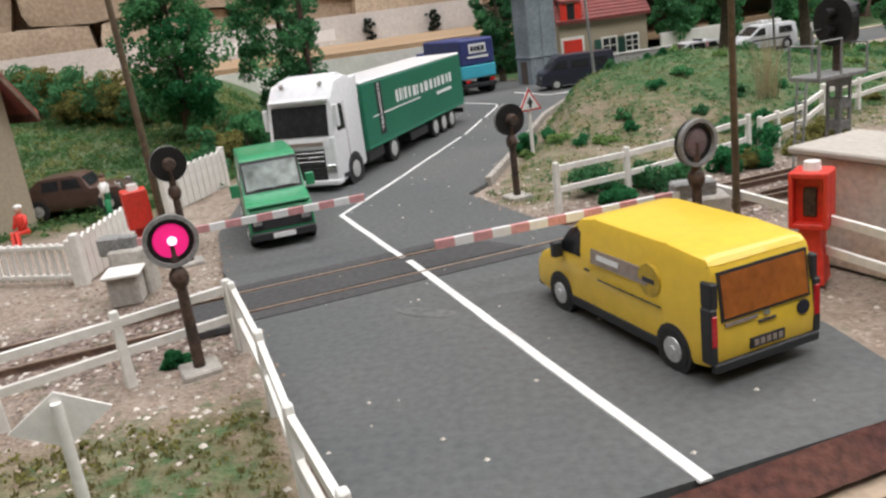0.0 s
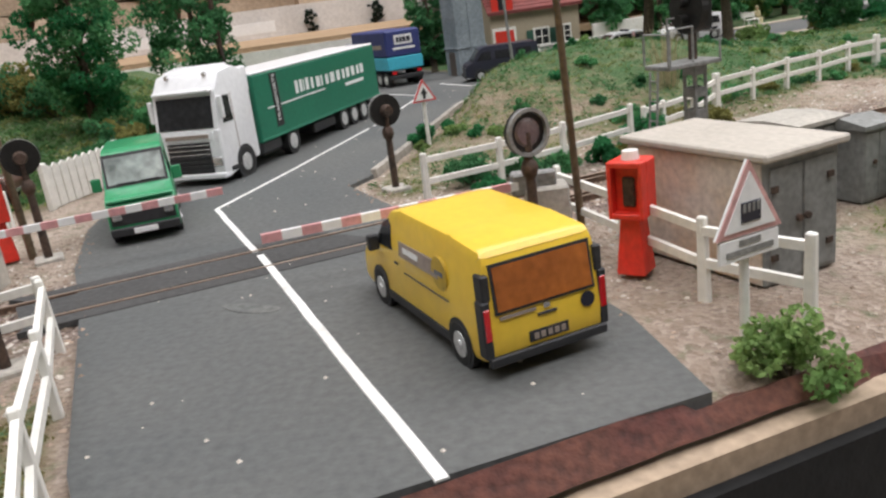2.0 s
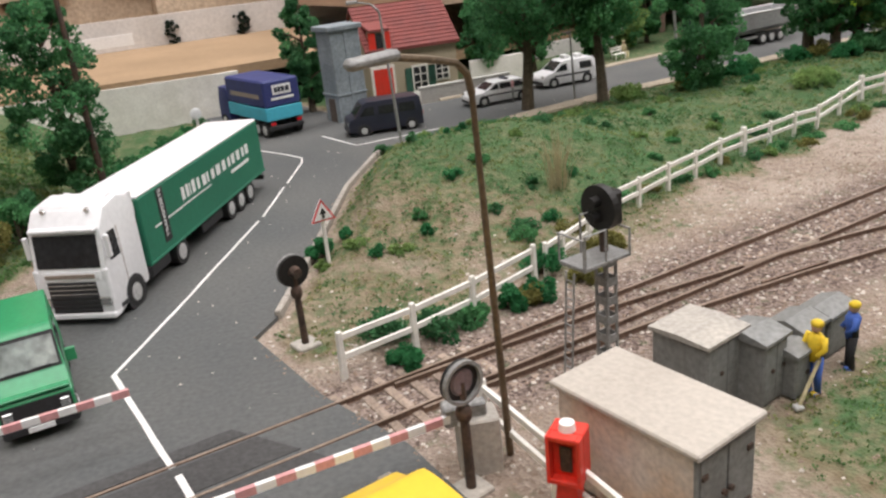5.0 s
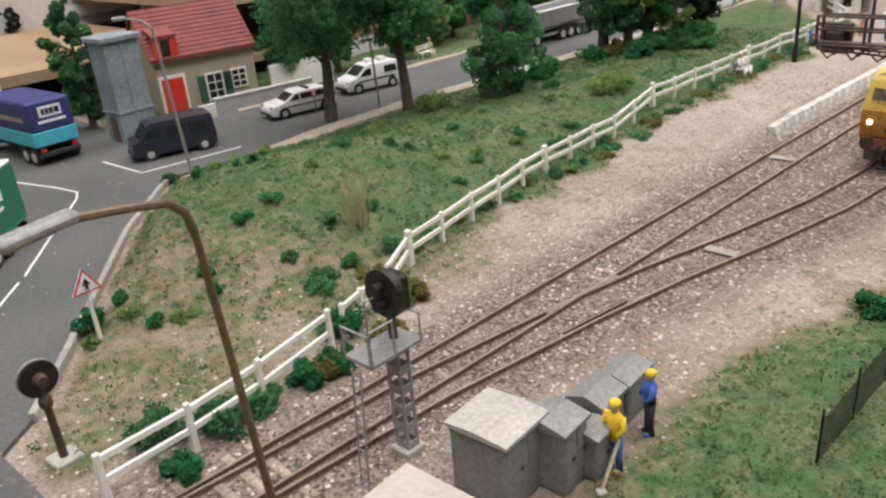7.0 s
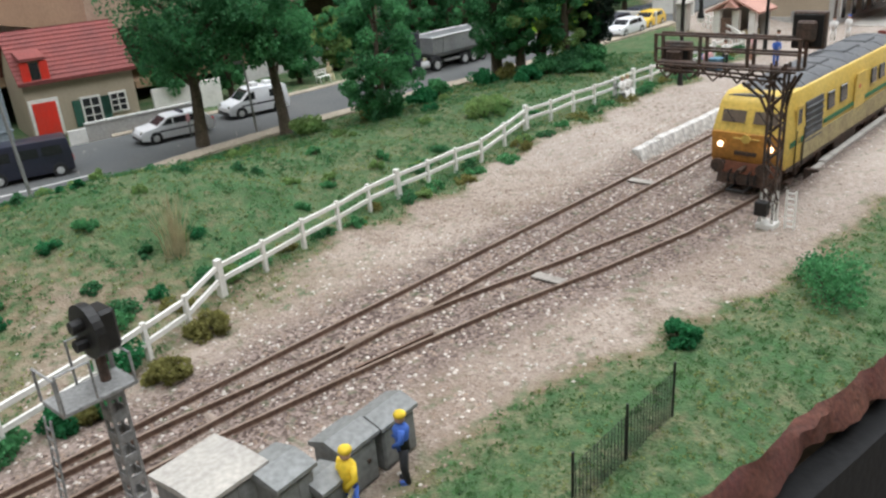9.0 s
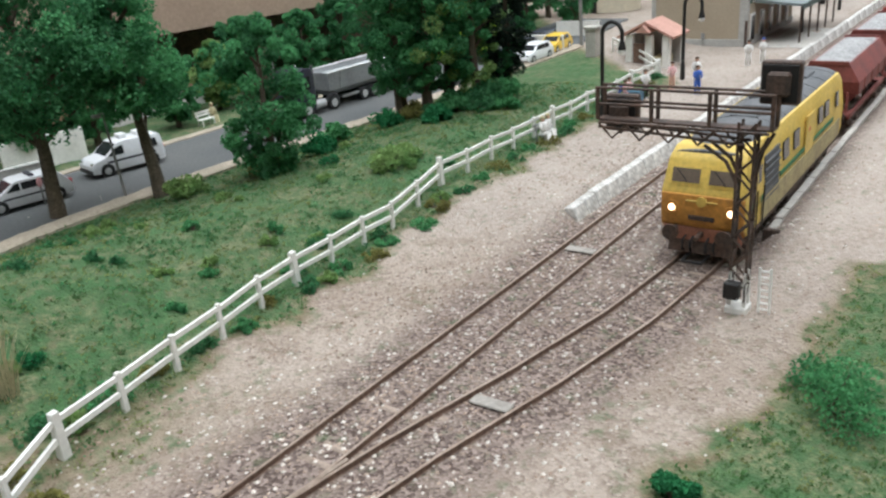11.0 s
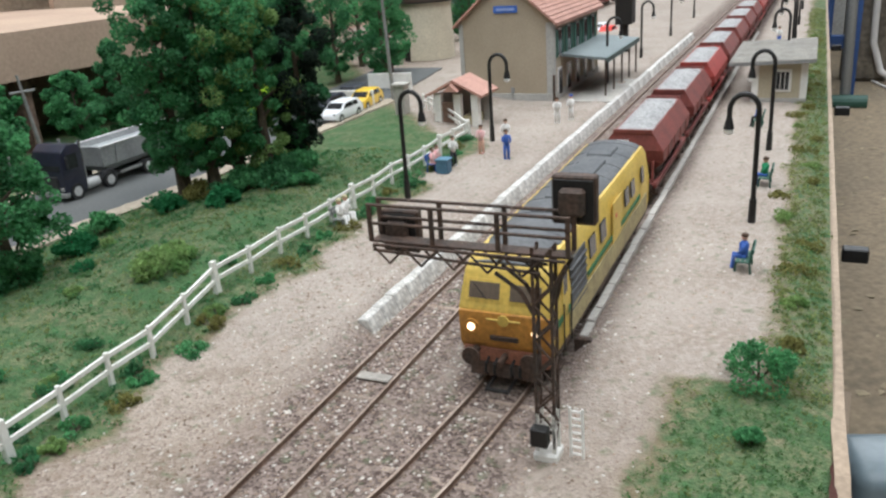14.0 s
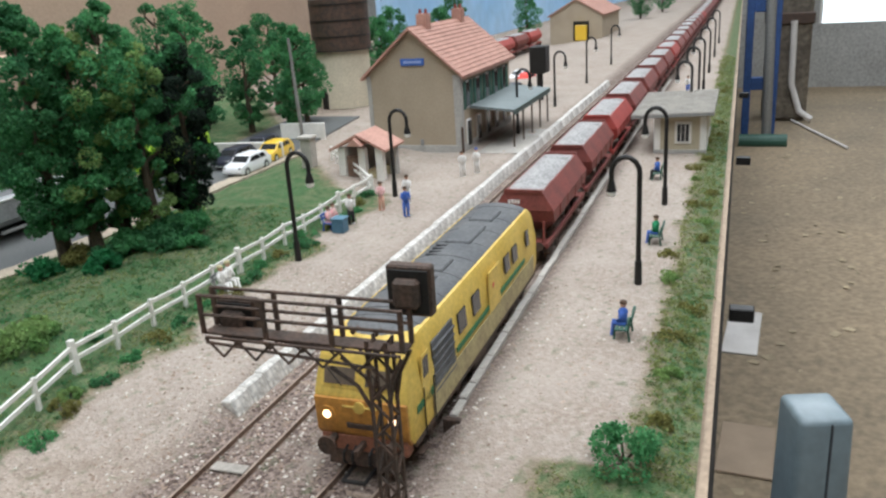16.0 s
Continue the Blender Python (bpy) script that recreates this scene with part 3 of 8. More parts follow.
# pale stone edges of the two platforms
for nm, lab, n0, s0, s1, out in (("platform_edge", "whitish rough stone edging of the platform", 207.0, 478, 1400, 1), ("platform_edge", "grey concrete edging of the platform", 121.0, 490, 1400, -1)):
    pe = thing(nm, 0, 0, 0, 0, lab, "platform edge", "platform edges", "structure")
    s, st = s0, None
    while s < s1:
        L = 11.5 if s < 900 else 30
        at, tu = (*T(s + L / 2, n0 + rnd.uniform(-0.25, 0.25)), -1.2 * smooth(s0 + 24, s0, s) + rnd.uniform(-0.35, 0.2)), (rnd.uniform(-1, 1), rnd.uniform(-0.6, 0.6), 22.5 + rnd.uniform(-0.7, 0.7))
        key = L
        if st is None or st[0] != key:
            if out == 1:
                bm = box(-L / 2 + 0.05, -2.2, -3, L / 2 - 0.05, 2.0, 5.6, 0.4)
                for v in bm.verts:
                    if v.co.y < -1.5:
                        v.co.y += -3.6 * (5.6 - v.co.z) / 8.6
            else:
                bm = box(-L / 2 + 0.15, -1.6, -3, L / 2 - 0.15, 1.6, 5.3, 0.3)
            st = (key, part("edge_stone", bm, plat_stone if out == 1 else concrete, pe, at=at, turn=tu))
        else:
            again(st[1], at, tu, pe)
        s += L
x, y = T(486.5, 119)
tagged(part("ramp_end", box(-2, -2.4, -3, 0.5, 4, 5.0, 0.3), dark_steel, at=(x, y, 0), turn=(0, 0, 22.5)), "dark end plate of the platform edge", "end plate")
x, y = T(900, 212)
tagged(part("boarding_slab", box(-45, -6, 4.2, 70, 34, 5.4, 0.3), concrete, at=(x + 60, y + 25, 0), turn=(0, 0, 22.5)), "smooth grey paving in front of the station", "paving", kind="structure")

# front fascia of the layout with its plywood rim; an added black sheet paints the dark void below
def fascia(a, b, z0, z1, material, name, label, ripple):
    pts = []
    bm = bmesh.new()
    prev = None
    for s in axis(-420, 5200, 900, 2.5, 40):
        e = front(s)
        deep = z0 * (1 - 0.62 * smooth(150, 110, s))
        z = -2.5 if not (-15 < s < 95) else 0
        rough = 0.12 + 0.88 * smooth(120, 200, s) * smooth(520, 440, s)
        lump = rough * ripple * (0.7 * noise.noise(Vector((s / 26, a, 2))) + 0.5 * noise.noise(Vector((s / 5.5, a, 7))))
        chip = 1.3 * rough * noise.noise(Vector((s / 5, a, 11)))
        ring = [bm.verts.new((*T(s, e - a + lump), z1 if z1 < -2.6 else z + 0.0)), bm.verts.new((*T(s, e - 1.2 + chip), deep * 0.4 + 0.6 * chip)), bm.verts.new((*T(s, e - 0.8 - (b - 0.8) * smooth(450, 380, s) + 1.6 * lump), deep - chip)), bm.verts.new((*T(s, e + 30), deep))]
        if prev:
            bm.faces.new((prev[0], prev[1], ring[1], ring[0]))
            bm.faces.new((prev[1], prev[2], ring[2], ring[1]))
            bm.faces.new((prev[2], prev[3], ring[3], ring[2]))
        prev = ring
    return tagged(part(name, bm, material, smooth=True), label, name.replace("_", " "), kind="structure")


fascia(-0.3, 4, -11, -2.5, fascia_brown, "front_bank", "red-brown rough plaster bank at the front rim", 2.6)
rim = tagged(part("rim_board", sweep([(*T(s, front(s) - 5 + 3.6 * smooth(400, 470, s)), -7.5 + 4.4 * smooth(400, 470, s) - 20 * smooth(165, 205, s) * smooth(430, 400, s)) for s in axis(-420, 5200, 700, 20, 100)], [(-2, -2.2), (2, -2.2), (2, 2), (-2, 2)]), wood_edge), "pale plywood rim board along the layout front", "rim board", kind="structure")
tagged(part("front_skirt", sweep([(*T(s, front(s) - 6 + 9 * smooth(400, 470, s)), -17 + 7.2 * smooth(175, 150, s)) for s in axis(-420, 5200, 700, 20, 100)], [(-3, 0), (6, 0), (6, -640), (-3, -640)]), void_black), "added black sheet for the dark void below the layout", "skirt", kind="structure")


# ---- fences ----
def fence(name, label, places, tall=13.0, thick=(), rails=(0.45, 0.86), group="white fences", post_w=2.2):
    """A post-and-rail fence through the given plan places; thick lists the stouter posts."""
    f = thing(name, 0, 0, 0, 0, label, "fence", group)
    lev = [max(ground_z(x, y), -1.6) for x, y in places]
    data = {}
    for i, (x, y) in enumerate(places):
        j = min(i + 1, len(places) - 1)
        (ax, ay), (bx, by) = places[max(j - 1, 0)], places[j]
        tu = (rnd.uniform(-1.5, 1.5), rnd.uniform(-1.5, 1.5), math.degrees(math.atan2(by - ay, bx - ax)))
        w = post_w * 0.75 if i in thick else post_w / 2
        h = tall + (1.2 if i in thick else 0)
        if w not in data:
            bm = box(-w, -w * 0.85, -2.5, w, w * 0.85, h, 0.28)
            for v in bm.verts:
                if v.co.z > h - 1:
                    v.co.x *= 0.8
                    v.co.y *= 0.8
            data[w] = part("post", bm, white_fence, f, at=(x, y, lev[i]), turn=tu)
        else:
            again(data[w], (x, y, lev[i]), tu)
    for i in range(len(places) - 1):
        for k in rails:
            (ax, ay), (bx, by) = places[i], places[i + 1]
            za, zb = lev[i] + tall * k + rnd.uniform(-0.3, 0.3), lev[i + 1] + tall * k + rnd.uniform(-0.3, 0.3)
            part("fence_rail", sweep([(ax, ay, za), (bx, by, zb)], [(-0.55, -0.85), (0.55, -0.85), (0.55, 0.85), (-0.55, 0.85)]), white_fence, f)
    return f


def spaced(path, step):
    out = []
    for (ax, ay), (bx, by) in zip(path, path[1:]):
        k = max(1, round(math.hypot(bx - ax, by - ay) / step))
        out += [(ax + (bx - ax) * j / k, ay + (by - ay) * j / k) for j in range(k)]
    return out + [path[-1]]


fence("fence", "short white post-and-rail fence beside dark bushes", [T(109, 207), T(135, 209), T(160, 213), T(192, 221)], 16.0)
long_run = [T(200, 224), T(211, 228), T(230, 235), T(251, 247)] + [T(251 + 23 * i, 247 + (271 - 247) * i / 5) for i in range(1, 6)]
long_run += [T(366 + 23.5 * i, 271 + 12 * min(1, i / 5)) for i in range(1, 6)] + [T(484 + 24 * i, 283) for i in range(1, 13)] + [T(778, 283)]
fence("fence", "long white concrete post-and-rail fence along the railway", long_run, 13.5, (3, 8, 13, 18, 23))
fence("fence", "white post-and-rail fence turning towards the ticket kiosk", spaced([T(778, 283), T(835, 332), T(878, 367)], 22), 12.5, (0,))
fence("fence", "white post-and-rail fence at the crossing's near corner", [(-135, 98), (-113, 110), (-93, 123), (-74, 137), (-55.5, 151)], 16.2)
fence("fence", "white post-and-rail fence along the road's edge", [(-53.5, 148.5), (-40, 119), (-28, 90), (-17, 68)], 16.2)
fence("fence", "white post-and-rail fence by the red telephone pillar", [(56, 193), (66, 163), (75, 136), (88, 121.5)], 16.2)


def picket(name, a, b, tall, label, solid=False):
    (ax, ay), (bx, by) = a, b
    L = math.hypot(bx - ax, by - ay)
    f = thing(name, ax, ay, 0, math.degrees(math.atan2(by - ay, bx - ax)), label, "fence", "white garden fences")
    z = -1.2
    if solid:
        k = max(2, round(L / 4.4))
        d = None
        for i in range(k):
            at = (L * (i + 0.5) / k, 0, z)
            if d is None:
                d = part("fence_board", slab([(-1.95, 0), (1.95, 0), (1.95, tall - 1.2), (0, tall), (-1.95, tall - 1.2)], "y", -0.45, 0.45), white_fence, f, at=at)
            else:
                again(d, at)
    else:
        k = max(2, round(L / 3.1))
        d = None
        for i in range(k):
            at = (L * (i + 0.5) / k, 0, z)
            if d is None:
                d = part("picket", box(-0.75, -0.4, 0.8, 0.75, 0.4, tall, 0.15), white_fence, f, at=at)
            else:
                again(d, at)
        for zz in (1.6, tall - 2.0):
            part("fence_rail", box(0, -0.75, z + zz, L, 0.75, z + zz + 1.5, 0.2), white_fence, f)
    for x in (0, L):
        part("post", box(x - 1.4, -1.2, z - 1, x + 1.4, 1.2, z + tall + 1, 0.3), white_fence, f)
    return f


picket("picket_fence", (-215, 238), (-123, 214), 12.8, "white slatted garden fence beside the railway")
picket("picket_fence", (-121, 213.5), (-124, 262), 14.5, "white boarded garden fence leading away from the railway", True)
picket("picket_fence", (-128, 300), (-118, 345), 17, "white boarded fence panels behind the crossing", True)


# ---- wheels and vehicle bodies ----
def tapered(bm, zw, zt, top):
    for v in bm.verts:
        if v.co.z > zw:
            v.co.y *= 1 - (1 - top) * min(1, (v.co.z - zw) / (zt - zw))
    return bm


def wheel(parent, x, y, r, w, hub=None):
    """A tyre with a rim on its outer face, across the y axis; the outer face looks to the sign of y."""
    sgn = 1 if y > 0 else -1
    t = part("wheel", cyl((0, -w / 2, 0), (0, w / 2, 0), r, n=20), tyre_black, parent, at=(x, y, r), smooth=True)
    bm = cyl((0, sgn * (w / 2 - 0.3), 0), (0, sgn * (w / 2 + 0.12), 0), r * 0.66, r * 0.6, n=16)
    part("rim", bm, hub or rim_silver, t)
    bm = cyl((0, sgn * (w / 2 + 0.05), 0), (0, sgn * (w / 2 + 0.4), 0), r * 0.22, n=10)
    part("hub_cap", bm, hub or rim_silver, t)
    return t


def across(p, q, y0, y1, out, thick=0.25):
    """A thin pane across the vehicle from profile point p to q, pushed out by out."""
    (ax, az), (bx, bz) = p, q
    L = math.hypot(bx - ax, bz - az)
    nx, nz = (bz - az) / L, -(bx - ax) / L
    if nx * out < 0 and abs(nx) > 0.05:
        nx, nz = -nx, -nz
    s = 1
    a = [(ax + nx * d, az + nz * d) for d in (-thick, abs(out))]
    b = [(bx + nx * d, bz + nz * d) for d in (-thick, abs(out))]
    return slab([a[0], a[1], b[1], b[0]], "y", y0, y1)


def vehicle(name, at, turn, label, category, profile, W, paintm, zw, top, wheels, r, glass, panes=(), ends=(), bits=(), group="", bevel=0.7, hub=None, base=0.0, arch=True):
    """A road vehicle. profile: side outline (x from rear to front, z); panes: side window outlines; ends: panes across (p, q, half width, material, name);
    bits: small blocks (name, material, x0, y0, z0, x1, y1, z1)."""
    v = thing(name, at[0], at[1], base, turn, label, category, group)
    zt = max(z for _, z in profile)
    bm = slab(profile, "y", -W / 2, W / 2, bevel=bevel)
    part("body", tapered(bm, zw, zt, top), paintm, v, smooth=True)
    for x in wheels:
        for sd in (1, -1):
            wheel(v, x, sd * (W / 2 - 1.1), r, 2.6, hub)
            if arch:
                part("wheel_arch", cyl((x, sd * (W / 2 - 1.4), r + 0.1), (x, sd * (W / 2 + 0.05), r + 0.1), r * 1.22, n=18), trim_black, v)
    for poly in panes:
        for sd in (1, -1):
            bm = slab(poly, "y", sd * W / 2 - sd * 0.3, sd * W / 2 + sd * 0.1)
            part("side_window", tapered(bm, zw, zt, top), glass, v)
    for p, q, hw, m, nm in ends:
        mid = (p[0] + q[0]) / 2
        bm = across(p, q, -hw, hw, 0.14 if mid > 20 else -0.14)
        part(nm, bm, m, v)
    for nm, m, x0, y0, z0, x1, y1, z1 in bits:
        part(nm, box(x0, y0, z0, x1, y1, z1, min(0.25, abs(x1 - x0) / 3, abs(z1 - z0) / 3)), m, v)
        if nm in ("tail_light", "headlight", "mirror", "sill", "pillar"):
            part(nm, box(x0, -y1, z0, x1, -y0, z1, min(0.25, abs(x1 - x0) / 3, abs(z1 - z0) / 3)), m, v)
    return v


# the yellow delivery van
grey_strip = paint("grey lettering strip", (0.30, 0.24, 0.20), 0.5, vary=0.1, size=5, fine=0.8)
vp = [(0, 3.2), (-0.2, 8), (0.1, 12), (0.9, 19.6), (2.2, 21.0), (12, 21.7), (33, 21.8), (38, 20.9), (46.8, 13.6), (52.6, 11.2), (55, 8.4), (55.3, 3.4), (50, 2.6), (4, 2.6)]
yv = vehicle("delivery_van", (44.0, 114.6), 115.5, "yellow delivery van with amber rear window waiting on the asphalt", "van", vp, 22.5, van_yellow, 11, 0.88, (9.2, 45.2), 3.7, glass_dark,
             panes=[[(39.2, 13.4), (46.0, 13.2), (41.0, 18.2), (38.6, 19.2), (37.2, 18.2), (37.2, 13.4)]],
             ends=[((-0.12, 10.9), (0.8, 18.9), 9.1, trim_black, "window_seal"), ((-0.22, 11.4), (0.64, 18.4), 8.6, amber_pane, "rear_window"), ((38.8, 20.0), (46.2, 13.9), 9.0, glass_dark, "windscreen"), ((-0.2, 4.9), (-0.2, 6.7), 3.6, trim_black, "number_plate"),
                   ((-0.15, 9.9), (-0.05, 10.7), 0.6, chrome, "badge")],
             bits=[("rear_bumper", trim_black, -0.6, -10.9, 2.5, 0.6, 10.9, 4.2), ("front_bumper", trim_black, 54.2, -10.4, 2.6, 56.0, 10.4, 5.6),
                   ("tail_light", trim_black, -0.3, 9.9, 4.0, 2.2, 11.42, 13.5), ("pillar", trim_black, -0.1, 9.5, 13.3, 2.6, 10.95, 17.6), ("mirror", trim_black, 43.0, 11.2, 12.2, 44.6, 13.4, 15.4), ("sill", trim_black, 12.6, 10.6, 2.5, 41.4, 11.45, 4.6),
                   ("headlight", chrome, 52.2, 7.0, 7.4, 55.0, 10.6, 10.0), ("door_handle", trim_black, 33.5, 11.2, 11.2, 35.3, 11.6, 11.8), ("door_rail", trim_black, 12, 11.2, 10.2, 31, 11.5, 10.5)], bevel=1.5)
for sd in (1, -1):
    part("tail_lens", box(-0.45, sd * 10.6 - 0.6, 7.0, 1.2, sd * 10.6 + 0.6, 12.4, 0.2), red_lens, yv, "red tail lamp")
    bm = slab([(16, 13.1), (33.5, 13.1), (33.5, 15.9), (16, 15.9)], "y", sd * 11.0, sd * 11.36)
    part("stripe", tapered(bm, 11, 21.8, 0.88), grey_strip, yv, "grey stripe on the flank")
    bm = slab([(24.5, 14.1), (31.5, 14.1), (31.5, 15.1), (24.5, 15.1)], "y", sd * 11.0, sd * 11.42)
    part("lettering", tapered(bm, 11, 21.8, 0.88), white_paint, yv)
    bm = bmesh.new()
    cyl((15.5, sd * 10.4, 14.2), (15.5, sd * 10.98, 14.2), 3.0, n=20, bm=bm)
    part("emblem", bm, paint("dull gold", (0.50, 0.33, 0.03), 0.5), yv)
    part("emblem_wing", box(13.8, sd * 10.7 - 0.35, 13.6, 17.4, sd * 10.7 + 0.35, 14.8, 0.2), navy, yv)
part("rear_emblem", cyl((-0.1, -7.6, 9.2), (-0.35, -7.6, 9.2), 1.3, n=16), navy, yv)
part("rear_lettering", box(-0.34, 2.0, 10.0, -0.1, 8.4, 10.5), grey_strip, yv)
part("tailgate_handle", box(-0.4, -1.8, 8.9, -0.1, 1.8, 9.4, 0.1), trim_black, yv)
for k in range(5):
    part("plate_mark", box(-0.5, -3 + k * 1.25, 5.3, -0.2, -2.2 + k * 1.25, 6.3), grey_strip, yv)

# green van behind the barrier
gp = [(0, 3), (-0.2, 10), (0.4, 24.5), (1.6, 25.6), (33, 26.6), (36.5, 25.4), (41.6, 15.6), (48.6, 13.4), (50.6, 11.6), (51.2, 3.4), (47, 2.6), (3, 2.6)]
# windscreen glass: the whitish reflection is painted into its colour in blotches
reflection_glass = paint("glass with painted reflection", (0.20, 0.235, 0.225), 0.12, vary=0.25, size=9, fine=2.0, second=(0.40, 0.43, 0.41), mix=0.55, coat=0.5)
gv = vehicle("van", (-79.5, 274.5), -70.5, "bright green old delivery van waiting behind the barrier", "van", gp, 20.0, van_green, 13, 0.88, (8.5, 42.5), 3.6, glass_dark,
             panes=[[(35.0, 16.0), (40.6, 15.8), (36.2, 22.5), (33.0, 23.0)], [(20, 16.5), (31.5, 16.2), (31.0, 23.0), (20, 23)]],
             ends=[((36.7, 25.2), (41.5, 15.8), 9.0, trim_black, "windscreen_seal"), ((37.3, 24.3), (41.2, 16.6), 8.3, reflection_glass, "windscreen"), ((50.7, 11.4), (51.0, 6.0), 9.2, trim_black, "grille")],
             bits=[("front_bumper", trim_black, 50.6, -9.8, 3.0, 52.6, 9.8, 5.4), ("rear_bumper", trim_black, -0.9, -9.8, 3, 0.4, 9.8, 5), ("headlight", chrome, 50.9, 6.0, 7.6, 51.9, 8.6, 10.4), ("number_plate", white_paint, 52.5, -3.4, 3.3, 52.8, 3.4, 4.9), ("bonnet_edge", van_green, 47.0, -9.4, 12.8, 50.6, 9.4, 13.6),
                   ("mirror", van_green, 38.0, 10.4, 15, 39.4, 13.2, 19.0), ("wiper", trim_black, 41.0, -6.0, 16.4, 41.6, -0.5, 16.9), ("wiper", trim_black, 41.0, 1.0, 16.4, 41.6, 6.5, 16.9)])

# navy van by the tower
np_ = [(0, 3), (0, 12), (0.8, 21), (2, 22), (37, 22.2), (40, 21), (46, 13), (50, 11.5), (51, 9), (51, 3.2), (47, 2.6), (3, 2.6)]
vehicle("van", (91, 563), 186, "dark navy delivery van parked by the grey tower", "van", np_, 21, navy, 11, 0.88, (8.5, 41), 3.6, glass_dark,
        panes=[[(5, 13.2), (16, 13.2), (16, 18.6), (5.6, 18.6)], [(18, 13.2), (30, 13.2), (30, 18.6), (18, 18.6)], [(33, 13.2), (43.4, 13.2), (38.6, 18.6), (33, 18.6)]],
        ends=[((40.4, 20.4), (45.6, 13.6), 8.4, glass_dark, "windscreen"), ((0.1, 13.2), (0.6, 18.6), 8, glass_dark, "rear_window")],
        bits=[("front_bumper", trim_black, 50, -10, 3, 51.8, 10, 5.2), ("tail_light", red_lens, -0.3, 8.4, 8, 0.4, 9.8, 12), ("headlight", chrome, 49.9, 6.6, 7.8, 51.3, 9.4, 9.8)], hub=rim_silver)

# white estate car and white service van
cp = [(0, 3), (-0.3, 8), (1.5, 10.6), (5.5, 15.4), (8, 16.2), (28, 16.3), (31, 15.6), (38.5, 10.8), (48, 9.4), (50, 7), (50.2, 3), (46, 2.3), (3, 2.3)]
wc = vehicle("estate_car", (180, 612), 193, "white estate car with a dark roof light bar on the road", "car", cp, 20, truck_white, 9.5, 0.80, (9, 40.5), 3.5, glass_dark,
             panes=[[(7, 11), (17, 11), (17, 14.9), (9.4, 14.9)], [(18, 11), (27, 11), (27, 14.9), (18, 14.9)], [(28, 11), (35.5, 11), (30.5, 14.6), (28, 14.9)]],
             ends=[((31.4, 15.2), (38, 11.1), 7.6, glass_dark, "windscreen"), ((2, 11.2), (5.3, 15.0), 7.2, glass_dark, "rear_window")],
             bits=[("light_bar", navy, 18, -5.5, 16.1, 20.5, 5.5, 17.6), ("front_bumper", trim_black, 49.4, -9, 2.8, 50.8, 9, 4.6), ("tail_light", red_lens, -0.4, 7.6, 8, 1.2, 9.4, 10.5), ("headlight", chrome, 47.4, 6.2, 7.2, 49.8, 9.2, 9)])
for sd in (1, -1):
    part("side_stripe", box(10, sd * 9.95 - 0.1, 7, 38, sd * 9.95 + 0.1, 8, 0), navy, wc)
sp = [(0, 3), (-0.2, 9), (0.6, 18), (2, 19.4), (27, 19.8), (30, 19.0), (38.5, 12.2), (45.5, 10.4), (48, 7.8), (48.2, 3), (44, 2.5), (3, 2.5)]
sv = vehicle("service_van", (242, 648), 193, "white service van with a lamp box on its roof", "van", sp, 21, truck_white, 10.5, 0.84, (9, 39), 3.6, glass_dark,
             panes=[[(4, 12), (15, 12), (15, 17), (4.6, 17)], [(29, 12), (36.8, 12), (31.4, 16.4), (27.5, 17.2), (26.5, 17.2), (26.5, 12)]],
             ends=[((30.4, 18.6), (38, 12.6), 8.2, glass_dark, "windscreen"), ((-0.1, 11.6), (0.5, 17.4), 7.8, glass_dark, "rear_window")],
             bits=[("roof_box", white_paint, 20, -3.5, 19.7, 25, 3.5, 22.6), ("roof_box", white_paint, 9, -3.5, 19.6, 14, 3.5, 22.4), ("front_bumper", trim_black, 47.2, -9.5, 2.8, 48.8, 9.5, 5.4), ("tail_light", red_lens, -0.4, 8.2, 8, 0.5, 9.6, 12), ("headlight", chrome, 45, 6.5, 7.6, 47.6, 9.6, 9.6)])
for sd in (1, -1):
    part("side_stripe", box(6, sd * 10.4 - 0.12, 8, 38, sd * 10.4 + 0.12, 9.2, 0), navy, sv)

# parked cars and the bus behind the station
for s, n, tu, col, lab in ((905, 470, 200, navy, "dark parked saloon car behind the station"), (935, 448, 205, van_yellow, "yellow parked car behind the station"), (880, 440, 200, truck_white, "white parked car near the station fence"), (960, 478, 205, navy, "dark parked car beside a yellow one")):
    x, y = T(s, n)
    vehicle("parked_car", (x, y), tu + 3, lab, "car", cp, 19, col, 9.5, 0.80, (9, 40.5), 3.4, glass_dark, panes=[[(8, 11), (17, 11), (17, 14.9), (9.8, 14.9)], [(18, 11), (34.5, 11), (30, 14.7), (18, 14.9)]],
            ends=[((31.4, 15.2), (38, 11.1), 7.4, glass_dark, "windscreen"), ((2, 11.2), (5.3, 15.0), 7, glass_dark, "rear_window")], group="parked cars",
            bits=[("front_bumper", chrome, 49.4, -9, 2.8, 50.8, 9, 4.4), ("headlight", chrome, 47.4, 6.2, 7, 49.8, 9, 8.8)])
lime = paint("lime bus paint", (0.30, 0.52, 0.03), 0.45, vary=0.06, size=12, fine=1.0, coat=0.2)
x, y = T(900, 520)
vehicle("minibus", (x, y), 200, "lime green minibus standing behind the trees", "bus", [(0, 4), (0, 26), (2, 29), (70, 29), (78, 26), (81, 14), (82, 4), (76, 3), (4, 3)], 25, lime, 14, 0.92, (14, 64), 4.6, glass_dark,
        panes=[[(6, 15), (24, 15), (24, 24), (6, 24)], [(27, 15), (45, 15), (45, 24), (27, 24)], [(48, 15), (68, 15), (66, 24), (48, 24)]],
        ends=[((77.6, 25.4), (80.8, 14.6), 10, glass_dark, "windscreen")])


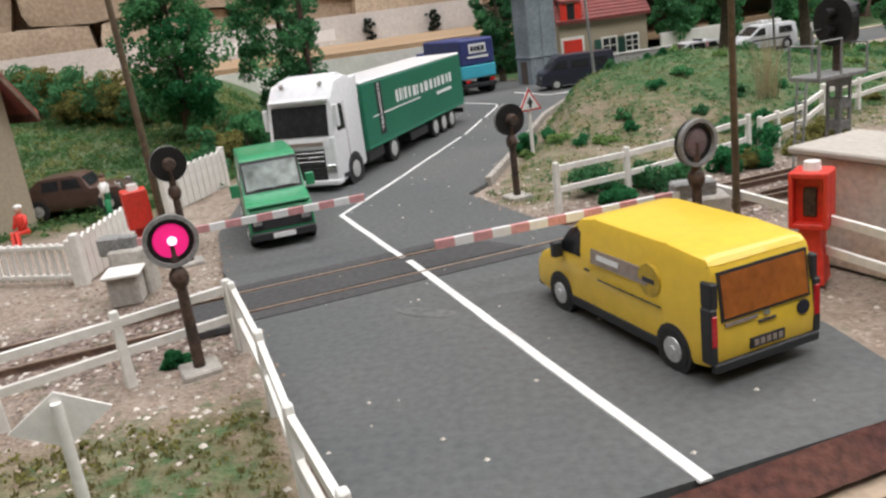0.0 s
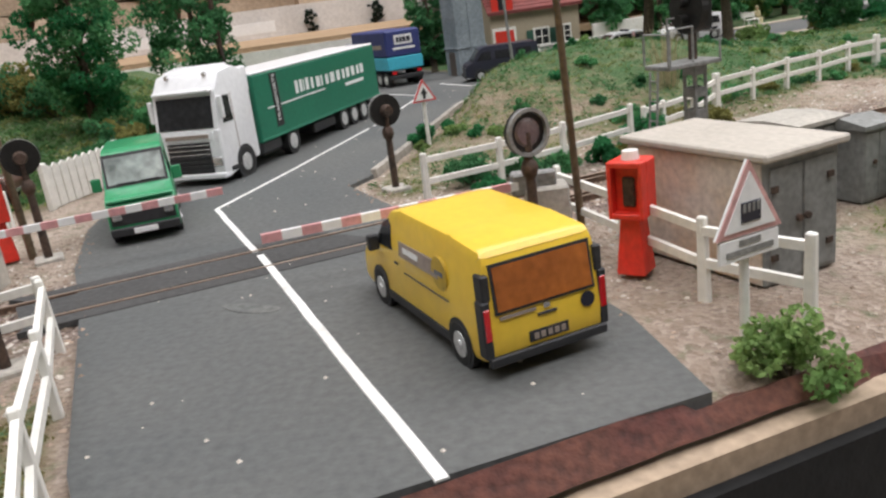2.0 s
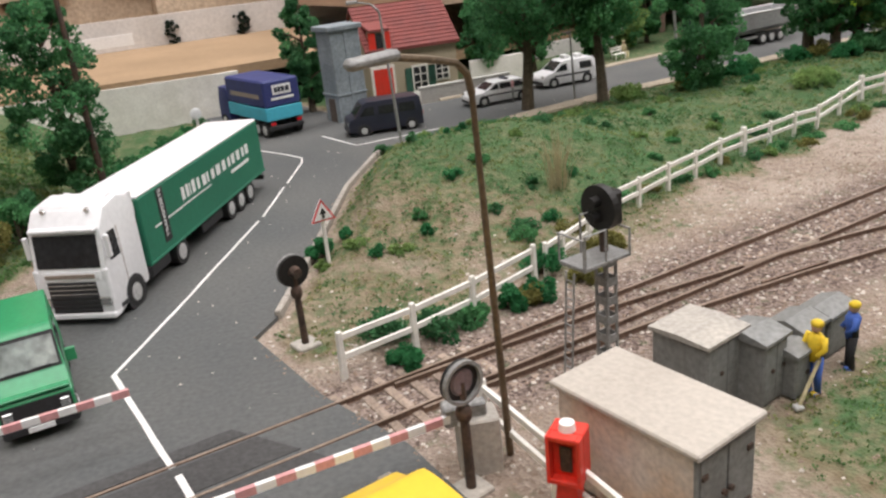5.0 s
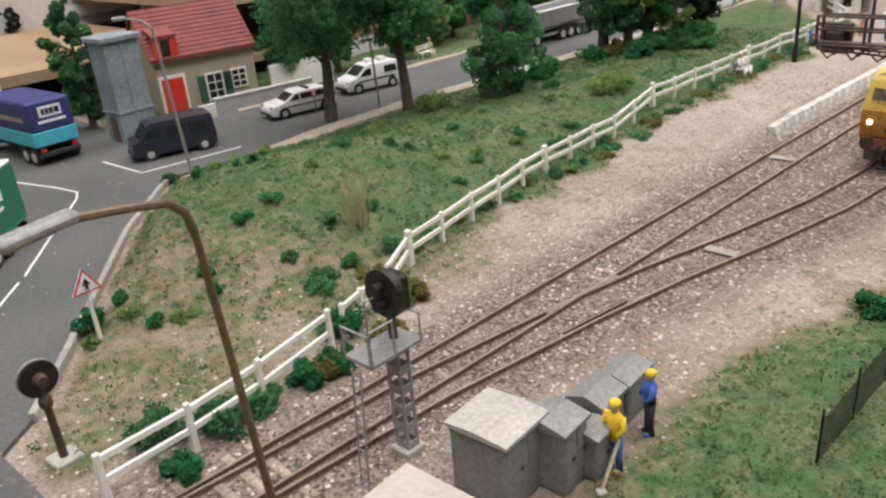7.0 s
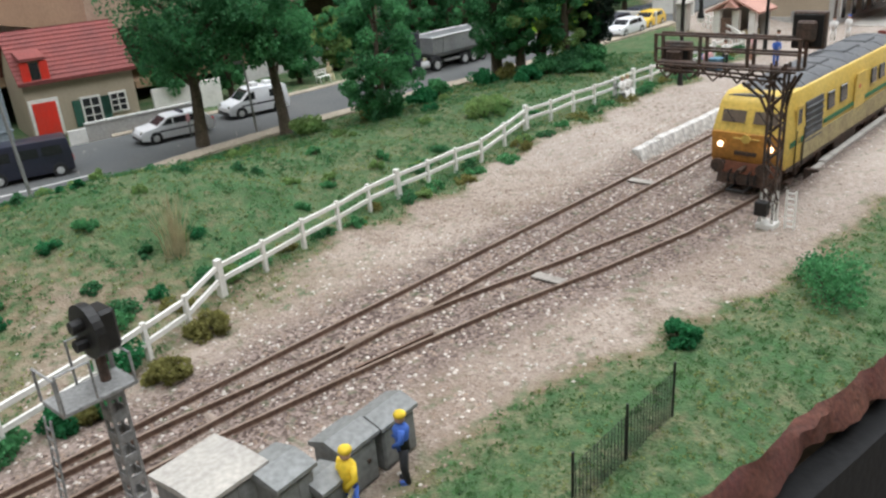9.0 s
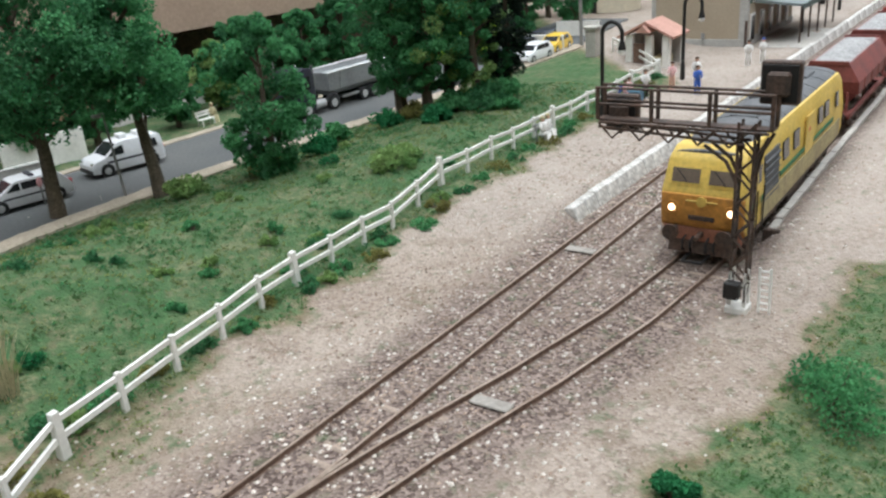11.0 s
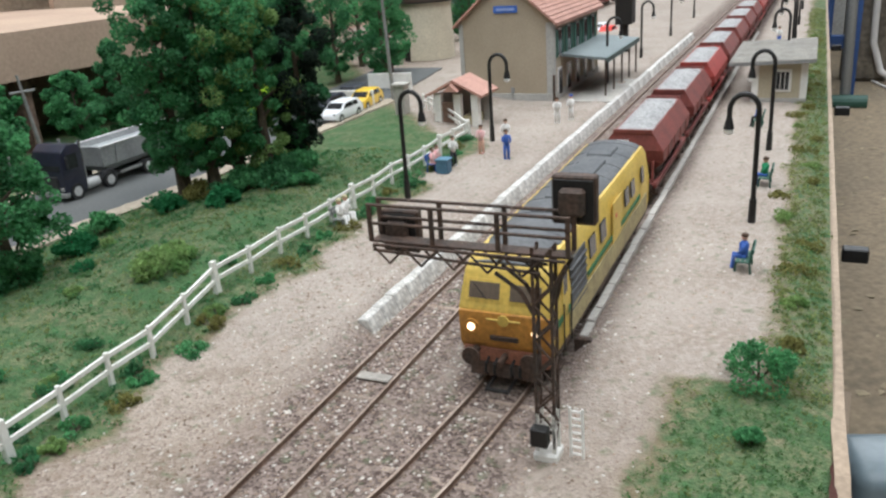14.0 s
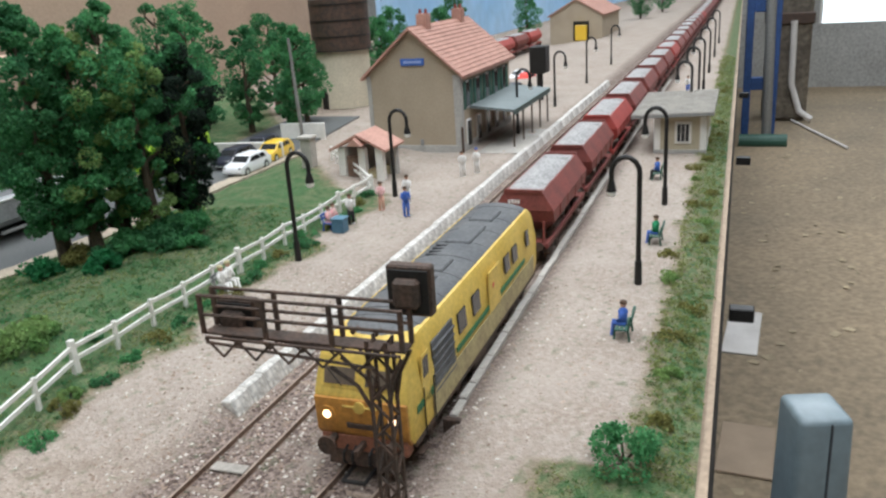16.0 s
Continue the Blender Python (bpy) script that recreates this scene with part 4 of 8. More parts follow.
# ---- lorries ----
def lorry_chassis(v, x0, x1, w=11):
    part("chassis", box(x0, -w / 2, 5.2, x1, w / 2, 8.0, 0.3), trim_black, v)


# articulated lorry: the x axis runs from the trailer's rear to the cab's nose
ar = thing("articulated_lorry", -19.9, 470.7, 0, 253.3, "white cab lorry with a long green box trailer on the road", "lorry")
tr_body = part("trailer_box", box(12, -14.4, 10.4, 146, 14.4, 37.4, 0.6), trailer_green, ar, "green tarpaulin box with white lettering bars")
part("trailer_roof", box(12.3, -14.2, 37.3, 145.7, 14.2, 38.5, 0.5), truck_white, tr_body, "white roof")
part("rear_door", box(11.65, -13.6, 11, 12.1, 13.6, 37, 0.2), truck_white, tr_body)
part("floor_rail", box(11.8, -14.7, 9.9, 146.2, 14.7, 11, 0.2), trailer_green, tr_body)
for sd in (1, -1):
    yy = sd * 14.4
    for x0, x1, z0, z1, m in ((96, 111, 25, 30.5, white_paint), (91.5, 94, 25, 30, white_paint), (30, 90, 24.8, 29.6, white_paint), (80, 112, 22.6, 23.2, white_paint), (112, 137, 22.4, 23.1, white_paint), (32, 56, 20.8, 22.4, white_paint)):
        if x1 - x0 > 10 and z1 - z0 > 4:
            cuts = [x0 + (x1 - x0) * f for f in ((0, 0.3, 0.44, 0.72, 1) if x1 - x0 < 20 else (0, 0.1, 0.2, 0.31, 0.41, 0.51, 0.62, 0.74, 0.85, 0.9, 1))]
            for i, (a, b) in enumerate(zip(cuts, cuts[1:])):
                part("letter_bar", box(a + 0.5, yy - 0.12, z0, a + 0.5 + (b - a) * (0.66, 0.5, 0.6)[i % 3], yy + 0.12, z1 - (0, 0.3, 0)[i % 3]), m, tr_body)
        else:
            part("letter_bar", box(x0, yy - 0.12, z0, x1, yy + 0.12, z1), m, tr_body)
    part("dark_panel", box(125.5, yy - 0.14, 14, 131.5, yy + 0.14, 36.5, 0), trim_black, tr_body)
    sd = 1 if yy > 0 else -1
    part("name_strip", box(126.4, yy - 0.12, 15.5, 130.8, yy + 0.12, 36.4), trim_black, tr_body, "black strip with white lettering")
    words = bpy.data.curves.new("lettering", "FONT")
    words.body, words.size, words.extrude, words.align_x, words.align_y = "TRANSPORTS", 3.3 * MM, 0.05 * MM, "CENTER", "CENTER"
    words.materials.append(white_paint)
    tx = new("lettering", words)
    tx.parent = tr_body
    tx.matrix_basis = Matrix(((0, sd, 0, 128.6 * MM), (0, 0, sd, (yy + sd * 0.22) * MM), (1, 0, 0, 26 * MM), (0, 0, 0, 1)))
lorry_chassis(ar, 14, 148)
part("side_skirt", box(72, -13.4, 4.4, 96, 13.4, 8.6, 0.4), trim_black, ar)
for x in (37, 50, 63):
    for sd in (1, -1):
        wheel(ar, x, sd * 12.2, 5.4, 4.2)
part("rear_bumper", box(11.4, -13, 5, 13.2, 13, 7.6, 0.3), trim_black, ar)
for sd in (1, -1):
    part("tail_light", box(11, sd * 10 - 2, 5.4, 11.5, sd * 10 + 2, 7.2), red_lens, ar)
cabp = [(149, 5.5), (148.5, 34), (150, 41.0), (158, 43.4), (168, 42.0), (173.2, 35.5), (175.5, 21.5), (176.5, 16), (176.6, 3.4), (173, 2.6), (160, 5)]
cab = part("cab", slab(cabp, "y", -14.2, 14.2, bevel=1.3), truck_white, ar, "white high-roofed cab", smooth=True)
part("windscreen", across((173.6, 33.8), (175.4, 22.0), -12.2, 12.2, 0.25), glass_dark, cab)
part("sun_visor", box(172.4, -12.8, 35.0, 175.4, 12.8, 36.6, 0.5), truck_white, cab)
part("roof_deflector", slab([(150, 40), (158, 44.6), (166.5, 43.4), (170, 39.5)], "y", -11.6, 11.6, bevel=0.9), truck_white, cab, smooth=True)
for sd in (1, -1):
    part("marker_lamp", cyl((168.6, sd * 8.5, 41.6), (169.8, sd * 8.5, 41.4), 0.9, n=10), chrome, cab)
    part("door_seam", box(163.4, sd * 14.2 - 0.08, 9, 163.8, sd * 14.2 + 0.08, 33.5), grey_strip, cab)
    part("corner_vane", box(174.2, sd * 13.4 - 1.0, 8.5, 176.4, sd * 13.4 + 1.0, 21.5, 0.5), truck_white, cab)
part("name_board", across((175.9, 20.6), (176.3, 17.6), -11.5, 11.5, 0.2), truck_white, cab)
part("letter_bar", box(176.0, -9.6, 18.4, 176.7, 9.6, 19.8), grey_strip, cab)
for i in range(7):
    zz = 5.2 + i * 1.75
    thick = 0.35 if i > 3 else 1.2
    part("grille_bar", box(176.0, -9.4, zz, 177.1, 9.4, zz + thick, 0.1), chrome if i > 3 else trim_black, cab)
part("grille", box(175.8, -9.6, 4.6, 176.75, 9.6, 17.0, 0.2), trim_black, cab)
part("bumper", box(172, -14.4, 2.6, 177.4, 14.4, 5.0, 0.6), truck_white, cab)
for sd in (1, -1):
    part("side_window", slab([(164.5, 23), (171.5, 23), (170.6, 33), (165, 33)], "y", sd * 13.9, sd * 14.32), glass_dark, cab)
    part("headlight", box(175.2, sd * 11.6 - 2.2, 7.4, 177.0, sd * 11.6 + 2.2, 11.0, 0.4), chrome, cab)
    part("mirror", box(172.5, sd * 15.6 - 1, 25, 174, sd * 15.6 + 1, 33.5, 0.4), truck_white, cab)
    part("step", box(166, sd * 13.4 - 1, 4.2, 172, sd * 13.4 + 1, 6.2, 0.3), trim_black, cab)
    part("wheel_arch", cyl((160.5, sd * 12.4, 5.6), (160.5, sd * 14.3, 5.6), 7.0, n=22), trim_black, cab)
    wheel(ar, 160.5, sd * 12.4, 5.6, 4.0)
    wheel(ar, 119.5, sd * 12.2, 5.6, 4.2)
    part("fuel_tank", box(129, sd * 11 - 3, 4.4, 147, sd * 11 + 3, 10.4, 1.2), trim_black, ar)
    part("roof_spoiler", box(147, sd * 12 - 1.6, 32, 151, sd * 12 + 1.6, 42, 0.6), truck_white, cab)

# blue tarpaulin lorry seen from behind
bl = thing("tarpaulin_lorry", 0, 584, 0, 119, "blue tarpaulin lorry with light blue sideboards seen from behind", "lorry")
part("sideboard", box(0, -14, 12, 62, 14, 21, 0.5), tarp_cyan, bl, "light blue sideboards")
part("tarpaulin", box(0.2, -13.9, 21, 61.8, 13.9, 39.5, 1.2), tarp_blue, bl, "navy tarpaulin hood")
part("panel", box(-0.25, -7, 29.5, 0.15, 7, 36.0), white_paint, bl, "white rear panel with dark bars")
for y0, y1 in ((-5.6, -2.8), (-2.0, 0.4), (1.0, 3.0), (3.6, 5.6)):
    part("panel_bar", box(-0.5, y0, 31, -0.2, y1, 34.4), navy, bl)
part("letter_bar", box(-0.3, -8.6, 26.0, 0.1, 8.6, 27.6), white_paint, bl)
for sd in (1, -1):
    part("letter_bar", box(8, sd * 13.9 - 0.2, 27, 54, sd * 13.9 + 0.2, 30.0), grey_strip, bl)
    for x in (8, 19, 74):
        wheel(bl, x, sd * 11.6, 5.2, 4.0)
    part("tail_light", box(-0.6, sd * 10 - 1.8, 9, 0.2, sd * 10 + 1.8, 11), red_lens, bl)
lorry_chassis(bl, 0, 78)
bcab = part("cab", slab([(65, 6), (64.5, 28), (66, 31), (78, 31), (82, 20), (83, 6)], "y", -13, 13, bevel=1.0), tarp_blue, bl, smooth=True)
part("rear_bumper", box(-0.8, -13, 5.5, 0.8, 13, 8.2, 0.3), trim_black, bl)

# grey tipper lorry on the upper road
tp = thing("tipper_lorry", *T(710, 503), 0, 202.5, "grey tub tipper trailer behind a black tractor on the upper road", "lorry")
grey_body = paint("grey tipper body", (0.36, 0.37, 0.37), 0.5, 0.2, vary=0.1, size=9, fine=0.8, second=(0.28, 0.285, 0.285))
bm = bmesh.new()
tub = [[bm.verts.new(c) for c in ((x0, -w_, z_), (x1, -w_, z_), (x1, w_, z_), (x0, w_, z_))] for z_, x0, x1, w_ in ((11, 6, 84, 9.0), (15, 2, 87, 12.4), (29, -1, 89, 14.6), (29, 1.2, 87, 13.2), (25, 2, 86.4, 12.9))]
for lo, hi in zip(tub, tub[1:]):
    for i in range(4):
        bm.faces.new((lo[i], lo[(i + 1) % 4], hi[(i + 1) % 4], hi[i]))
bm.faces.new(tub[0][::-1])
bm.faces.new(tub[-1])
tb = part("tipper_tub", bm, grey_body, tp, "grey riveted tub")
for sd in (1, -1):
    part("top_rail", box(-1.5, sd * 14.3 - 0.7, 28.4, 89.5, sd * 14.3 + 0.7, 29.8, 0.3), rim_silver, tb)
    for x in (12, 74):
        part("tub_rib", slab([(sd * 12.2, 15), (sd * 13.2, 15), (sd * 15.2, 28.6), (sd * 14.2, 28.6)], "x", x, x + 1.2), grey_body, tb)
    for x in (23, 35, 47):
        wheel(tp, x, sd * 11.6, 5.2, 4.2)
    wheel(tp, 84, sd * 11.6, 5.4, 4.4)
    wheel(tp, 113, sd * 12.0, 5.4, 3.8)
    part("mudguard", tube([(78, sd * 11.6, 7.5), (80, sd * 11.6, 11.0), (84, sd * 11.6, 12.2), (88, sd * 11.6, 11.0), (90, sd * 11.6, 7.5)], 1.6, 6), trim_black, tp)
    part("fuel_tank", cyl((93, sd * 10.5, 7.2), (104, sd * 10.5, 7.2), 3.4, n=14), rim_silver, tp)
    part("side_rail", box(48, sd * 11 - 0.5, 6.2, 72, sd * 11 + 0.5, 8.2, 0.2), post_grey, tp)
    part("exhaust_stack", cyl((100.5, sd * 9, 8), (100.5, sd * 9, 37), 1.1, n=10), chrome, tp)
    part("mirror", box(117.5, sd * 15 - 0.8, 22, 118.6, sd * 15 + 0.8, 30, 0.3), trim_black, tp)
lorry_chassis(tp, 4, 116, 9)
tcab = part("cab", slab([(103, 6), (103, 30), (105, 36), (114, 37), (119.5, 33), (121.5, 19), (122, 4), (106, 4)], "y", -13.2, 13.2, bevel=1.0), navy, tp, "black tractor cab", smooth=True)
part("windscreen", across((119.0, 32), (121.3, 20.4), -11, 11, 0.2), glass_dark, tcab)
part("grille", box(121.4, -8, 8, 122.6, 8, 17, 0.3), trim_black, tcab)
part("bumper", box(119, -13.4, 3, 122.9, 13.4, 6.4, 0.5), post_grey, tcab)
for sd in (1, -1):
    part("side_window", slab([(108, 21), (118, 21), (116.5, 30.5), (108, 30.5)], "y", sd * 13.0, sd * 13.35), glass_dark, tcab)
    part("headlight", box(121.2, sd * 10.6 - 1.8, 7.4, 122.5, sd * 10.6 + 1.8, 10, 0.3), chrome, tcab)

# brown vintage saloon by the left house
vint = paint("brown vintage paint", (0.07, 0.035, 0.025), 0.4, vary=0.12, size=6, fine=0.8, coat=0.3)
vehicle("vintage_car", (-196, 318), 6, "brown vintage saloon car parked on gravel", "car", [(0, 4), (1, 9), (6, 13.5), (10, 16.5), (24, 17), (27.5, 16), (30.5, 11), (42, 10), (44, 8), (44, 4), (40, 3), (3, 3)], 18, vint, 10, 0.8, (8, 37), 3.7, glass_dark,
        panes=[[(11, 11.4), (18, 11.4), (18, 15.4), (11.5, 15.4)], [(19.5, 11.4), (27.5, 11.4), (26, 15.4), (19.5, 15.4)]], ends=[((27.8, 15.6), (30.3, 11.5), 6.4, glass_dark, "windscreen")],
        bits=[("front_bumper", chrome, 44, -8, 4, 45, 8, 5.2), ("headlight", chrome, 41, 5.4, 9, 43.4, 8, 11.4)])


# ---- train ----
def bogie(parent, x, wheels, z=0.2):
    for k, dx in enumerate(wheels):
        for sd in (1, -1):
            part("train_wheel", cyl((x + dx, sd * 8.9, z + 5.4), (x + dx, sd * 7.0, z + 5.4), 5.2, n=16), dark_steel, parent)
    L = max(wheels) - min(wheels)
    for sd in (1, -1):
        part("bogie_frame", box(x + min(wheels) - 5, sd * 12.2 - 1.4, z + 5.0, x + max(wheels) + 5, sd * 12.2 + 1.4, z + 8.2, 0.5), dark_steel, parent)
        for dx in wheels:
            part("axle_box", box(x + dx - 2, sd * 13.4 - 1, z + 3.4, x + dx + 2, sd * 13.4 + 1, z + 7.2, 0.4), dark_steel, parent)
            part("spring", cyl((x + dx + 4, sd * 13.0, z + 3.6), (x + dx + 4, sd * 13.0, z + 9), 1.1, n=8), dark_steel, parent)


lx, ly = T(453, 138.2)
loco = thing("diesel_locomotive", lx, ly, 0.2, 22.5, "weathered yellow diesel locomotive with lit headlamps on the track", "locomotive")
# x runs from the nose towards the train
LW = 16.4
side = [(5.0, 10.5), (2.2, 14), (1.6, 26.5), (6.0, 40.0), (10, 43.5), (164, 43.5), (168, 40), (170.5, 27), (170, 14), (166, 10.5)]
bm = slab(side, "y", -LW, LW, bevel=1.6)
for v in bm.verts:
    if v.co.z > 34:
        v.co.y *= 1 - 0.16 * min(1, (v.co.z - 34) / 9.5)
lb = part("body", bm, loco_yellow, loco, "yellow body grimed along the sill", smooth=True)
bm = slab([(3.4, 11.2), (1.25, 14.6), (0.75, 26.4), (5.2, 26.9), (6, 11)], "y", -LW + 0.5, LW - 0.5, bevel=0.5)
part("nose", bm, loco_front, lb, "orange grimy nose", smooth=True)
arch = [(13.6 * math.cos(t_), 42.0 + 4.2 * math.sin(t_)) for t_ in (math.pi * k / 10 for k in range(11))]
part("roof", slab(arch, "x", 24, 163), loco_roof, loco, "sooty grey arched roof", smooth=True)
bm = slab(arch, "x", 7.5, 25)
for v in bm.verts:
    if v.co.x < 10:
        v.co.z = 41.2 + (v.co.z - 42) * 0.25
        v.co.y *= 0.94
part("cab_roof", bm, loco_roof, loco, smooth=True)
for x0, x1 in ((48, 62), (66, 80), (100, 124), (132, 148)):
    part("roof_hatch", box(x0, -5.5, 45.4, x1, 5.5, 46.8, 0.5), loco_roof, loco)
for x0 in (84, 88, 92, 96):
    part("roof_louvre", box(x0, 3.0, 45.2, x0 + 1.6, 8.0, 46.3, 0.2), trim_black, loco)
for i in range(8):
    rib = [(13.7 * math.cos(t_), 42.1 + 4.3 * math.sin(t_)) for t_ in (math.pi * k / 10 for k in range(11))]
    part("roof_rib", slab(rib, "x", 30 + i * 18, 30.7 + i * 18), loco_roof, loco)
for y0, y1 in ((-13.4, -0.9), (0.9, 13.4)):
    part("window_surround", across((2.6, 29.6), (4.95, 36.8), y0, y1, -0.25), loco_yellow, loco)
    part("windscreen", across((2.92, 30.6), (4.62, 35.8), y0 + 0.9, y1 - 0.9, -0.5), paint("dusty cab glass", (0.15, 0.115, 0.085), 0.3, vary=0.1, size=6, fine=0.9), loco, "dusty brownish windscreen")
    part("wiper", cyl((1.6, (y0 + y1) / 2 + 3, 36.6), (1.2, (y0 + y1) / 2 - 1.5, 31), 0.22, n=6), black_iron, loco)
for sd in (1, -1):
    part("headlamp", cyl((1.3, sd * 11.3, 21.0), (-0.1, sd * 11.3, 21.0), 1.35, n=18), lamp_warm, loco, "lit warm headlamp")
    part("lamp_ring", cyl((1.3, sd * 11.3, 21.0), (0.1, sd * 11.3, 21.0), 2.7, n=18), loco_front, loco)
    b = part("buffer", cyl((2.5, sd * 10.2, 12.2), (-3.5, sd * 10.2, 12.2), 1.3, n=12), dark_steel, loco)
    part("buffer_head", cyl((-3.4, sd * 10.2, 12.2), (-4.4, sd * 10.2, 12.2), 3.2, n=18), dark_steel, b)
    for x0, x1, z0, z1, m, nm in ((25, 46, 17.5, 37, loco_roof, "side_grille"), (51, 60, 28, 36, glass_dark, "side_window"), (68, 77, 28, 36, glass_dark, "side_window"), (113, 121, 28.5, 36, glass_dark, "side_window"), (126, 134, 28.5, 36, glass_dark, "side_window"),
                                  (150, 155, 28.5, 36, glass_dark, "side_window")):
        bm = box(x0, sd * LW - 0.3, z0, x1, sd * LW + 0.3, z1, 0.2)
        for v in bm.verts:
            if v.co.z > 34:
                v.co.y *= 1 - 0.16 * min(1, (v.co.z - 34) / 9.5)
        part(nm, bm, m, loco)
    for i in range(6):
        part("grille_slat", box(24.6, sd * LW - 0.4, 18.8 + i * 3, 45.4, sd * LW + 0.45, 19.5 + i * 3), loco_roof, loco)
    part("green_stripe", box(8, sd * LW - 0.2, 20.0, 23, sd * LW + 0.25, 22.6), loco_green, loco, "green stripe")
    part("green_stripe", box(48, sd * LW - 0.2, 22.4, 146, sd * LW + 0.25, 24.4), loco_green, loco, "green stripe")
    part("mid_panel", box(88, sd * LW - 0.3, 18, 104, sd * LW + 0.2, 38, 0.2), loco_yellow, loco)
    part("badge", cyl((94, sd * (LW - 0.2), 31), (94, sd * (LW + 0.4), 31), 1.2, n=12), signal_red, loco, "small red badge")
    part("cab_door", box(13.5, sd * LW - 0.2, 12.5, 20.5, sd * LW + 0.2, 37.5, 0.2), loco_yellow, loco)
    part("door_window", box(14.6, sd * LW - 0.2, 29, 19.4, sd * LW + 0.35, 36), glass_dark, loco)
    for x in (12.6, 21.4):
        part("handrail", cyl((x, sd * (LW + 0.9), 10), (x, sd * (LW + 0.9), 27), 0.28, n=6), black_iron, loco)
    part("lower_panel", box(22, sd * LW - 0.3, 11.4, 162, sd * LW + 0.12, 20.5), loco_grime, loco, "cream-grey grimed lower side")
    part("sill", box(6, sd * 15.6 - 0.8, 9.2, 165, sd * 15.6 + 0.8, 11.2, 0.2), dark_steel, loco)
    part("fuel_tank", box(70, sd * 9 - 6, 3.6, 102, sd * 9 + 6, 10.6, 0.8), dark_steel, loco)
    part("step", box(11, sd * 14.4 - 1.6, 2.8, 18, sd * 14.4 + 1.6, 3.6), dark_steel, loco)
part("badge", cyl((0.9, 0, 24.2), (0.2, 0, 24.2), 2.0, n=20), loco_yellow, loco)
part("badge_wing", box(0.3, -6, 23.8, 0.8, 6, 24.6, 0.2), loco_yellow, loco)
part("number_plate", box(0.35, -5, 16.6, 1.1, 5, 18.4, 0.2), dark_steel, loco)
part("buffer_beam", box(1.6, -15, 7.6, 6, 15, 13.2, 0.4), paint("grimy pink buffer beam", (0.30, 0.12, 0.07), 0.7, vary=0.15, size=5, fine=0.7), loco)
part("coupling_hook", box(-4.6, -0.9, 9.8, 2, 0.9, 12, 0.4), dark_steel, loco)
bm = box(-7.5, -4.2, 2.2, 2.5, -3.2, 3.4, 0.2)
box(-7.5, 3.2, 2.2, 2.5, 4.2, 3.4, 0.2, bm)
box(-8.4, -4.2, 2.2, -7.2, 4.2, 3.4, 0.2, bm)
part("coupler_loop", bm, black_iron, loco)
part("snow_plough", slab([(0.5, 3), (3.2, 2.2), (3.2, 7.6), (1.8, 7.6)], "y", -12.5, 12.5), dark_steel, loco)
for yy in (-6, -3, 3, 6):
    part("brake_hose", tube([(2, yy, 9.5), (-1.5, yy, 8.5), (-2, yy, 6), (-0.5, yy, 4.2)], 0.5, 6), black_iron, loco)
bogie(loco, 38, (-14, 14))
bogie(loco, 134, (-14, 14))
part("underframe", box(8, -12, 6.5, 164, 12, 10.6, 0.4), dark_steel, loco)
for sd in (1, -1):
    part("horn", cyl((9, sd * 4, 46), (13, sd * 4, 46), 0.9, 0.5, n=10), dark_steel, loco)


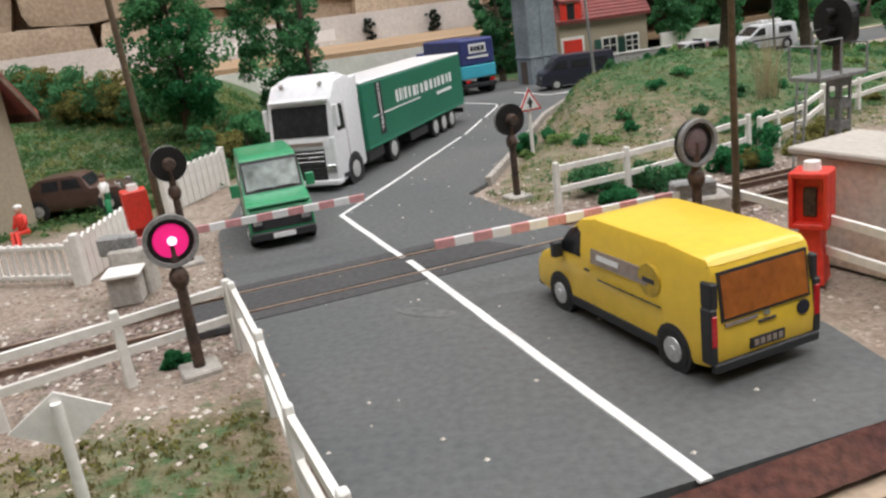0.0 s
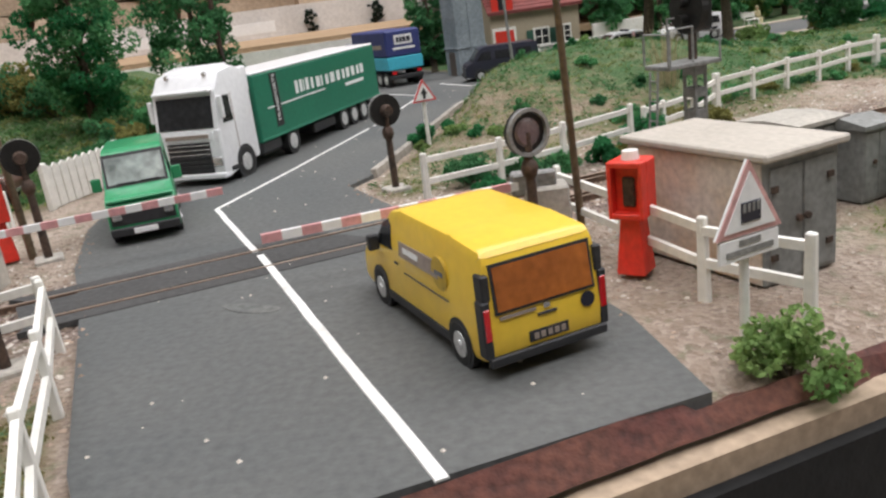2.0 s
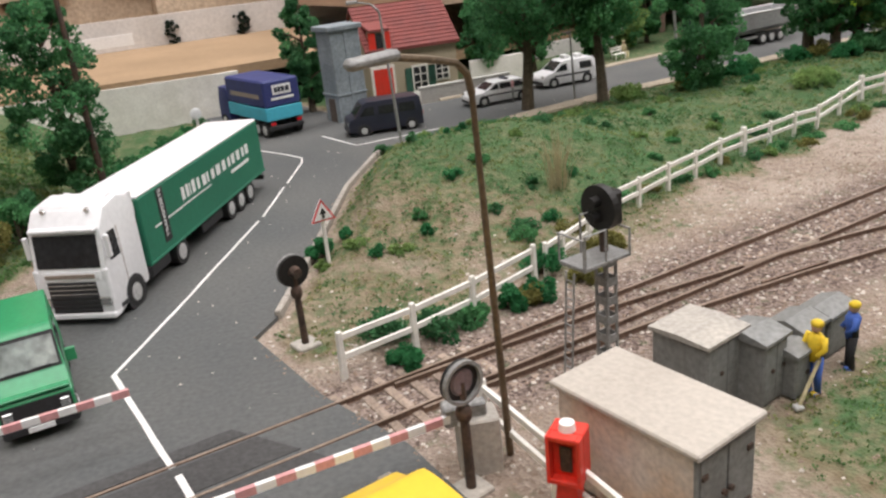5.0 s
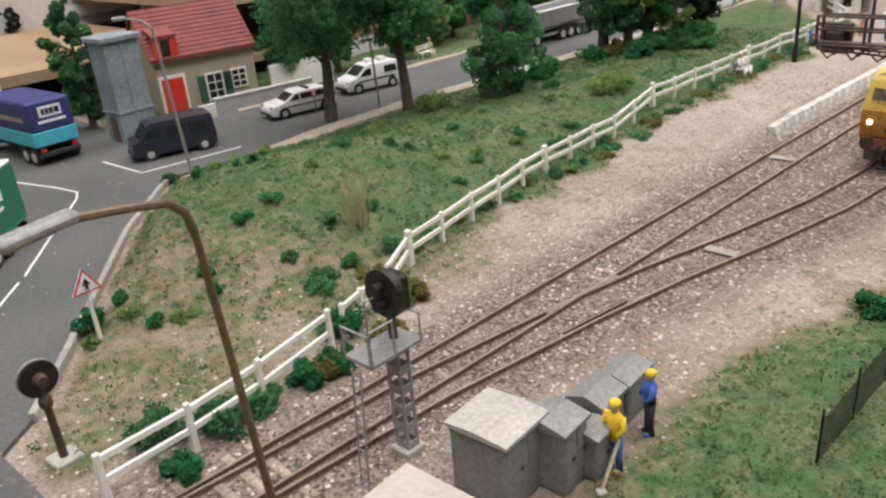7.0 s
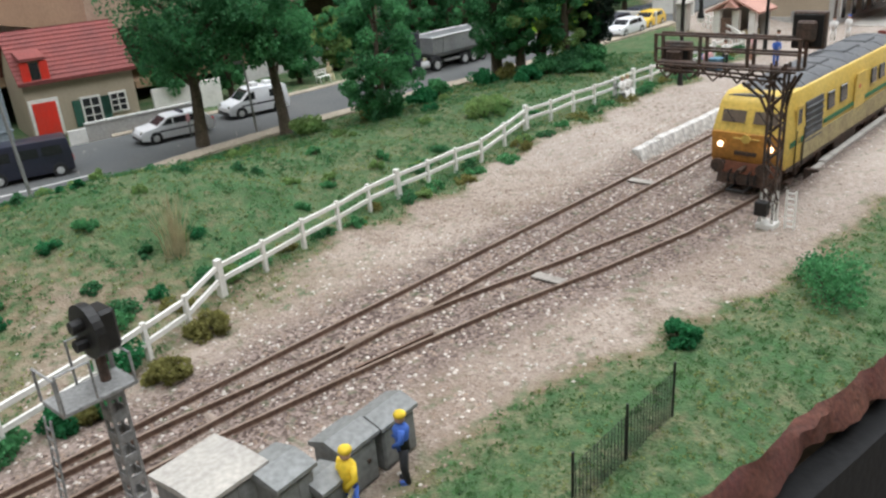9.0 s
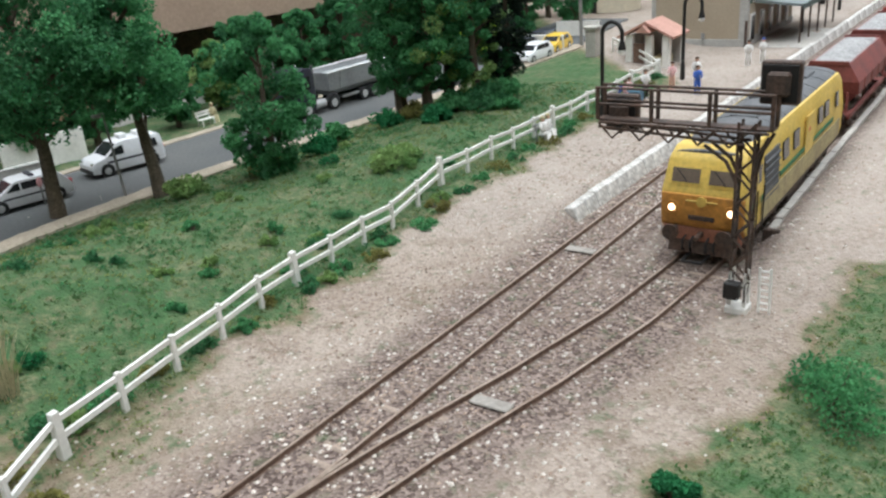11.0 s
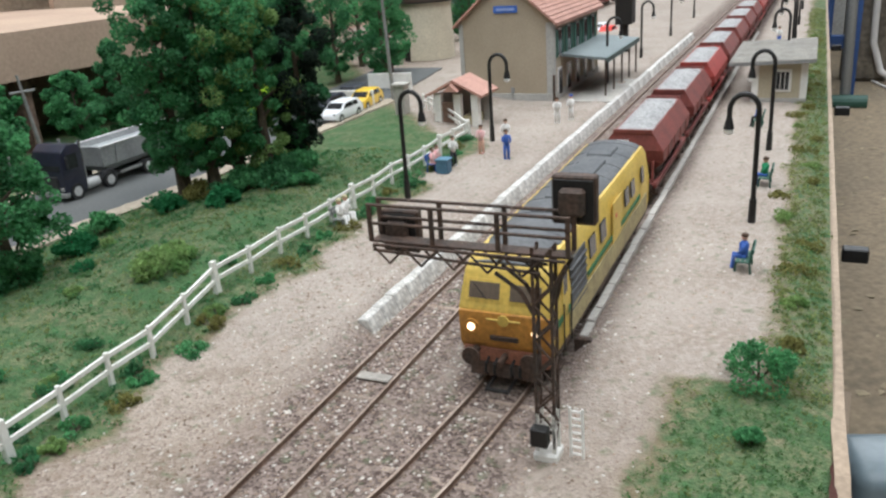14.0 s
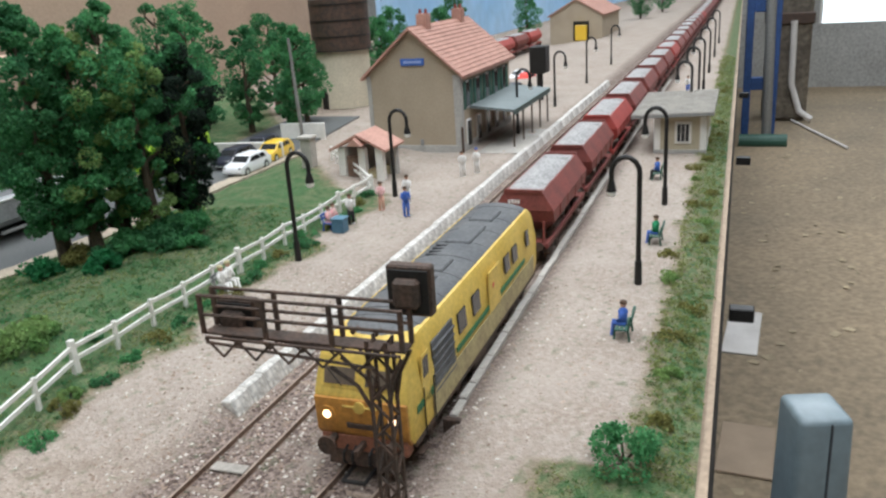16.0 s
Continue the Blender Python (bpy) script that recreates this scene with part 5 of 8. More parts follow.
def hopper(paintm, label):
    w = thing("hopper_wagon", 0, 0, 0.2, 0, label, "wagon", "hopper wagons in the train")
    bm = bmesh.new()
    L0, L1 = 5, 105
    rings = []
    for z, x0, x1, hw in ((12, 26, 84, 8), (22, L0 + 3, L1 - 3, 16.6), (29, L0, L1, 16.8), (39.0, L0 + 1.5, L1 - 1.5, 10.4)):
        rings.append([bm.verts.new(c) for c in ((x0, -hw, z), (x1, -hw, z), (x1, hw, z), (x0, hw, z))])
    for a, b in zip(rings, rings[1:]):
        for i in range(4):
            bm.faces.new((a[i], a[(i + 1) % 4], b[(i + 1) % 4], b[i]))
    bm.faces.new(rings[0][::-1])
    bm.faces.new(rings[-1])
    part("hopper_body", bm, paintm, w)
    bm = bmesh.new()
    bmesh.ops.create_grid(bm, x_segments=18, y_segments=8, size=0.5)
    for v in bm.verts:
        x, y = v.co.x * 2, v.co.y * 2
        edge = max(abs(x), abs(y))
        v.co = Vector((55 + v.co.x * 96, v.co.y * 20.0, 38.8 + (2.6 * (1 - edge ** 2) + 0.7 * rnd.random()) * (edge < 0.99)))
    part("load", bm, load_grey, w, "grey stone load")
    for x in (22, 44, 66, 88):
        for sd in (1, -1):
            part("body_rib", slab([(sd * 16.4, 22), (sd * 17.1, 22), (sd * 17.1, 29), (sd * 16.4, 29)], "x", x - 0.6, x + 0.6), paintm, w)
    for x in (L0 + 1.6, L1 - 1.6):
        part("end_rim", slab([(-10.8, 38.2), (10.8, 38.2), (10.2, 40.2), (-10.2, 40.2)], "x", x - 0.9, x + 0.9), paintm, w)
    for sd in (1, -1):
        part("sole_bar", box(0, sd * 13.6 - 0.9, 9.4, 110, sd * 13.6 + 0.9, 12.4, 0.2), paintm, w)
        part("platform_post", box(1, sd * 12 - 0.6, 12, 2.2, sd * 12 + 0.6, 24), paintm, w)
        for x in (-2.5, 112.5):
            part("buffer", cyl((x, sd * 10, 11), (x + (3 if x < 0 else -3), sd * 10, 11), 2.6, 1.4, n=12), dark_steel, w)
    part("end_platform", box(-0.5, -13.5, 10.8, 10, 13.5, 12.0, 0.2), paintm, w)
    part("end_platform", box(100, -13.5, 10.8, 110.5, 13.5, 12.0, 0.2), paintm, w)
    bogie(w, 16, (-8, 8))
    bogie(w, 94, (-8, 8))
    for i in range(4):
        part("lettering", box(L0 + 0.1, 2 + i * 1.7, 32.6, L0 + 1.1, 3.1 + i * 1.7, 34.6), white_paint, w)
    return w


wag = hopper(hopper_red, "oxide red hopper wagon loaded with grey stone")
wag_b = hopper(hopper_bright, "brighter red hopper wagon loaded with grey stone")
for i in range(29):
    s = 658 + i * 120.5
    x, y = T(s, 138.5)
    m = pose(x * MM, y * MM, 0.2 * MM, 0, 0, 22.5)
    src = wag_b if i in (2, 7, 15) else wag
    if i == 0:
        wag.matrix_basis = m
    elif i == 2:
        wag_b.matrix_basis = m
    else:
        copy_thing(src, m)


# ---- signals, barriers and roadside things ----
def crossing_lamp(at, turn, tall, label, lit, face=1):
    """A round crossing light on a post. face: which way along x the lens looks."""
    x, y = at
    g = thing("crossing_light", x, y, ground_z(x, y) + 0.3, turn, label, "crossing light", "crossing lights")
    part("base_plate", box(-4, -4, -2, 4, 4, 1.0, 0.4), concrete, g)
    part("post", cyl((0, 0, 0), (0, 0, tall), 1.25, 1.0, n=12), dark_steel, g, smooth=True)
    part("counter_box", ball((0, 0, tall * 0.72), 2.2, sub=2, squash=(0.9, 0.9, 1.2)), dark_steel, g, smooth=True)
    h = part("backing_disc", cyl((-face * 0.8, 0, tall), (face * 0.4, 0, tall), 5.2, n=28), black_iron, g)
    bm = bmesh.new()
    prev = None
    for k in range(33):
        a = 2 * math.pi * k / 32
        ring = [bm.verts.new((face * fx, math.cos(a) * r, tall + math.sin(a) * r)) for fx, r in ((0.3, 5.3), (1.4, 5.3), (1.4, 4.5), (0.3, 4.4))]
        if prev:
            for i in range(4):
                bm.faces.new((prev[i], prev[(i + 1) % 4], ring[(i + 1) % 4], ring[i]))
        prev = ring
    part("rim", bm, post_grey, h, "grey rim")
    if lit:
        part("lens", cyl((face * 0.3, 0, tall), (face * 0.9, 0, tall), 3.5, 3.2, n=24), lamp_magenta, h, "lit magenta lens")
        part("bulb", ball((face * 0.9, 0.2, tall), 0.95, sub=2), lamp_core, h, smooth=True)
    else:
        part("lens", cyl((face * 0.3, 0, tall), (face * 0.8, 0, tall), 3.4, 2.6, n=24), smoky_lens, h, "unlit smoky lens")
    if lit is False:
        part("hood", box(face * 0.4 - 1, -2.2, tall - 0.4, face * 0.4 + 1.6, 2.2, tall + 1.2, 0.4), black_iron, h)
        part("bracket", cyl((-face * 3.4, 0, tall), (0, 0, tall), 1.6, 2.2, n=12), dark_steel, h)
    return g


crossing_lamp((-61, 141), -62, 28, "lit round crossing light on a brown post by the fence", True)
crossing_lamp((48, 171.5), -62, 29, "unlit round crossing light with smoky lens beside the railway", None)
crossing_lamp((10, 259), 118, 26.5, "unlit crossing light seen from its black back", False)
crossing_lamp((-92, 223), 118, 31, "unlit crossing light seen from behind near the garden fence", False)


def barrier(pivot, tip, z0, z1, label, banded):
    """A striped boom from the pivot to the tip with its drive box."""
    p, q = Vector((*pivot, z0)), Vector((*tip, z1))
    g = thing("level_crossing_barrier", pivot[0], pivot[1], 0, 0, label, "barrier", "level crossing barriers")
    d = (q - p) / banded
    o = Vector((pivot[0], pivot[1], 0))
    for i in range(banded):
        a, b = p + d * i - o, p + d * (i + 1) - o
        part("boom_band", sweep([a, b], [(-0.6, -1.0), (0.6, -1.0), (0.6, 1.0), (-0.6, 1.0)]), white_paint if i % 2 else paint_pink, g, "" if i % 2 else "faded pink-red band")
    part("drive_box", box(-5, -4, -2, 5, 4, z0 - 1.0, 0.5), concrete, g)
    part("counterweight", box(-8, -2.4, z0 - 2.6, -2, 2.4, z0 + 2.6, 0.5), post_grey, g)
    part("pivot_plate", box(-2.4, -1.6, z0 - 3, 2.4, 1.6, z0 + 2.4, 0.4), post_grey, g)
    return g


paint_pink = paint("faded red band", (0.62, 0.31, 0.31), 0.6, vary=0.08, size=4, fine=0.7)
barrier((-99, 201), (-35, 218), 12.5, 14, "lowered red and white barrier boom in front of the green van", 15)
barrier((52, 180), (-11.5, 162.5), 14.5, 13.5, "lowered red and white barrier boom beside the yellow van", 15)
lad = thing("relay_box", -98, 192, -1.5, 12, "small grey concrete relay box beside the rails", "relay box")
part("box_body", box(-4, -4, 0, 4, 4, 8, 0.5), concrete, lad)
part("box_lid", box(-5, -5, 8, 5, 5, 9.2, 0.4), white_fence, lad)

# red telephone pillars
for (px, py), tu, lab in (((66.5, 154), 55, "red telephone pillar with an open hooded box"), ((-106, 226), -60, "red equipment box standing behind the garden fence")):
    g = thing("telephone_pillar", px, py, -0.8, tu, lab, "telephone pillar", "red pillars")
    bm = box(-3.2, -3.2, 0, 3.2, 3.2, 12.5, 0.3)
    for v in bm.verts:
        k = 1.15 - 0.4 * min(1, v.co.z / 12.5)
        v.co.x *= k
        v.co.y *= k
    part("pedestal", bm, signal_red, g)
    h = part("hood", box(-1.5, -4.4, 12.4, 4.2, 4.4, 24.4, 0.4), signal_red, g)
    part("hood_wall", box(-4.4, -4.4, 12.4, -1.4, -3.4, 24.4, 0.2), signal_red, h)
    part("hood_wall", box(-4.4, 3.4, 12.4, -1.4, 4.4, 24.4, 0.2), signal_red, h)
    part("hood_wall", box(-4.4, -3.5, 23.2, -1.4, 3.5, 24.4, 0.2), signal_red, h)
    part("hood_wall", box(-4.4, -3.5, 12.4, -1.4, 3.5, 13.6, 0.2), signal_red, h)
    part("handset", box(-2.3, -1.6, 14.6, -1.4, 1.6, 21, 0.4), dark_steel, h)
    g.scale = (0.84, 0.84, 0.97)
    part("lamp", cyl((0, 0, 24.3), (0, 0, 26.2), 2.2, 1.9, n=14), globe_white, g)


def road_sign(at, turn, tall, label, side, plate=False, back=False, tilt=0):
    x, y = at
    g = thing("warning_sign", x, y, ground_z(x, y), turn, label, "road sign", "warning signs")
    part("post", cyl((0, 0, -2), (0, 0, tall), 0.85, 0.75, n=10), white_fence, g, smooth=True)
    c = tall + side * 0.1
    h = side * 0.866

    def tri(k, x0, x1):
        return slab([(-side / 2 * k, c - h * k / 3), (side / 2 * k, c - h * k / 3), (0, c + 2 * h * k / 3)], "x", x0, x1)
    part("sign_back", tri(1.0, 0.5, 1.0), post_grey if back else white_paint, g)
    part("sign_border", tri(1.0, 1.0, 1.35), paint("sign border", (0.60, 0.34, 0.32) if plate else (0.62, 0.05, 0.05), 0.5), g, "red border")
    part("sign_face", tri(0.78, 1.3, 1.55), white_paint, g)
    if plate:
        part("symbol", box(1.5, -side * 0.15, c - h * 0.16, 1.75, side * 0.15, c + h * 0.12, 0.1), navy, g)
        for k in range(4):
            part("symbol_pale", box(1.7, -side * 0.13 + k * side * 0.07, c - h * 0.02, 1.85, -side * 0.09 + k * side * 0.07, c + h * 0.1), post_grey, g)
        z = c - h / 3
        part("plate", box(0.6, -side * 0.46, z - side * 0.3, 1.3, side * 0.46, z - 0.3, 0.15), white_paint, g)
        part("plate_bar", box(1.25, -side * 0.16, z - side * 0.12, 1.45, side * 0.16, z - side * 0.05), post_grey, g)
        part("plate_bar", box(1.25, -side * 0.36, z - side * 0.23, 1.45, side * 0.36, z - side * 0.16), post_grey, g)
    else:
        bm = slab([(-side * 0.05, c - h * 0.2), (side * 0.05, c - h * 0.2), (side * 0.05, c), (side * 0.14, c), (0, c + h * 0.28), (-side * 0.14, c), (-side * 0.05, c)], "x", 1.5, 1.75)
        part("symbol", bm, trim_black, g)
    return g


road_sign((20, 327), -66, 20.5, "red and white triangular warning sign on a white post", 10.5)
road_sign((76, 118), -64, 21.5, "pale triangular level crossing sign with a plate below", 13.5, plate=True)
dg = thing("diamond_sign", -64, 96, -1.6, 117, "pale diamond road sign on a white post seen from behind", "road sign")
part("post", cyl((0, 0, -2), (0, 0, 17), 0.95, 0.85, n=10), white_fence, dg, smooth=True)
part("sign_plate", slab([(-7.2, 14), (0, 9.4), (7.2, 14), (0, 18.6)], "x", 0.6, 1.1), white_fence, dg, "whitish back of the plate")
x, y = -66, 625
g = thing("round_sign", x, y, -1, -60, "white round-topped sign board by the far road", "road sign")
part("post", cyl((0, 0, 0), (0, 0, 14), 1.0, n=8), white_fence, g)
part("board", ball((0, 0, 17), 4.6, squash=(0.15, 1, 1)), white_paint, g, smooth=True)
g = thing("round_sign", 172, 607.5, 0, -30, "pinkish round road sign beside the estate car", "road sign")
part("post", cyl((0, -14, 0), (0, -14, 12), 0.5, n=8), post_grey, g)
part("board", cyl((-0.3, -14, 13.5), (0.3, -14, 13.5), 2.8, n=18), paint_pink, g)


# ---- street lamps and poles ----
def pole(name, at, tall, r, m, label, category, lean=(0, 0), group="poles"):
    x, y = at
    g = thing(name, x, y, ground_z(x, y) - 0.5, 0, label, category, group)
    part("shaft", tube([(0, 0, 0), (lean[0] * 0.5, lean[1] * 0.5, tall * 0.5), (lean[0], lean[1], tall)], [r, r * 0.85, r * 0.65], 10), m, g, smooth=True)
    return g


g = pole("street_lamp", (60, 182.5), 93, 0.95, brass_brown, "tall brown tube street lamp with a curved arm", "street lamp", (-5, -16), "street lamps")
arm = [(-5, -16, 93), (-5.8, -17, 97), (-8, -19, 99.5), (-14, -24, 101.5), (-20, -28.5, 103)]
part("arm", tube(arm, [0.78, 0.74, 0.7, 0.66, 0.66], 8), brass_brown, g, smooth=True)
part("lamp_head", box(-6.5, -1.5, -1.0, 5, 1.5, 0.9, 0.7), post_grey, g, smooth=True, at=(-23, -31, 103.4), turn=(0, 0, 40))
g = pole("street_lamp", (70, 491), 84, 1.0, post_grey, "slender grey street lamp at the road junction", "street lamp", (-4, 2), "street lamps")
part("arm", tube([(-4, 2, 84), (-8, 5, 88), (-16, 8, 90)], 0.6, 6), post_grey, g)
part("lamp_head", box(-22, 6, 89, -15, 10, 91, 0.5), post_grey, g)
g = pole("street_lamp", (205, 573), 50, 0.9, post_grey, "slender grey street lamp beside the upper road", "street lamp", (-2, 0), "street lamps")
part("lamp_head", box(-8, -1.5, 49, -1, 1.5, 51, 0.5), post_grey, g)
pole("telegraph_pole", (-99, 227), 112, 1.2, brass_brown, "tall thin brown pole behind the garden fence", "pole", (-2, 1))
pole("telegraph_pole", (-98, 470), 120, 2.0, dark_steel, "dark thick telegraph pole among the roadside trees", "pole")
g = pole("telegraph_pole", T(655, 585), 75, 1.6, post_grey, "pale grey concrete telegraph pole with a crossarm", "pole", (-6, 0))
part("crossarm", box(-14, -0.8, 62, 4, 0.8, 63.6, 0.2), post_grey, g)
pole("telegraph_pole", T(940, 430), 110, 2.0, post_grey, "grey telegraph pole near the parked cars", "pole", (-4, 0))
pole("telegraph_pole", T(508, 428), 55, 0.9, post_grey, "thin grey pole beside the upper road", "pole")


def platform_lamp(s, n, to):
    """A swan-neck platform lamp; to: the side its head hangs on."""
    x, y = T(s, n)
    g = thing("platform_lamp", x, y, ground_z(x, y) - 0.3, 22.5, "black swan-neck platform lamp with a white globe", "platform lamp", "platform lamps")
    part("foot", cyl((0, 0, 0), (0, 0, 12), 1.9, 1.7, n=12), black_iron, g, smooth=True)
    pts = [(0, 0, 11), (0, 0, 55)] + [(0, to * 6.5 * (1 - math.cos(a)), 55 + 7.5 * math.sin(a)) for a in (0.35, 0.8, 1.25, 1.57, 1.95, 2.4, 2.85, 3.14)] + [(0, to * 13, 50)]
    part("neck", tube(pts, 1.25, 10), black_iron, g, smooth=True)
    part("shade", cyl((0, to * 13, 46), (0, to * 13, 51), 2.5, 1.5, n=14), black_iron, g, smooth=True)
    part("globe", ball((0, to * 13, 45.0), 2.35, sub=2, squash=(1, 1, 0.85)), globe_white, g, "white globe", smooth=True)
    return g


for s in (629, 770, 1010, 1180, 1390, 1620):
    platform_lamp(s, 261 if s < 900 else 232, -1)
for s in (627, 770, 1040, 1180, 1304, 1480, 1700, 1950):
    platform_lamp(s, 73, 1)

# ---- signal mast by the railway ----
mx, my = 98, 217
g = thing("railway_signal", mx, my, -1.5, 25, "grey steel signal mast with a railed platform and black head", "railway signal")
part("footing", box(-3.5, -3.5, -1, 3.5, 3.5, 2, 0.4), concrete, g)
for xx in (-2.1, 1.3):
    for yy in (-2.5, 1.7):
        part("mast_angle", box(xx, yy, 0, xx + 0.8, yy + 0.8, 34, 0.1), post_grey, g)
for k in range(6):
    z0 = 1.5 + k * 5.9
    part("mast_batten", box(-2.0, -2.45, z0, 2.0, -2.0, z0 + 2.6, 0.1), post_grey, g)
    part("mast_batten", box(-2.0, 2.0, z0, 2.0, 2.45, z0 + 2.6, 0.1), post_grey, g)
    part("mast_batten", box(-2.05, -2.4, z0, -1.7, 2.4, z0 + 2.6, 0.1), post_grey, g)
    part("mast_batten", box(1.7, -2.4, z0, 2.05, 2.4, z0 + 2.6, 0.1), post_grey, g)
part("deck", box(-13, -5.5, 33.8, 4.5, 4.5, 35.0, 0.2), post_grey, g, "pale grey work platform")
for pts in ([(-13, -5.3, 35), (-13, -5.3, 43), (-13, 4.3, 43), (-13, 4.3, 35)], [(-12.5, -5.3, 35), (-12.5, -5.3, 44), (-5, -5.3, 44), (-5, -5.3, 35)], [(-5, 4.3, 35), (-5, 4.3, 46), (3.5, 4.3, 46), (3.5, 4.3, 35)], [(4, -5.3, 35), (4, -5.3, 42), (4, 4.3, 42), (4, 4.3, 35)]):
    part("guard_rail", tube(pts, 0.35, 6), post_grey, g)
hd = part("signal_head", cyl((-2.0, 0.5, 48), (0.2, 0.5, 48), 6.4, n=26), black_iron, g, "black round signal backboard")
part("head_box", box(0.2, -3, 42.5, 4.5, 4, 52.5, 0.8), black_iron, hd)
part("head_stem", cyl((0, 0.5, 35), (0, 0.5, 44), 1.2, n=10), dark_steel, hd)
for zz in (45.5, 50.0):
    part("hood", cyl((-2, 0.5, zz), (-4.6, 0.5, zz), 1.5, n=12), black_iron, hd)
    part("lens", cyl((-2.2, 0.5, zz), (-2.6, 0.5, zz), 1.2, n=12), post_grey, hd)
ld = part("ladder", tube([(-15, -3.5, 34), (-17.5, -3.5, 0)], 0.3, 6), post_grey, g)
part("ladder_side", tube([(-15, -0.5, 34), (-17.5, -0.5, 0)], 0.3, 6), post_grey, g)
for k in range(13):
    f = k / 13
    part("rung", cyl((-15 - 2.5 * (1 - f), -3.5, 1 + 33 * f), (-15 - 2.5 * (1 - f), -0.5, 1 + 33 * f), 0.22, n=6), post_grey, ld)

# ---- relay huts and cabinets ----
g = thing("relay_hut", 69.5, 170.5, -1.2, -62.5, "long grey concrete equipment hut with doors and a flat pale roof", "equipment hut")
SL, SW, SH = 37.0, 19.5, 24.0
# x runs from the graffitied long wall's far end, y to its back
part("wall", box(0, 0, 0, SL, SW, SH, 0.3), cabinet_grey, g)
part("roof", box(-1.4, -1.4, SH, SL + 1.6, SW + 1.4, SH + 1.6, 0.4), paint("pale hut roof", (0.47, 0.43, 0.375), 0.9, vary=0.05, size=16, fine=0.7, bump=0.4, second=(0.40, 0.36, 0.31)), g, "pale weathered flat roof")
stain = paint("faded painted plaster", (0.56, 0.51, 0.45), 0.9, vary=0.10, size=9, fine=0.7, bump=0.2, second=(0.50, 0.30, 0.14), mix=0.28)
part("plaster_panel", box(0.5, -0.3, 0.5, SL - 0.5, 0.1, SH - 0.4), stain, g, "stained plaster with faded orange paint")
for k in range(2):
    dr = part("door", box(SL - 0.1, 1.2 + k * 8.8, 1, SL + 0.35, 9.4 + k * 8.8, SH - 1.5, 0.15), cabinet_grey, g, "grey steel door")
    part("door_handle", cyl((SL + 0.3, 8.4 + k * 2.2, 12), (SL + 1.1, 8.4 + k * 2.2, 12), 0.7, n=10), dark_steel, dr)
    for zz in (5, 18):
        part("hinge", box(SL + 0.3, 1.3 + k * 14.6, zz, SL + 0.8, 2.9 + k * 14.6, zz + 1.2), dark_steel, dr)


def cabinet(x, y, turn, L, W, H, label, slope=2.0, roofm=None, doors=2):
    g = thing("trackside_cabinet", x, y, -1.2, turn, label, "cabinet", "trackside cabinets")
    part("cabinet_body", box(-L / 2, -W / 2, 0, L / 2, W / 2, H, 0.3), cabinet_grey, g)
    bm = slab([(-W / 2 - 0.8, H), (W / 2 + 0.8, H), (W / 2 + 0.8, H + 1.0), (0, H + 1 + slope), (-W / 2 - 0.8, H + 1.0)], "x", -L / 2 - 0.8, L / 2 + 0.8)
    part("cabinet_roof", bm, roofm or cabinet_grey, g)
    for k in range(doors):
        w = L / doors
        for sd in (1, -1):
            d = part("cabinet_door", box(-L / 2 + k * w + 0.4, sd * W / 2 - 0.2, 1, -L / 2 + (k + 1) * w - 0.4, sd * W / 2 + 0.2, H - 0.8, 0.1), cabinet_grey, g)
            part("latch", cyl((-L / 2 + k * w + w * 0.7, sd * W / 2, H * 0.55), (-L / 2 + k * w + w * 0.7, sd * (W / 2 + 0.6), H * 0.55), 0.6, n=8), dark_steel, d)
    return g


cabinet(114, 193, 28, 16, 17, 19.5, "square grey trackside cabinet with a pale flat roof", 0.6, concrete, 2)
cabinet(127.5, 189, 28, 10, 12, 17.5, "tall grey trackside cabinet with double doors", 1.5, None, 2)
cabinet(136.5, 187.5, 28, 7, 8, 12, "small grey trackside cabinet beside a taller one", 1.2, None, 1)
cabinet(145.5, 199, 28, 11, 10, 12.5, "low grey trackside cabinet behind the workmen figures", 2.0, None, 1)
cabinet(158, 205, 28, 12, 9, 12, "low grey trackside cabinet with a sloping lid", 2.0, None, 1)

# ---- signal gantry over the two tracks ----
gx, gy = T(423, 114)
g = thing("signal_gantry", gx, gy, -1.5, 112.5, "rusty lattice signal gantry with a walkway over the tracks", "signal gantry")
# x runs across the tracks, y against the line's direction
part("footing", box(-3.6, -3.8, -1, 3.6, 3.8, 2.2, 0.5), white_fence, g, "whitish concrete footing")
for a in (-2.9, 2.1):
    for b in (-2.5, 1.7):
        part("foot_angle", slab([(a - 0.3, 1.5), (a + 1.1, 1.5), (a + 0.8, 15), (a, 15)], "y", b, b + 0.9), white_fence, g, "white-painted foot of the mast leg")
part("foot_batten", box(-2.8, -2.4, 8.5, 2.8, 2.4, 9.6, 0.1), concrete, g)
part("control_box", box(-1.6, 2.8, 6.0, 3.6, 6.4, 12.0, 0.4), black_iron, g)
mast = part("mast", box(-3, -2.6, 4, -2.2, -1.8, 66, 0), dark_steel, g)
for a, b in ((2.2, -2.6), (-3, 1.8), (2.2, 1.8)):
    part("mast_leg", box(a, b, 4, a + 0.8, b + 0.8, 66, 0), dark_steel, mast)
for k in range(11):
    z0 = 5 + k * 5.5
    d = 1 if k % 2 else -1
    for yy in (-2.2, 2.2):
        part("brace", cyl((-2.6 * d, yy, z0), (2.6 * d, yy, z0 + 5.5), 0.42, n=6), dark_steel, mast)
    for xx in (-2.6, 2.6):
        part("brace", cyl((xx, -2.2 * d, z0), (xx, 2.2 * d, z0 + 5.5), 0.42, n=6), dark_steel, mast)
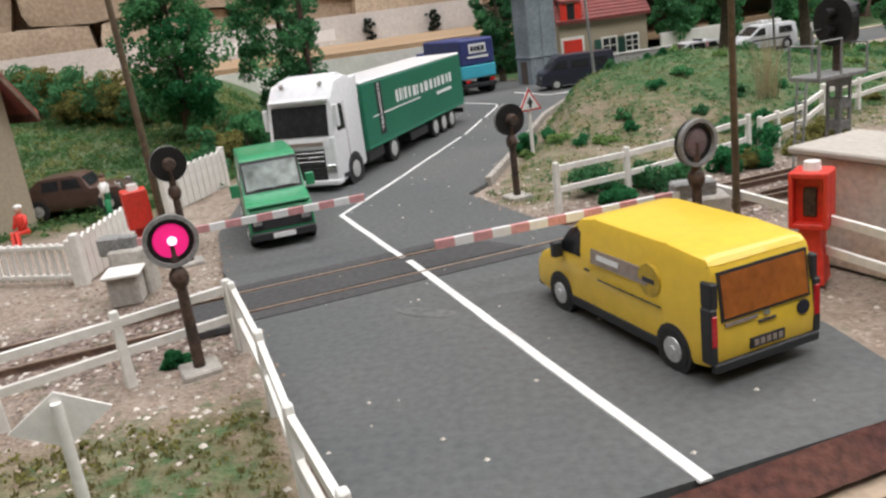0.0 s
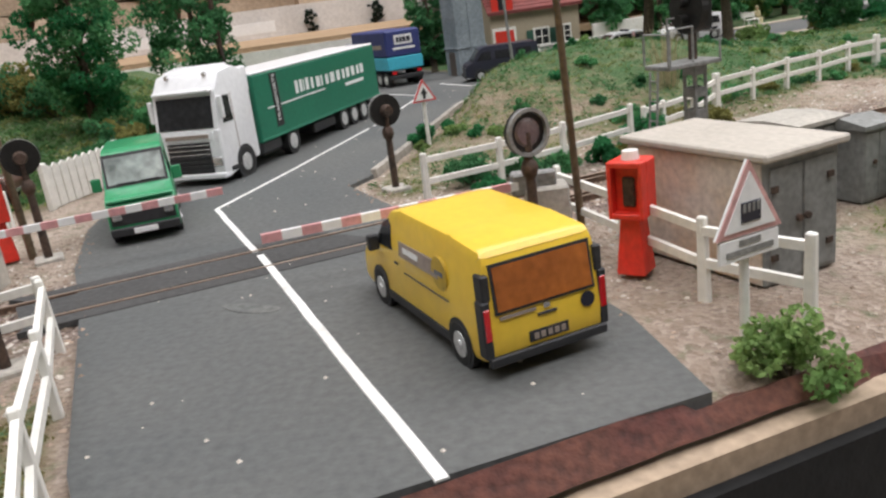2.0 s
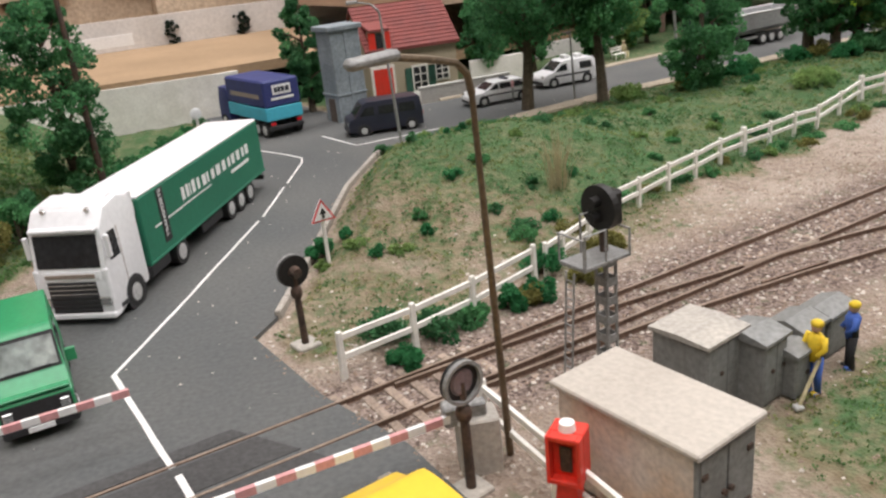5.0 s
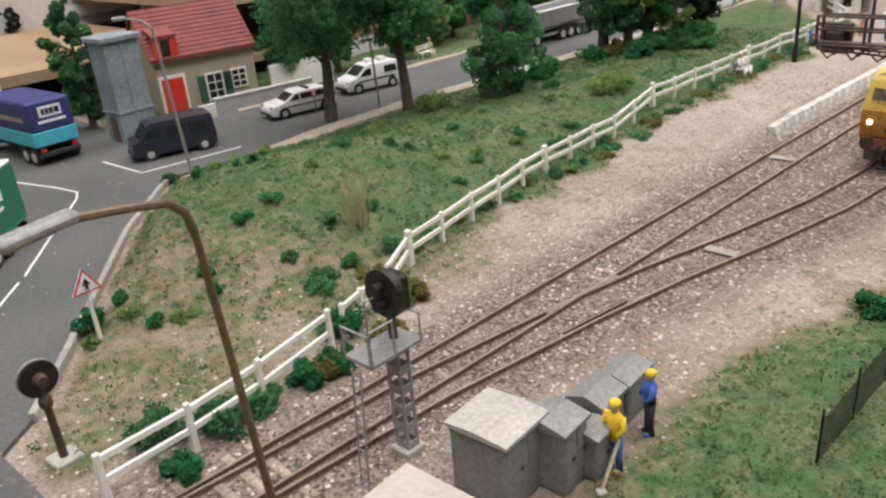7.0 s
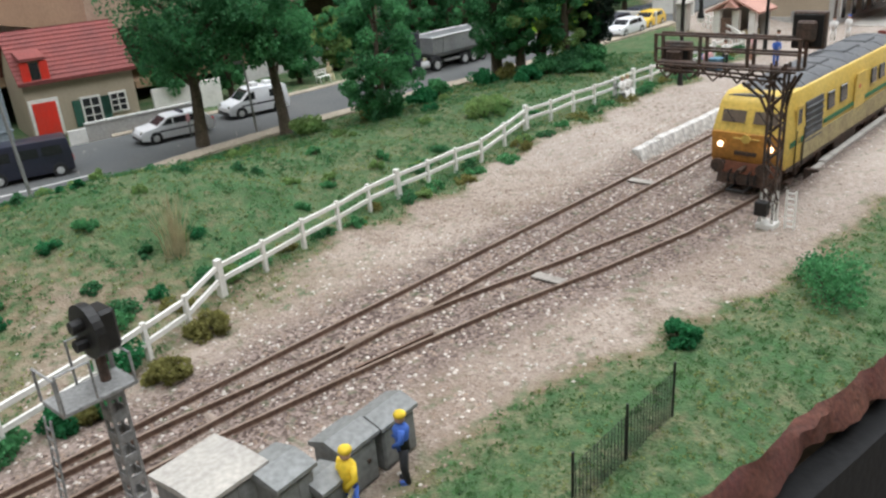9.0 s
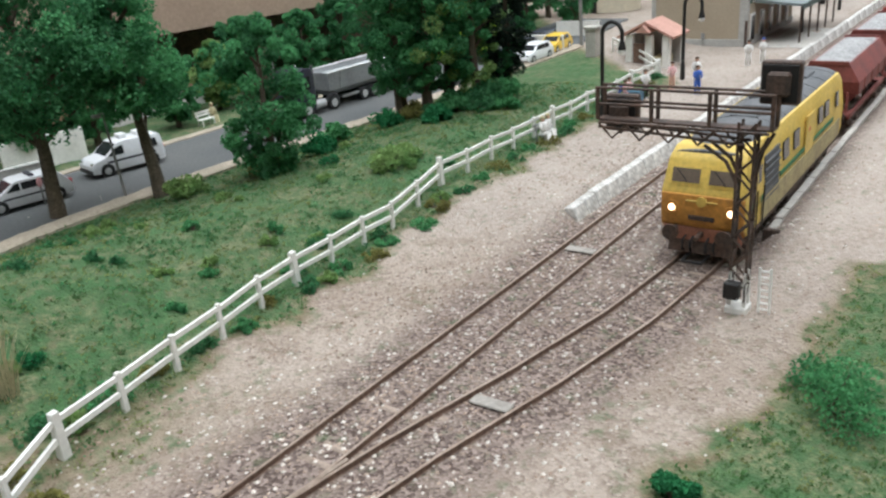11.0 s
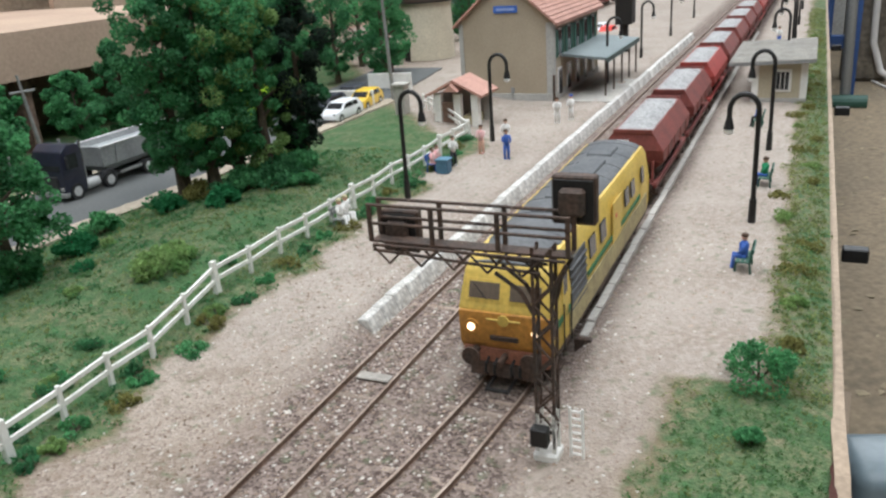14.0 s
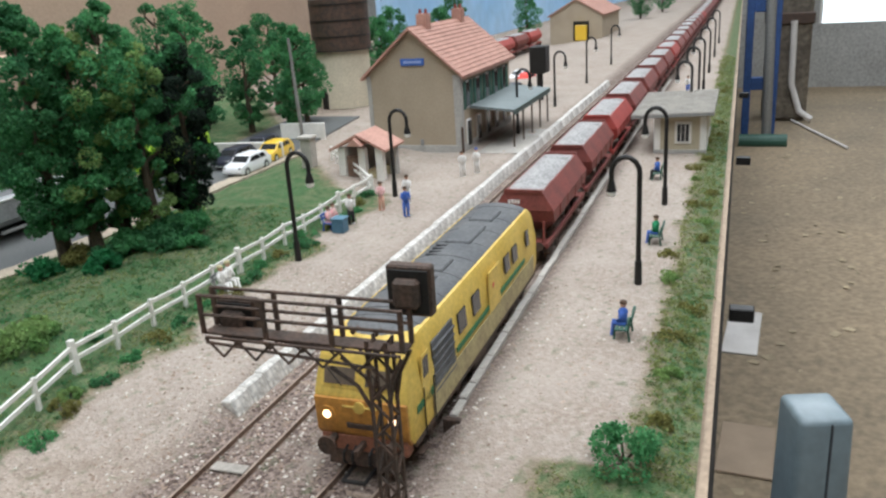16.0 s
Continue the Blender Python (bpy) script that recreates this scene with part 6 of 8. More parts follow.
arm = part("arm_chord", box(-7, -4, 62.6, 50, -3.2, 63.6, 0), dark_steel, g)
for yy, zz in ((3.2, 62.6), (-3.6, 58.6), (3.2, 58.6)):
    part("arm_chord", cyl((-7 if zz > 60 else 0, yy + 0.2, zz + 0.5), (50, yy + 0.2, zz + 0.5 + (2.5 if zz < 60 else 0)), 0.5, n=6), dark_steel, arm)
for k in range(10):
    d = 1 if k % 2 else -1
    for yy in (-3.5, 3.5):
        part("brace", cyl((k * 5, yy, 60.3 - 2.5 * d), (k * 5 + 5, yy, 60.3 + 2.5 * d), 0.38, n=6), dark_steel, arm)
for sgn in (1, -1):
    part("knee_brace", tube([(2.4, sgn * 2.2, 46), (6, sgn * 2.4, 53), (13, sgn * 3, 58)], 0.6, 6), dark_steel, mast)
    part("knee_brace", tube([(-2.4, sgn * 2.2, 48), (-4, sgn * 2.4, 56), (-7, sgn * 3, 62)], 0.6, 6), dark_steel, mast)
part("deck", box(-8, -2.6, 63.5, 51, 2.6, 64.2, 0.1), dark_steel, g)
for yy in (-3.0, 3.0):
    for zz in (69.5, 75.0):
        part("hand_rail", cyl((-8, yy, zz), (51, yy, zz), 0.5, n=8), dark_steel, g)
    for k in range(4):
        part("stanchion", box(-8.2 + k * 19.4, yy - 0.55, 64, -7.0 + k * 19.4, yy + 0.55, 75.4, 0.1), dark_steel, g)
for x0, z0, z1, nm in ((39.5, 58.0, 71.0, "signal_box"), (-13, 70.5, 84.0, "signal_box")):
    hb = part(nm, box(x0, -8.5, z0, x0 + 12, -5.0, z1, 0.5), dark_steel, g, "rusty black signal head box")
    part("back_plate", box(x0 + 0.6, -4.9, z0 + 1, x0 + 11.4, -4.4, z1 - 1, 0.1), black_iron, hb)
    part("lens_hood", cyl((x0 + 6, -8, (z0 + z1) / 2 + 3), (x0 + 6, -11, (z0 + z1) / 2 + 3), 2.0, n=12), black_iron, hb)
    part("lens_hood", cyl((x0 + 6, -8, (z0 + z1) / 2 - 3), (x0 + 6, -11, (z0 + z1) / 2 - 3), 2.0, n=12), black_iron, hb)
    part("box_rear", box(x0 + 2.5, -5.0, z0 + 3, x0 + 9.5, -1.8, z1 - 3, 0.8), dark_steel, hb)
lad = part("ladder", tube([(-6, -2.0, 16), (-6.6, -1.0, 0)], 0.42, 6), white_fence, g, "short pale ladder")
part("ladder_side", tube([(-9.6, -2.0, 16), (-10.2, -1.0, 0)], 0.42, 6), white_fence, g)
for k in range(7):
    f = (k + 0.5) / 7
    part("rung", cyl((-6.6 + 0.6 * f, -1.0 - f, 16 * f), (-10.2 + 0.6 * f, -1.0 - f, 16 * f), 0.36, n=6), white_fence, lad)

# ---- station ----
def gable_house(name, s0, s1, n0, n1, eave, apex, label, wallm, roofm, base=4.0, over=5.0):
    """A house with its ridge along the railway; returns the thing, with its x axis along the line and the origin at s0, n0."""
    x, y = T(s0, n0)
    h = thing(name, x, y, base, 22.5, label, "house")
    L, W = s1 - s0, n1 - n0
    e, a = eave - base, apex - base
    part("wall", slab([(0, -8), (W, -8), (W, e), (W / 2, a), (0, e)], "x", 0, L), wallm, h)
    for sd in (0, 1):
        ya, yb = (-over, W / 2) if sd == 0 else (W / 2, W + over)
        k = (a - e) / (W / 2)
        za, zb = (e - over * k, a) if sd == 0 else (a, e - over * k)
        rf = part("roof", slab([(ya, za + 0.2), (yb, zb + 0.2), (yb, zb + 2.6), (ya, za + 2.6)], "x", -over, L + over), roofm, h, "tiled roof slope")
        m = 14
        for i in range(m):
            f0 = i / m
            yy, zz = ya + (yb - ya) * f0, za + (zb - za) * f0
            part("tile_course", box(-over, yy - 0.35, zz + 2.4, L + over, yy + 0.35, zz + 3.2, 0), roofm, rf)
    return h, L, W, e, a


st, L, W, e, a = gable_house("station_building", 921, 1083, 259, 346, 74, 112, "beige two-storey station with grey quoins and a salmon tiled roof", render_beige, roof_tile_pink)
for yy in (0.0, W):
    part("quoin", box(-0.8, yy - 3.0 if yy else -0.8, 0, 6, yy + 0.8 if yy else 6, e - 1), quoin_grey, st, "grey corner stones")
part("plinth", box(-1.0, -1.0, -8, L + 1, W + 1, 7.5, 0.3), quoin_grey, st, "grey stone plinth")
sg = part("name_board", box(-1.2, W / 2 - 12, e + 8, -0.3, W / 2 + 10, e + 14, 0.2), paint("blue enamel", (0.06, 0.15, 0.50), 0.4, vary=0.05), st, "small blue enamel name board")
part("name_bar", box(-1.5, W / 2 - 9.5, e + 10, -1.1, W / 2 + 7.5, e + 12), paint("pale blue bar", (0.35, 0.45, 0.75), 0.5), sg)
for i in range(5):
    x0 = 12 + i * 30
    w = part("window", box(x0, -0.9, 38, x0 + 12, 0.2, 62, 0.2), white_paint, st, "white framed window with green shutters")
    part("pane", box(x0 + 1.4, -1.2, 39.5, x0 + 10.6, -0.6, 60.5), glass_dark, w)
    for xs in (x0 - 6.4, x0 + 12.4):
        part("shutter", box(xs, -1.6, 38, xs + 6, -0.6, 62, 0.1), shutter_green, w)
    d = part("door", box(x0, -0.9, 4, x0 + 13, 0.2, 28, 0.2), white_paint, st, "dark glazed platform door")
    part("door_pane", box(x0 + 1.5, -1.3, 5, x0 + 11.5, -0.6, 26.5), glass_dark, d)
awn = part("awning", slab([(0, 37.0), (-42, 33.0), (-42, 35.2), (0, 39.5)], "x", 22, 166), paint("grey green awning", (0.17, 0.20, 0.20), 0.6, vary=0.1, size=10, fine=0.8), st, "grey green platform awning")
part("awning_fascia", box(22, -42.6, 30.4, 166, -41.8, 35.4, 0.2), paint("green fascia", (0.09, 0.13, 0.12), 0.6), awn)
for i in range(5):
    part("awning_post", cyl((26 + i * 34, -40, 0), (26 + i * 34, -40, 33), 0.9, n=8), dark_steel, awn)
part("drain_pipe", cyl((-1.4, -0.6, 1), (-1.4, -0.6, 24), 1.2, n=8), dark_steel, st)
part("wall_hatch", box(-1.0, W * 0.42, 1, -0.2, W * 0.42 + 3.4, 13, 0.2), post_grey, st)
for xx in (30, 128):
    ch = part("chimney", box(xx, W / 2 - 5, a - 6, xx + 11, W / 2 + 5, a + 12, 0.3), roof_tile_pink, st, "brick chimney with two pots")
    for dy in (-2.6, 2.6):
        part("chimney_pot", cyl((xx + 5.5, W / 2 + dy, a + 12), (xx + 5.5, W / 2 + dy, a + 16), 1.7, 1.3, n=10), roof_tile_red, ch)

# ticket kiosk with a small tiled roof
x, y = T(828, 308)
k_ = thing("kiosk", x, y, 4, 22.5, "small pale kiosk with a salmon tiled roof", "kiosk")
for px, py in ((-13, -17), (13, -17), (-13, 15), (13, 15), (-13, -2)):
    part("pillar", box(px - 3, py - 3, -5, px + 3, py + 3, 27, 0.3), white_fence if px < 0 else quoin_grey, k_)
part("back_wall", box(11, -17, -5, 13, 15, 27, 0.2), quoin_grey, k_)
part("side_wall", box(-13, 13, -5, 13, 15, 27, 0.2), quoin_grey, k_)
part("counter", box(-12, -14, -3, 10, -4, 9, 0.3), straw, k_, "yellowish counter")
part("counter_front", box(-13.5, 0, -3, -11, 13, 20, 0.3), cavity_brown, k_)
for sd in (1, -1):
    part("roof", slab([(sd * 24, 24.5), (0, 36.5), (0, 38.5), (sd * 24.5, 26.3)], "x", -19, 19), roof_tile_pink, k_, "salmon tiled roof")
bm = slab([(-6, 30), (0, 35.8), (6, 30)], "x", -24, 0)
part("porch_roof", bm, roof_tile_pink, k_)
x, y = T(800, 350)
gp_ = thing("gate_pillar", x + 40, y + 45, 0, 22.5, "pale concrete gate pillar near the parking place", "pillar")
part("shaft", box(-5, -5, -3, 5, 5, 30, 0.4), concrete, gp_)
part("cap", box(-6.5, -6.5, 30, 6.5, 6.5, 32.5, 0.4), concrete, gp_)
for (s, n, l, lab) in ((905, 400, 70, "white garden wall behind the parked cars"), (1010, 400, 50, "white garden wall behind the parked cars")):
    x, y = T(s, n + 70)
    tagged(part("garden_wall", box(-l / 2, -1.5, -3, l / 2, 1.5, 16, 0.3), white_fence, at=(x, y, 0), turn=(0, 0, -60)), lab, "wall", "garden walls", "structure")

# platform hut with a corrugated flat roof
x, y = T(928, 55)
hut = thing("platform_hut", x, y, 4, 22.5, "cream platform hut with a grey ribbed roof", "hut")
cream = paint("cream render", (0.47, 0.41, 0.29), 0.85, vary=0.06, size=12, fine=0.8, bump=0.2)
part("wall", box(0, 0, -6, 108, 40, 33, 0.3), cream, hut)
part("plinth", box(-0.7, -0.7, -6, 108.7, 40.7, 4, 0.2), quoin_grey, hut)
for yy in (0, 36):
    part("quoin", box(-0.6, yy - 0.5, 0, 3, yy + 4.5, 33), white_fence, hut)
wn = part("window", box(-1.0, 11, 9, 0.2, 24, 27, 0.3), white_fence, hut, "white framed barred window")
part("pane", box(-1.3, 13, 11, -0.8, 22, 25), glass_dark, wn)
for yy in (15.6, 18.9):
    part("glazing_bar", box(-1.5, yy, 11, -1.2, yy + 0.5, 25), white_fence, wn)
rf = part("roof", slab([(-6, 33), (58, 30.5), (58, 33), (-6, 35.5)], "x", -9, 126), post_grey, hut, "grey ribbed metal roof")
for i in range(22):
    part("roof_rib", slab([(-6, 35.4), (58, 32.9), (58, 33.8), (-6, 36.3)], "x", -8.6 + i * 6.1, -6.6 + i * 6.1), concrete, rf)

# ---- house and transformer tower at the junction ----
hx, hy = 67, 672
hs = thing("roadside_house", hx, hy, 0, 12.5, "beige house with a dark red roof, red garage door and shutters", "house")
HL, HW, HE, HA = 76, 62, 41, 70
part("wall", slab([(0, -3), (HW, -3), (HW, HE), (HW / 2, HA), (0, HE)], "x", 0, HL), render_beige, hs)
for sd in (0, 1):
    ya, yb, za, zb = ((-4, HW / 2, HE - 3.5, HA) if sd == 0 else (HW / 2, HW + 4, HA, HE - 3.5))
    rf = part("roof", slab([(ya, za), (yb, zb), (yb, zb + 2), (ya, za + 2)], "x", -2.5, HL + 2.5), roof_tile_red, hs, "dark red roof slope")
    for i in range(12):
        f = i / 12
        part("tile_course", box(-2.5, ya + (yb - ya) * f - 0.3, za + (zb - za) * f + 1.9, HL + 2.5, ya + (yb - ya) * f + 0.3, za + (zb - za) * f + 2.5), roof_tile_red, rf)
fr = part("garage_frame", box(1, -0.9, 0, 21, 0.1, 27, 0.2), white_fence, hs, "pale door surround")
part("garage_door", box(3, -1.3, 0, 19, -0.5, 24.5, 0.1), signal_red, fr, "red garage door")
for i in range(4):
    part("door_plank", box(3.3 + i * 4, -1.5, 0.5, 6.8 + i * 4, -1.2, 24), signal_red, fr)
dm = part("dormer", slab([(-2, 37), (10, 37), (10, 55), (-2, 55)], "x", 4, 17), render_beige, hs, "small dormer")
part("dormer_roof", slab([(-4, 54), (16, 58), (16, 60), (-4, 56)], "x", 2, 19), roof_tile_red, dm)
part("dormer_window", box(7.5, -2.6, 40, 13.5, -1.8, 52.5), glass_dark, dm)
for xs in (1.6, 14):
    part("shutter", box(xs, -3.0, 39, xs + 5.6, -2.2, 53.5, 0.1), signal_red, dm, "red shutter")
for x0, x1, z0, z1 in ((37, 48, 3, 22), (57, 67, 9, 22)):
    w = part("window", box(x0 - 1.5, -0.8, z0 - 1, x1 + 1.5, 0.2, z1 + 1.5, 0.2), white_fence, hs, "pale framed window with green shutters")
    part("pane", box(x0, -1.2, z0, x1, -0.5, z1), glass_dark, w)
    for i in range(3):
        part("glazing_bar", box(x0, -1.4, z0 + (z1 - z0) * i / 3, x1, -1.1, z0 + (z1 - z0) * i / 3 + 0.7), white_fence, w)
    part("glazing_bar", box((x0 + x1) / 2 - 0.4, -1.4, z0, (x0 + x1) / 2 + 0.4, -1.1, z1), white_fence, w)
    for xs in ((x0 - 7.5, x1 + 1.6) if x0 < 50 else (x0 - 6.8,)):
        part("shutter", box(xs, -1.8, z0, xs + 5.6, -0.8, z1, 0.1), shutter_green, w)
tw = thing("transformer_tower", 44, 616, 0, 27, "tall grey-blue concrete transformer tower", "tower")
part("shaft", box(-12, -10.5, -3, 12, 10.5, 65, 0.5), tower_blue, tw)
part("cap", box(-14, -12.5, 64.5, 14, 12.5, 68, 0.5), tower_blue, tw)
part("string_course", box(-12.7, -11.2, 19, 12.7, 11.2, 20.6, 0.2), tower_blue, tw)
part("tower_door", box(-12.5, -5, 0, -11.8, 4, 17, 0.2), paint("dull brown door", (0.11, 0.085, 0.07), 0.7), tw)
part("pilaster", box(-1, -11.2, 0, 1.2, -9.8, 64, 0.2), tower_blue, tw)
gwall = thing("stone_wall", 101, 640, -1, 15, "low grey stone garden wall with a white gate panel", "wall", kind="structure")
part("wall_core", box(0, -2, -2, 80, 2, 11.5, 0.4), quoin_grey, gwall)
for i in range(11):
    part("cope_stone", box(i * 7.3, -2.6, 11.3, i * 7.3 + 6.9, 2.6, 13, 0.3), quoin_grey, gwall)
part("gate_panel", box(-13, -6, 0, -1, -4.6, 11, 0.2), white_fence, gwall)
wl = thing("garden_wall", 152, 690, 0, 14, "white garden wall beside the house", "wall", kind="structure")
part("wall_core", box(0, -1.5, -2, 55, 1.5, 20, 0.3), white_fence, wl)

# left house corner with its tiled roof
lh = thing("cottage", -186, 305, -1, 150, "beige cottage with a bright red tiled roof", "house")
part("wall", slab([(0, -3), (60, -3), (60, 56), (30, 103), (0, 56)], "x", 0, 80), render_beige, lh)
rf = part("roof", slab([(-8, 44), (30, 104), (30, 106.5), (-8, 47)], "x", -7, 90), roof_tile_red, lh, "red tiled roof slope")
bright_tile = paint("bright red tile", (0.50, 0.12, 0.06), 0.7, vary=0.1, size=4, fine=0.7, piece=0.15)
tile = None
for i in range(9):
    for j in range(14):
        at = (-3.5 + j * 6.6, -7.0 + i * 4.4, 47.6 + i * 6.95)
        if tile is None:
            tile = part("roof_tile", box(-3.1, -3.6, -0.5, 3.1, 3.6, 0.9, 0.4), bright_tile, rf, at=at, turn=(57.6, 0, 0))
        else:
            again(tile, at, (57.6, 0, 0))
part("gutter_board", box(-7, -9, 41.5, 90, -7.4, 45), fascia_brown, lh)
part("verge_board", slab([(-8, 42), (30, 102), (30, 105), (-8, 45)], "x", -8.2, -7.0), cavity_brown, lh)


# ---- trees, bushes and scatter ----
def flakes(name, centres, per, spread, size, material, parent=None, seed=1, flat=0.0):
    """Foliage: clumps of many small leaf flakes round the given centres (x, y, z, radius), as one mesh."""
    rs = np.random.RandomState(seed)
    C = np.array(centres, float)
    k = len(C)
    d = rs.normal(size=(k, per, 3))
    d /= np.linalg.norm(d, axis=2, keepdims=True)
    rad = rs.uniform(0.45, 1.0, (k, per, 1)) ** 0.6 * C[:, None, 3:4] * spread
    p = (C[:, None, :3] + d * rad * np.array((1, 1, 0.85))).reshape(-1, 3)
    u = rs.normal(size=p.shape)
    u /= np.linalg.norm(u, axis=1, keepdims=True)
    v = np.cross(u, rs.normal(size=p.shape))
    v /= np.linalg.norm(v, axis=1, keepdims=True)
    sz = size * rs.uniform(0.6, 1.4, (len(p), 1))
    verts = np.stack([p - u * sz, p + v * sz * 0.8, p + u * sz, p - v * sz * 0.8], axis=1).reshape(-1, 3) * MM
    me = bpy.data.meshes.new(name)
    n = len(p)
    me.vertices.add(4 * n)
    me.vertices.foreach_set("co", verts.astype(np.float32).ravel())
    me.loops.add(4 * n)
    me.loops.foreach_set("vertex_index", np.arange(4 * n, dtype=np.int32))
    me.polygons.add(n)
    me.polygons.foreach_set("loop_start", np.arange(0, 4 * n, 4, dtype=np.int32))
    me.polygons.foreach_set("loop_total", np.full(n, 4, dtype=np.int32))
    me.update()
    me.validate()
    me.materials.append(material)
    ob = new(name, me)
    ob.parent = parent
    return ob


tree_seed = [11]


def tree(x, y, tall, wide, material, label, bare=0.22, shape="round", clumps=95, per=150, size=0.95, second=None, group="foam trees", z=None):
    tree_seed[0] += 1
    r = random.Random(tree_seed[0])
    z = ground_z(x, y) if z is None else z
    t = thing("tree", x, y, z - 1, 0, label, "tree", group)
    lean = (r.uniform(-0.05, 0.05) * tall, r.uniform(-0.05, 0.05) * tall)
    top = tall * 0.9
    pts = [(lean[0] * f + r.uniform(-1, 1) * (0 < f < 1), lean[1] * f + r.uniform(-1, 1) * (0 < f < 1), top * f) for f in (0, 0.15, 0.3, 0.5, 0.75, 1)]
    w0 = tall * 0.030 + 0.6
    part("trunk", tube(pts, [w0, w0 * 0.8, w0 * 0.7, w0 * 0.5, w0 * 0.3, w0 * 0.1], 8), bark, t, smooth=True)
    cs = []
    for i in range(clumps):
        f = bare + (1 - bare) * (i + r.random()) / clumps
        u = (f - bare) / (1 - bare)
        if shape == "round":
            prof = math.sin(math.pi * min(0.97, 0.12 + 0.80 * u)) ** 0.7
        elif shape == "column":
            prof = min(1, 0.55 + 1.6 * u) * min(1, (1 - u) * 3.2 + 0.18)
        else:
            prof = min(1, 0.3 + 2.4 * u) * min(1, (1.05 - u) * 1.7) ** 0.8
        a = r.uniform(0, 2 * math.pi)
        rad = wide / 2 * prof * math.sqrt(r.uniform(0.12, 1.0)) * r.uniform(0.75, 1.12)
        cr = wide * r.uniform(0.06, 0.135) * (0.75 + 0.4 * prof)
        cs.append((lean[0] * f + math.cos(a) * rad, lean[1] * f + math.sin(a) * rad, tall * f - cr * 0.5, cr))
    for i in range(0, clumps, 9):
        c = cs[i]
        h = max(bare * tall * 0.7, c[2] - wide * 0.25)
        part("limb", tube([(lean[0] * h / tall, lean[1] * h / tall, h), (c[0] * 0.5, c[1] * 0.5, (h + c[2]) / 2 + 1), c[:3]], [w0 * 0.32, w0 * 0.22, w0 * 0.1], 5), bark, t)
    cut = int(clumps * 0.7) if second else clumps
    r.shuffle(cs)
    flakes("crown", cs[:cut], per, 1.1, size, material, t, tree_seed[0])
    if second:
        flakes("crown", cs[cut:], per, 1.15, size, second, t, tree_seed[0] + 500)
    return t


def bush(x, y, wide, tall, material, label, clumps=16, per=60, size=1.0, category="bush", group="bushes"):
    tree_seed[0] += 1
    r = random.Random(tree_seed[0])
    b = thing("bush", x, y, ground_z(x, y) - 0.5, 0, label, category, group)
    cs = []
    for i in range(clumps):
        a, q = r.uniform(0, 6.283), math.sqrt(r.random())
        cr = wide * r.uniform(0.13, 0.22)
        cs.append((math.cos(a) * q * wide * 0.4, math.sin(a) * q * wide * 0.4, max(cr * 0.3, tall * (1 - q * q * 0.7) * r.uniform(0.4, 0.85)), cr))
    flakes("foliage", cs, per, 1.05, size, material, b, tree_seed[0])
    st = bmesh.new()
    for c in cs[:5]:
        tube([(0, 0, 0), (c[0] * 0.6, c[1] * 0.6, c[2] * 0.7), c[:3]], [0.5, 0.35, 0.15], 5, st)
    part("stem", st, bark, b)
    return b


# crossing side and left bank
tree(-160, 428, 100, 50, leaf_mid, "bushy green foam tree on the grass bank", 0.12, "round", 110, 190, 0.95, leaf_emerald)
tree(-112, 478, 112, 56, leaf_dark, "dark green leafy tree beside the lorry", 0.15, "round", 110, 190, 0.95, leaf_mid)
for i in range(14):
    bush(-320 + i * 9 + rnd.uniform(-5, 5), 535 - i * 6 + rnd.uniform(-9, 9), 34, 36, leaf_dark if i % 3 else leaf_olive, "dark green hedge shrub on the grass bank", 18, 120, 0.95, group="hedge shrubs")
for i in range(4):
    bush(-135 + i * 4 + rnd.uniform(-3, 3), 372 + i * 17, 26, 26, (leaf_dark, leaf_olive, leaf_mid)[i % 3], "mixed green shrub at the foot of the bank", 14, 120, 0.9, group="bank shrubs")
for i in range(9):
    bush(-108 + i * 5 + rnd.uniform(-4, 4), 505 + i * 16, 24, 14, (leaf_mid, leaf_emerald, leaf_dark)[i % 3], "low green shrub beside the road", 12, 120, 0.9, group="bank shrubs")
# junction and upper road
tree(18, 662, 92, 34, leaf_dark, "narrow dark green cypress-like tree beside the tower", 0.14, "column", 90, 190, 0.95, leaf_mid)
tree(168, 566, 138, 88, leaf_dark, "wide dark green tree on the road verge", 0.42, "round", 130, 190, 0.95, leaf_mid)
tree(222, 562, 126, 60, leaf_mid, "leaning green tree on the road verge", 0.42, "round", 100, 190, 0.95, leaf_dark)
tree(281, 532, 88, 50, leaf_mid, "compact bright green tree on the verge", 0.05, "column", 105, 190, 0.95, leaf_dark)
tree(403, 602, 150, 50, leaf_dark, "tall dark green tree on the verge", 0.15, "column", 130, 190, 0.95, leaf_mid)
tree(434, 588, 146, 54, leaf_mid, "tall green tree standing in a clump", 0.14, "column", 115, 190, 0.95, leaf_dark)
tree(448, 574, 122, 42, leaf_light, "loose olive green tree in the clump", 0.14, "round", 80, 160, 0.95, leaf_mid)
# this tree's purple-black shade is put into its leaf colour
tree(474, 574, 118, 42, leaf_black, "dark tree on a pale trunk, purple-black shade painted into its leaves", 0.18, "column", 110, 190, 0.95, leaf_dark)
for i, (s, n) in enumerate(((640, 372), (668, 362), (600, 385), (575, 395), (690, 380), (540, 410), (470, 400), (500, 385), (420, 410))):
    x, y = T(s, n)
    bush(x, y, 24, 15, (leaf_light, leaf_mid, leaf_olive, leaf_emerald)[i % 4], "low mixed green shrub under the trees", 14, 120, 0.9, group="verge shrubs")
tree(416, 588, 134, 46, leaf_mid, "tall green tree standing in a clump", 0.16, "column", 105, 190, 0.95, leaf_light)
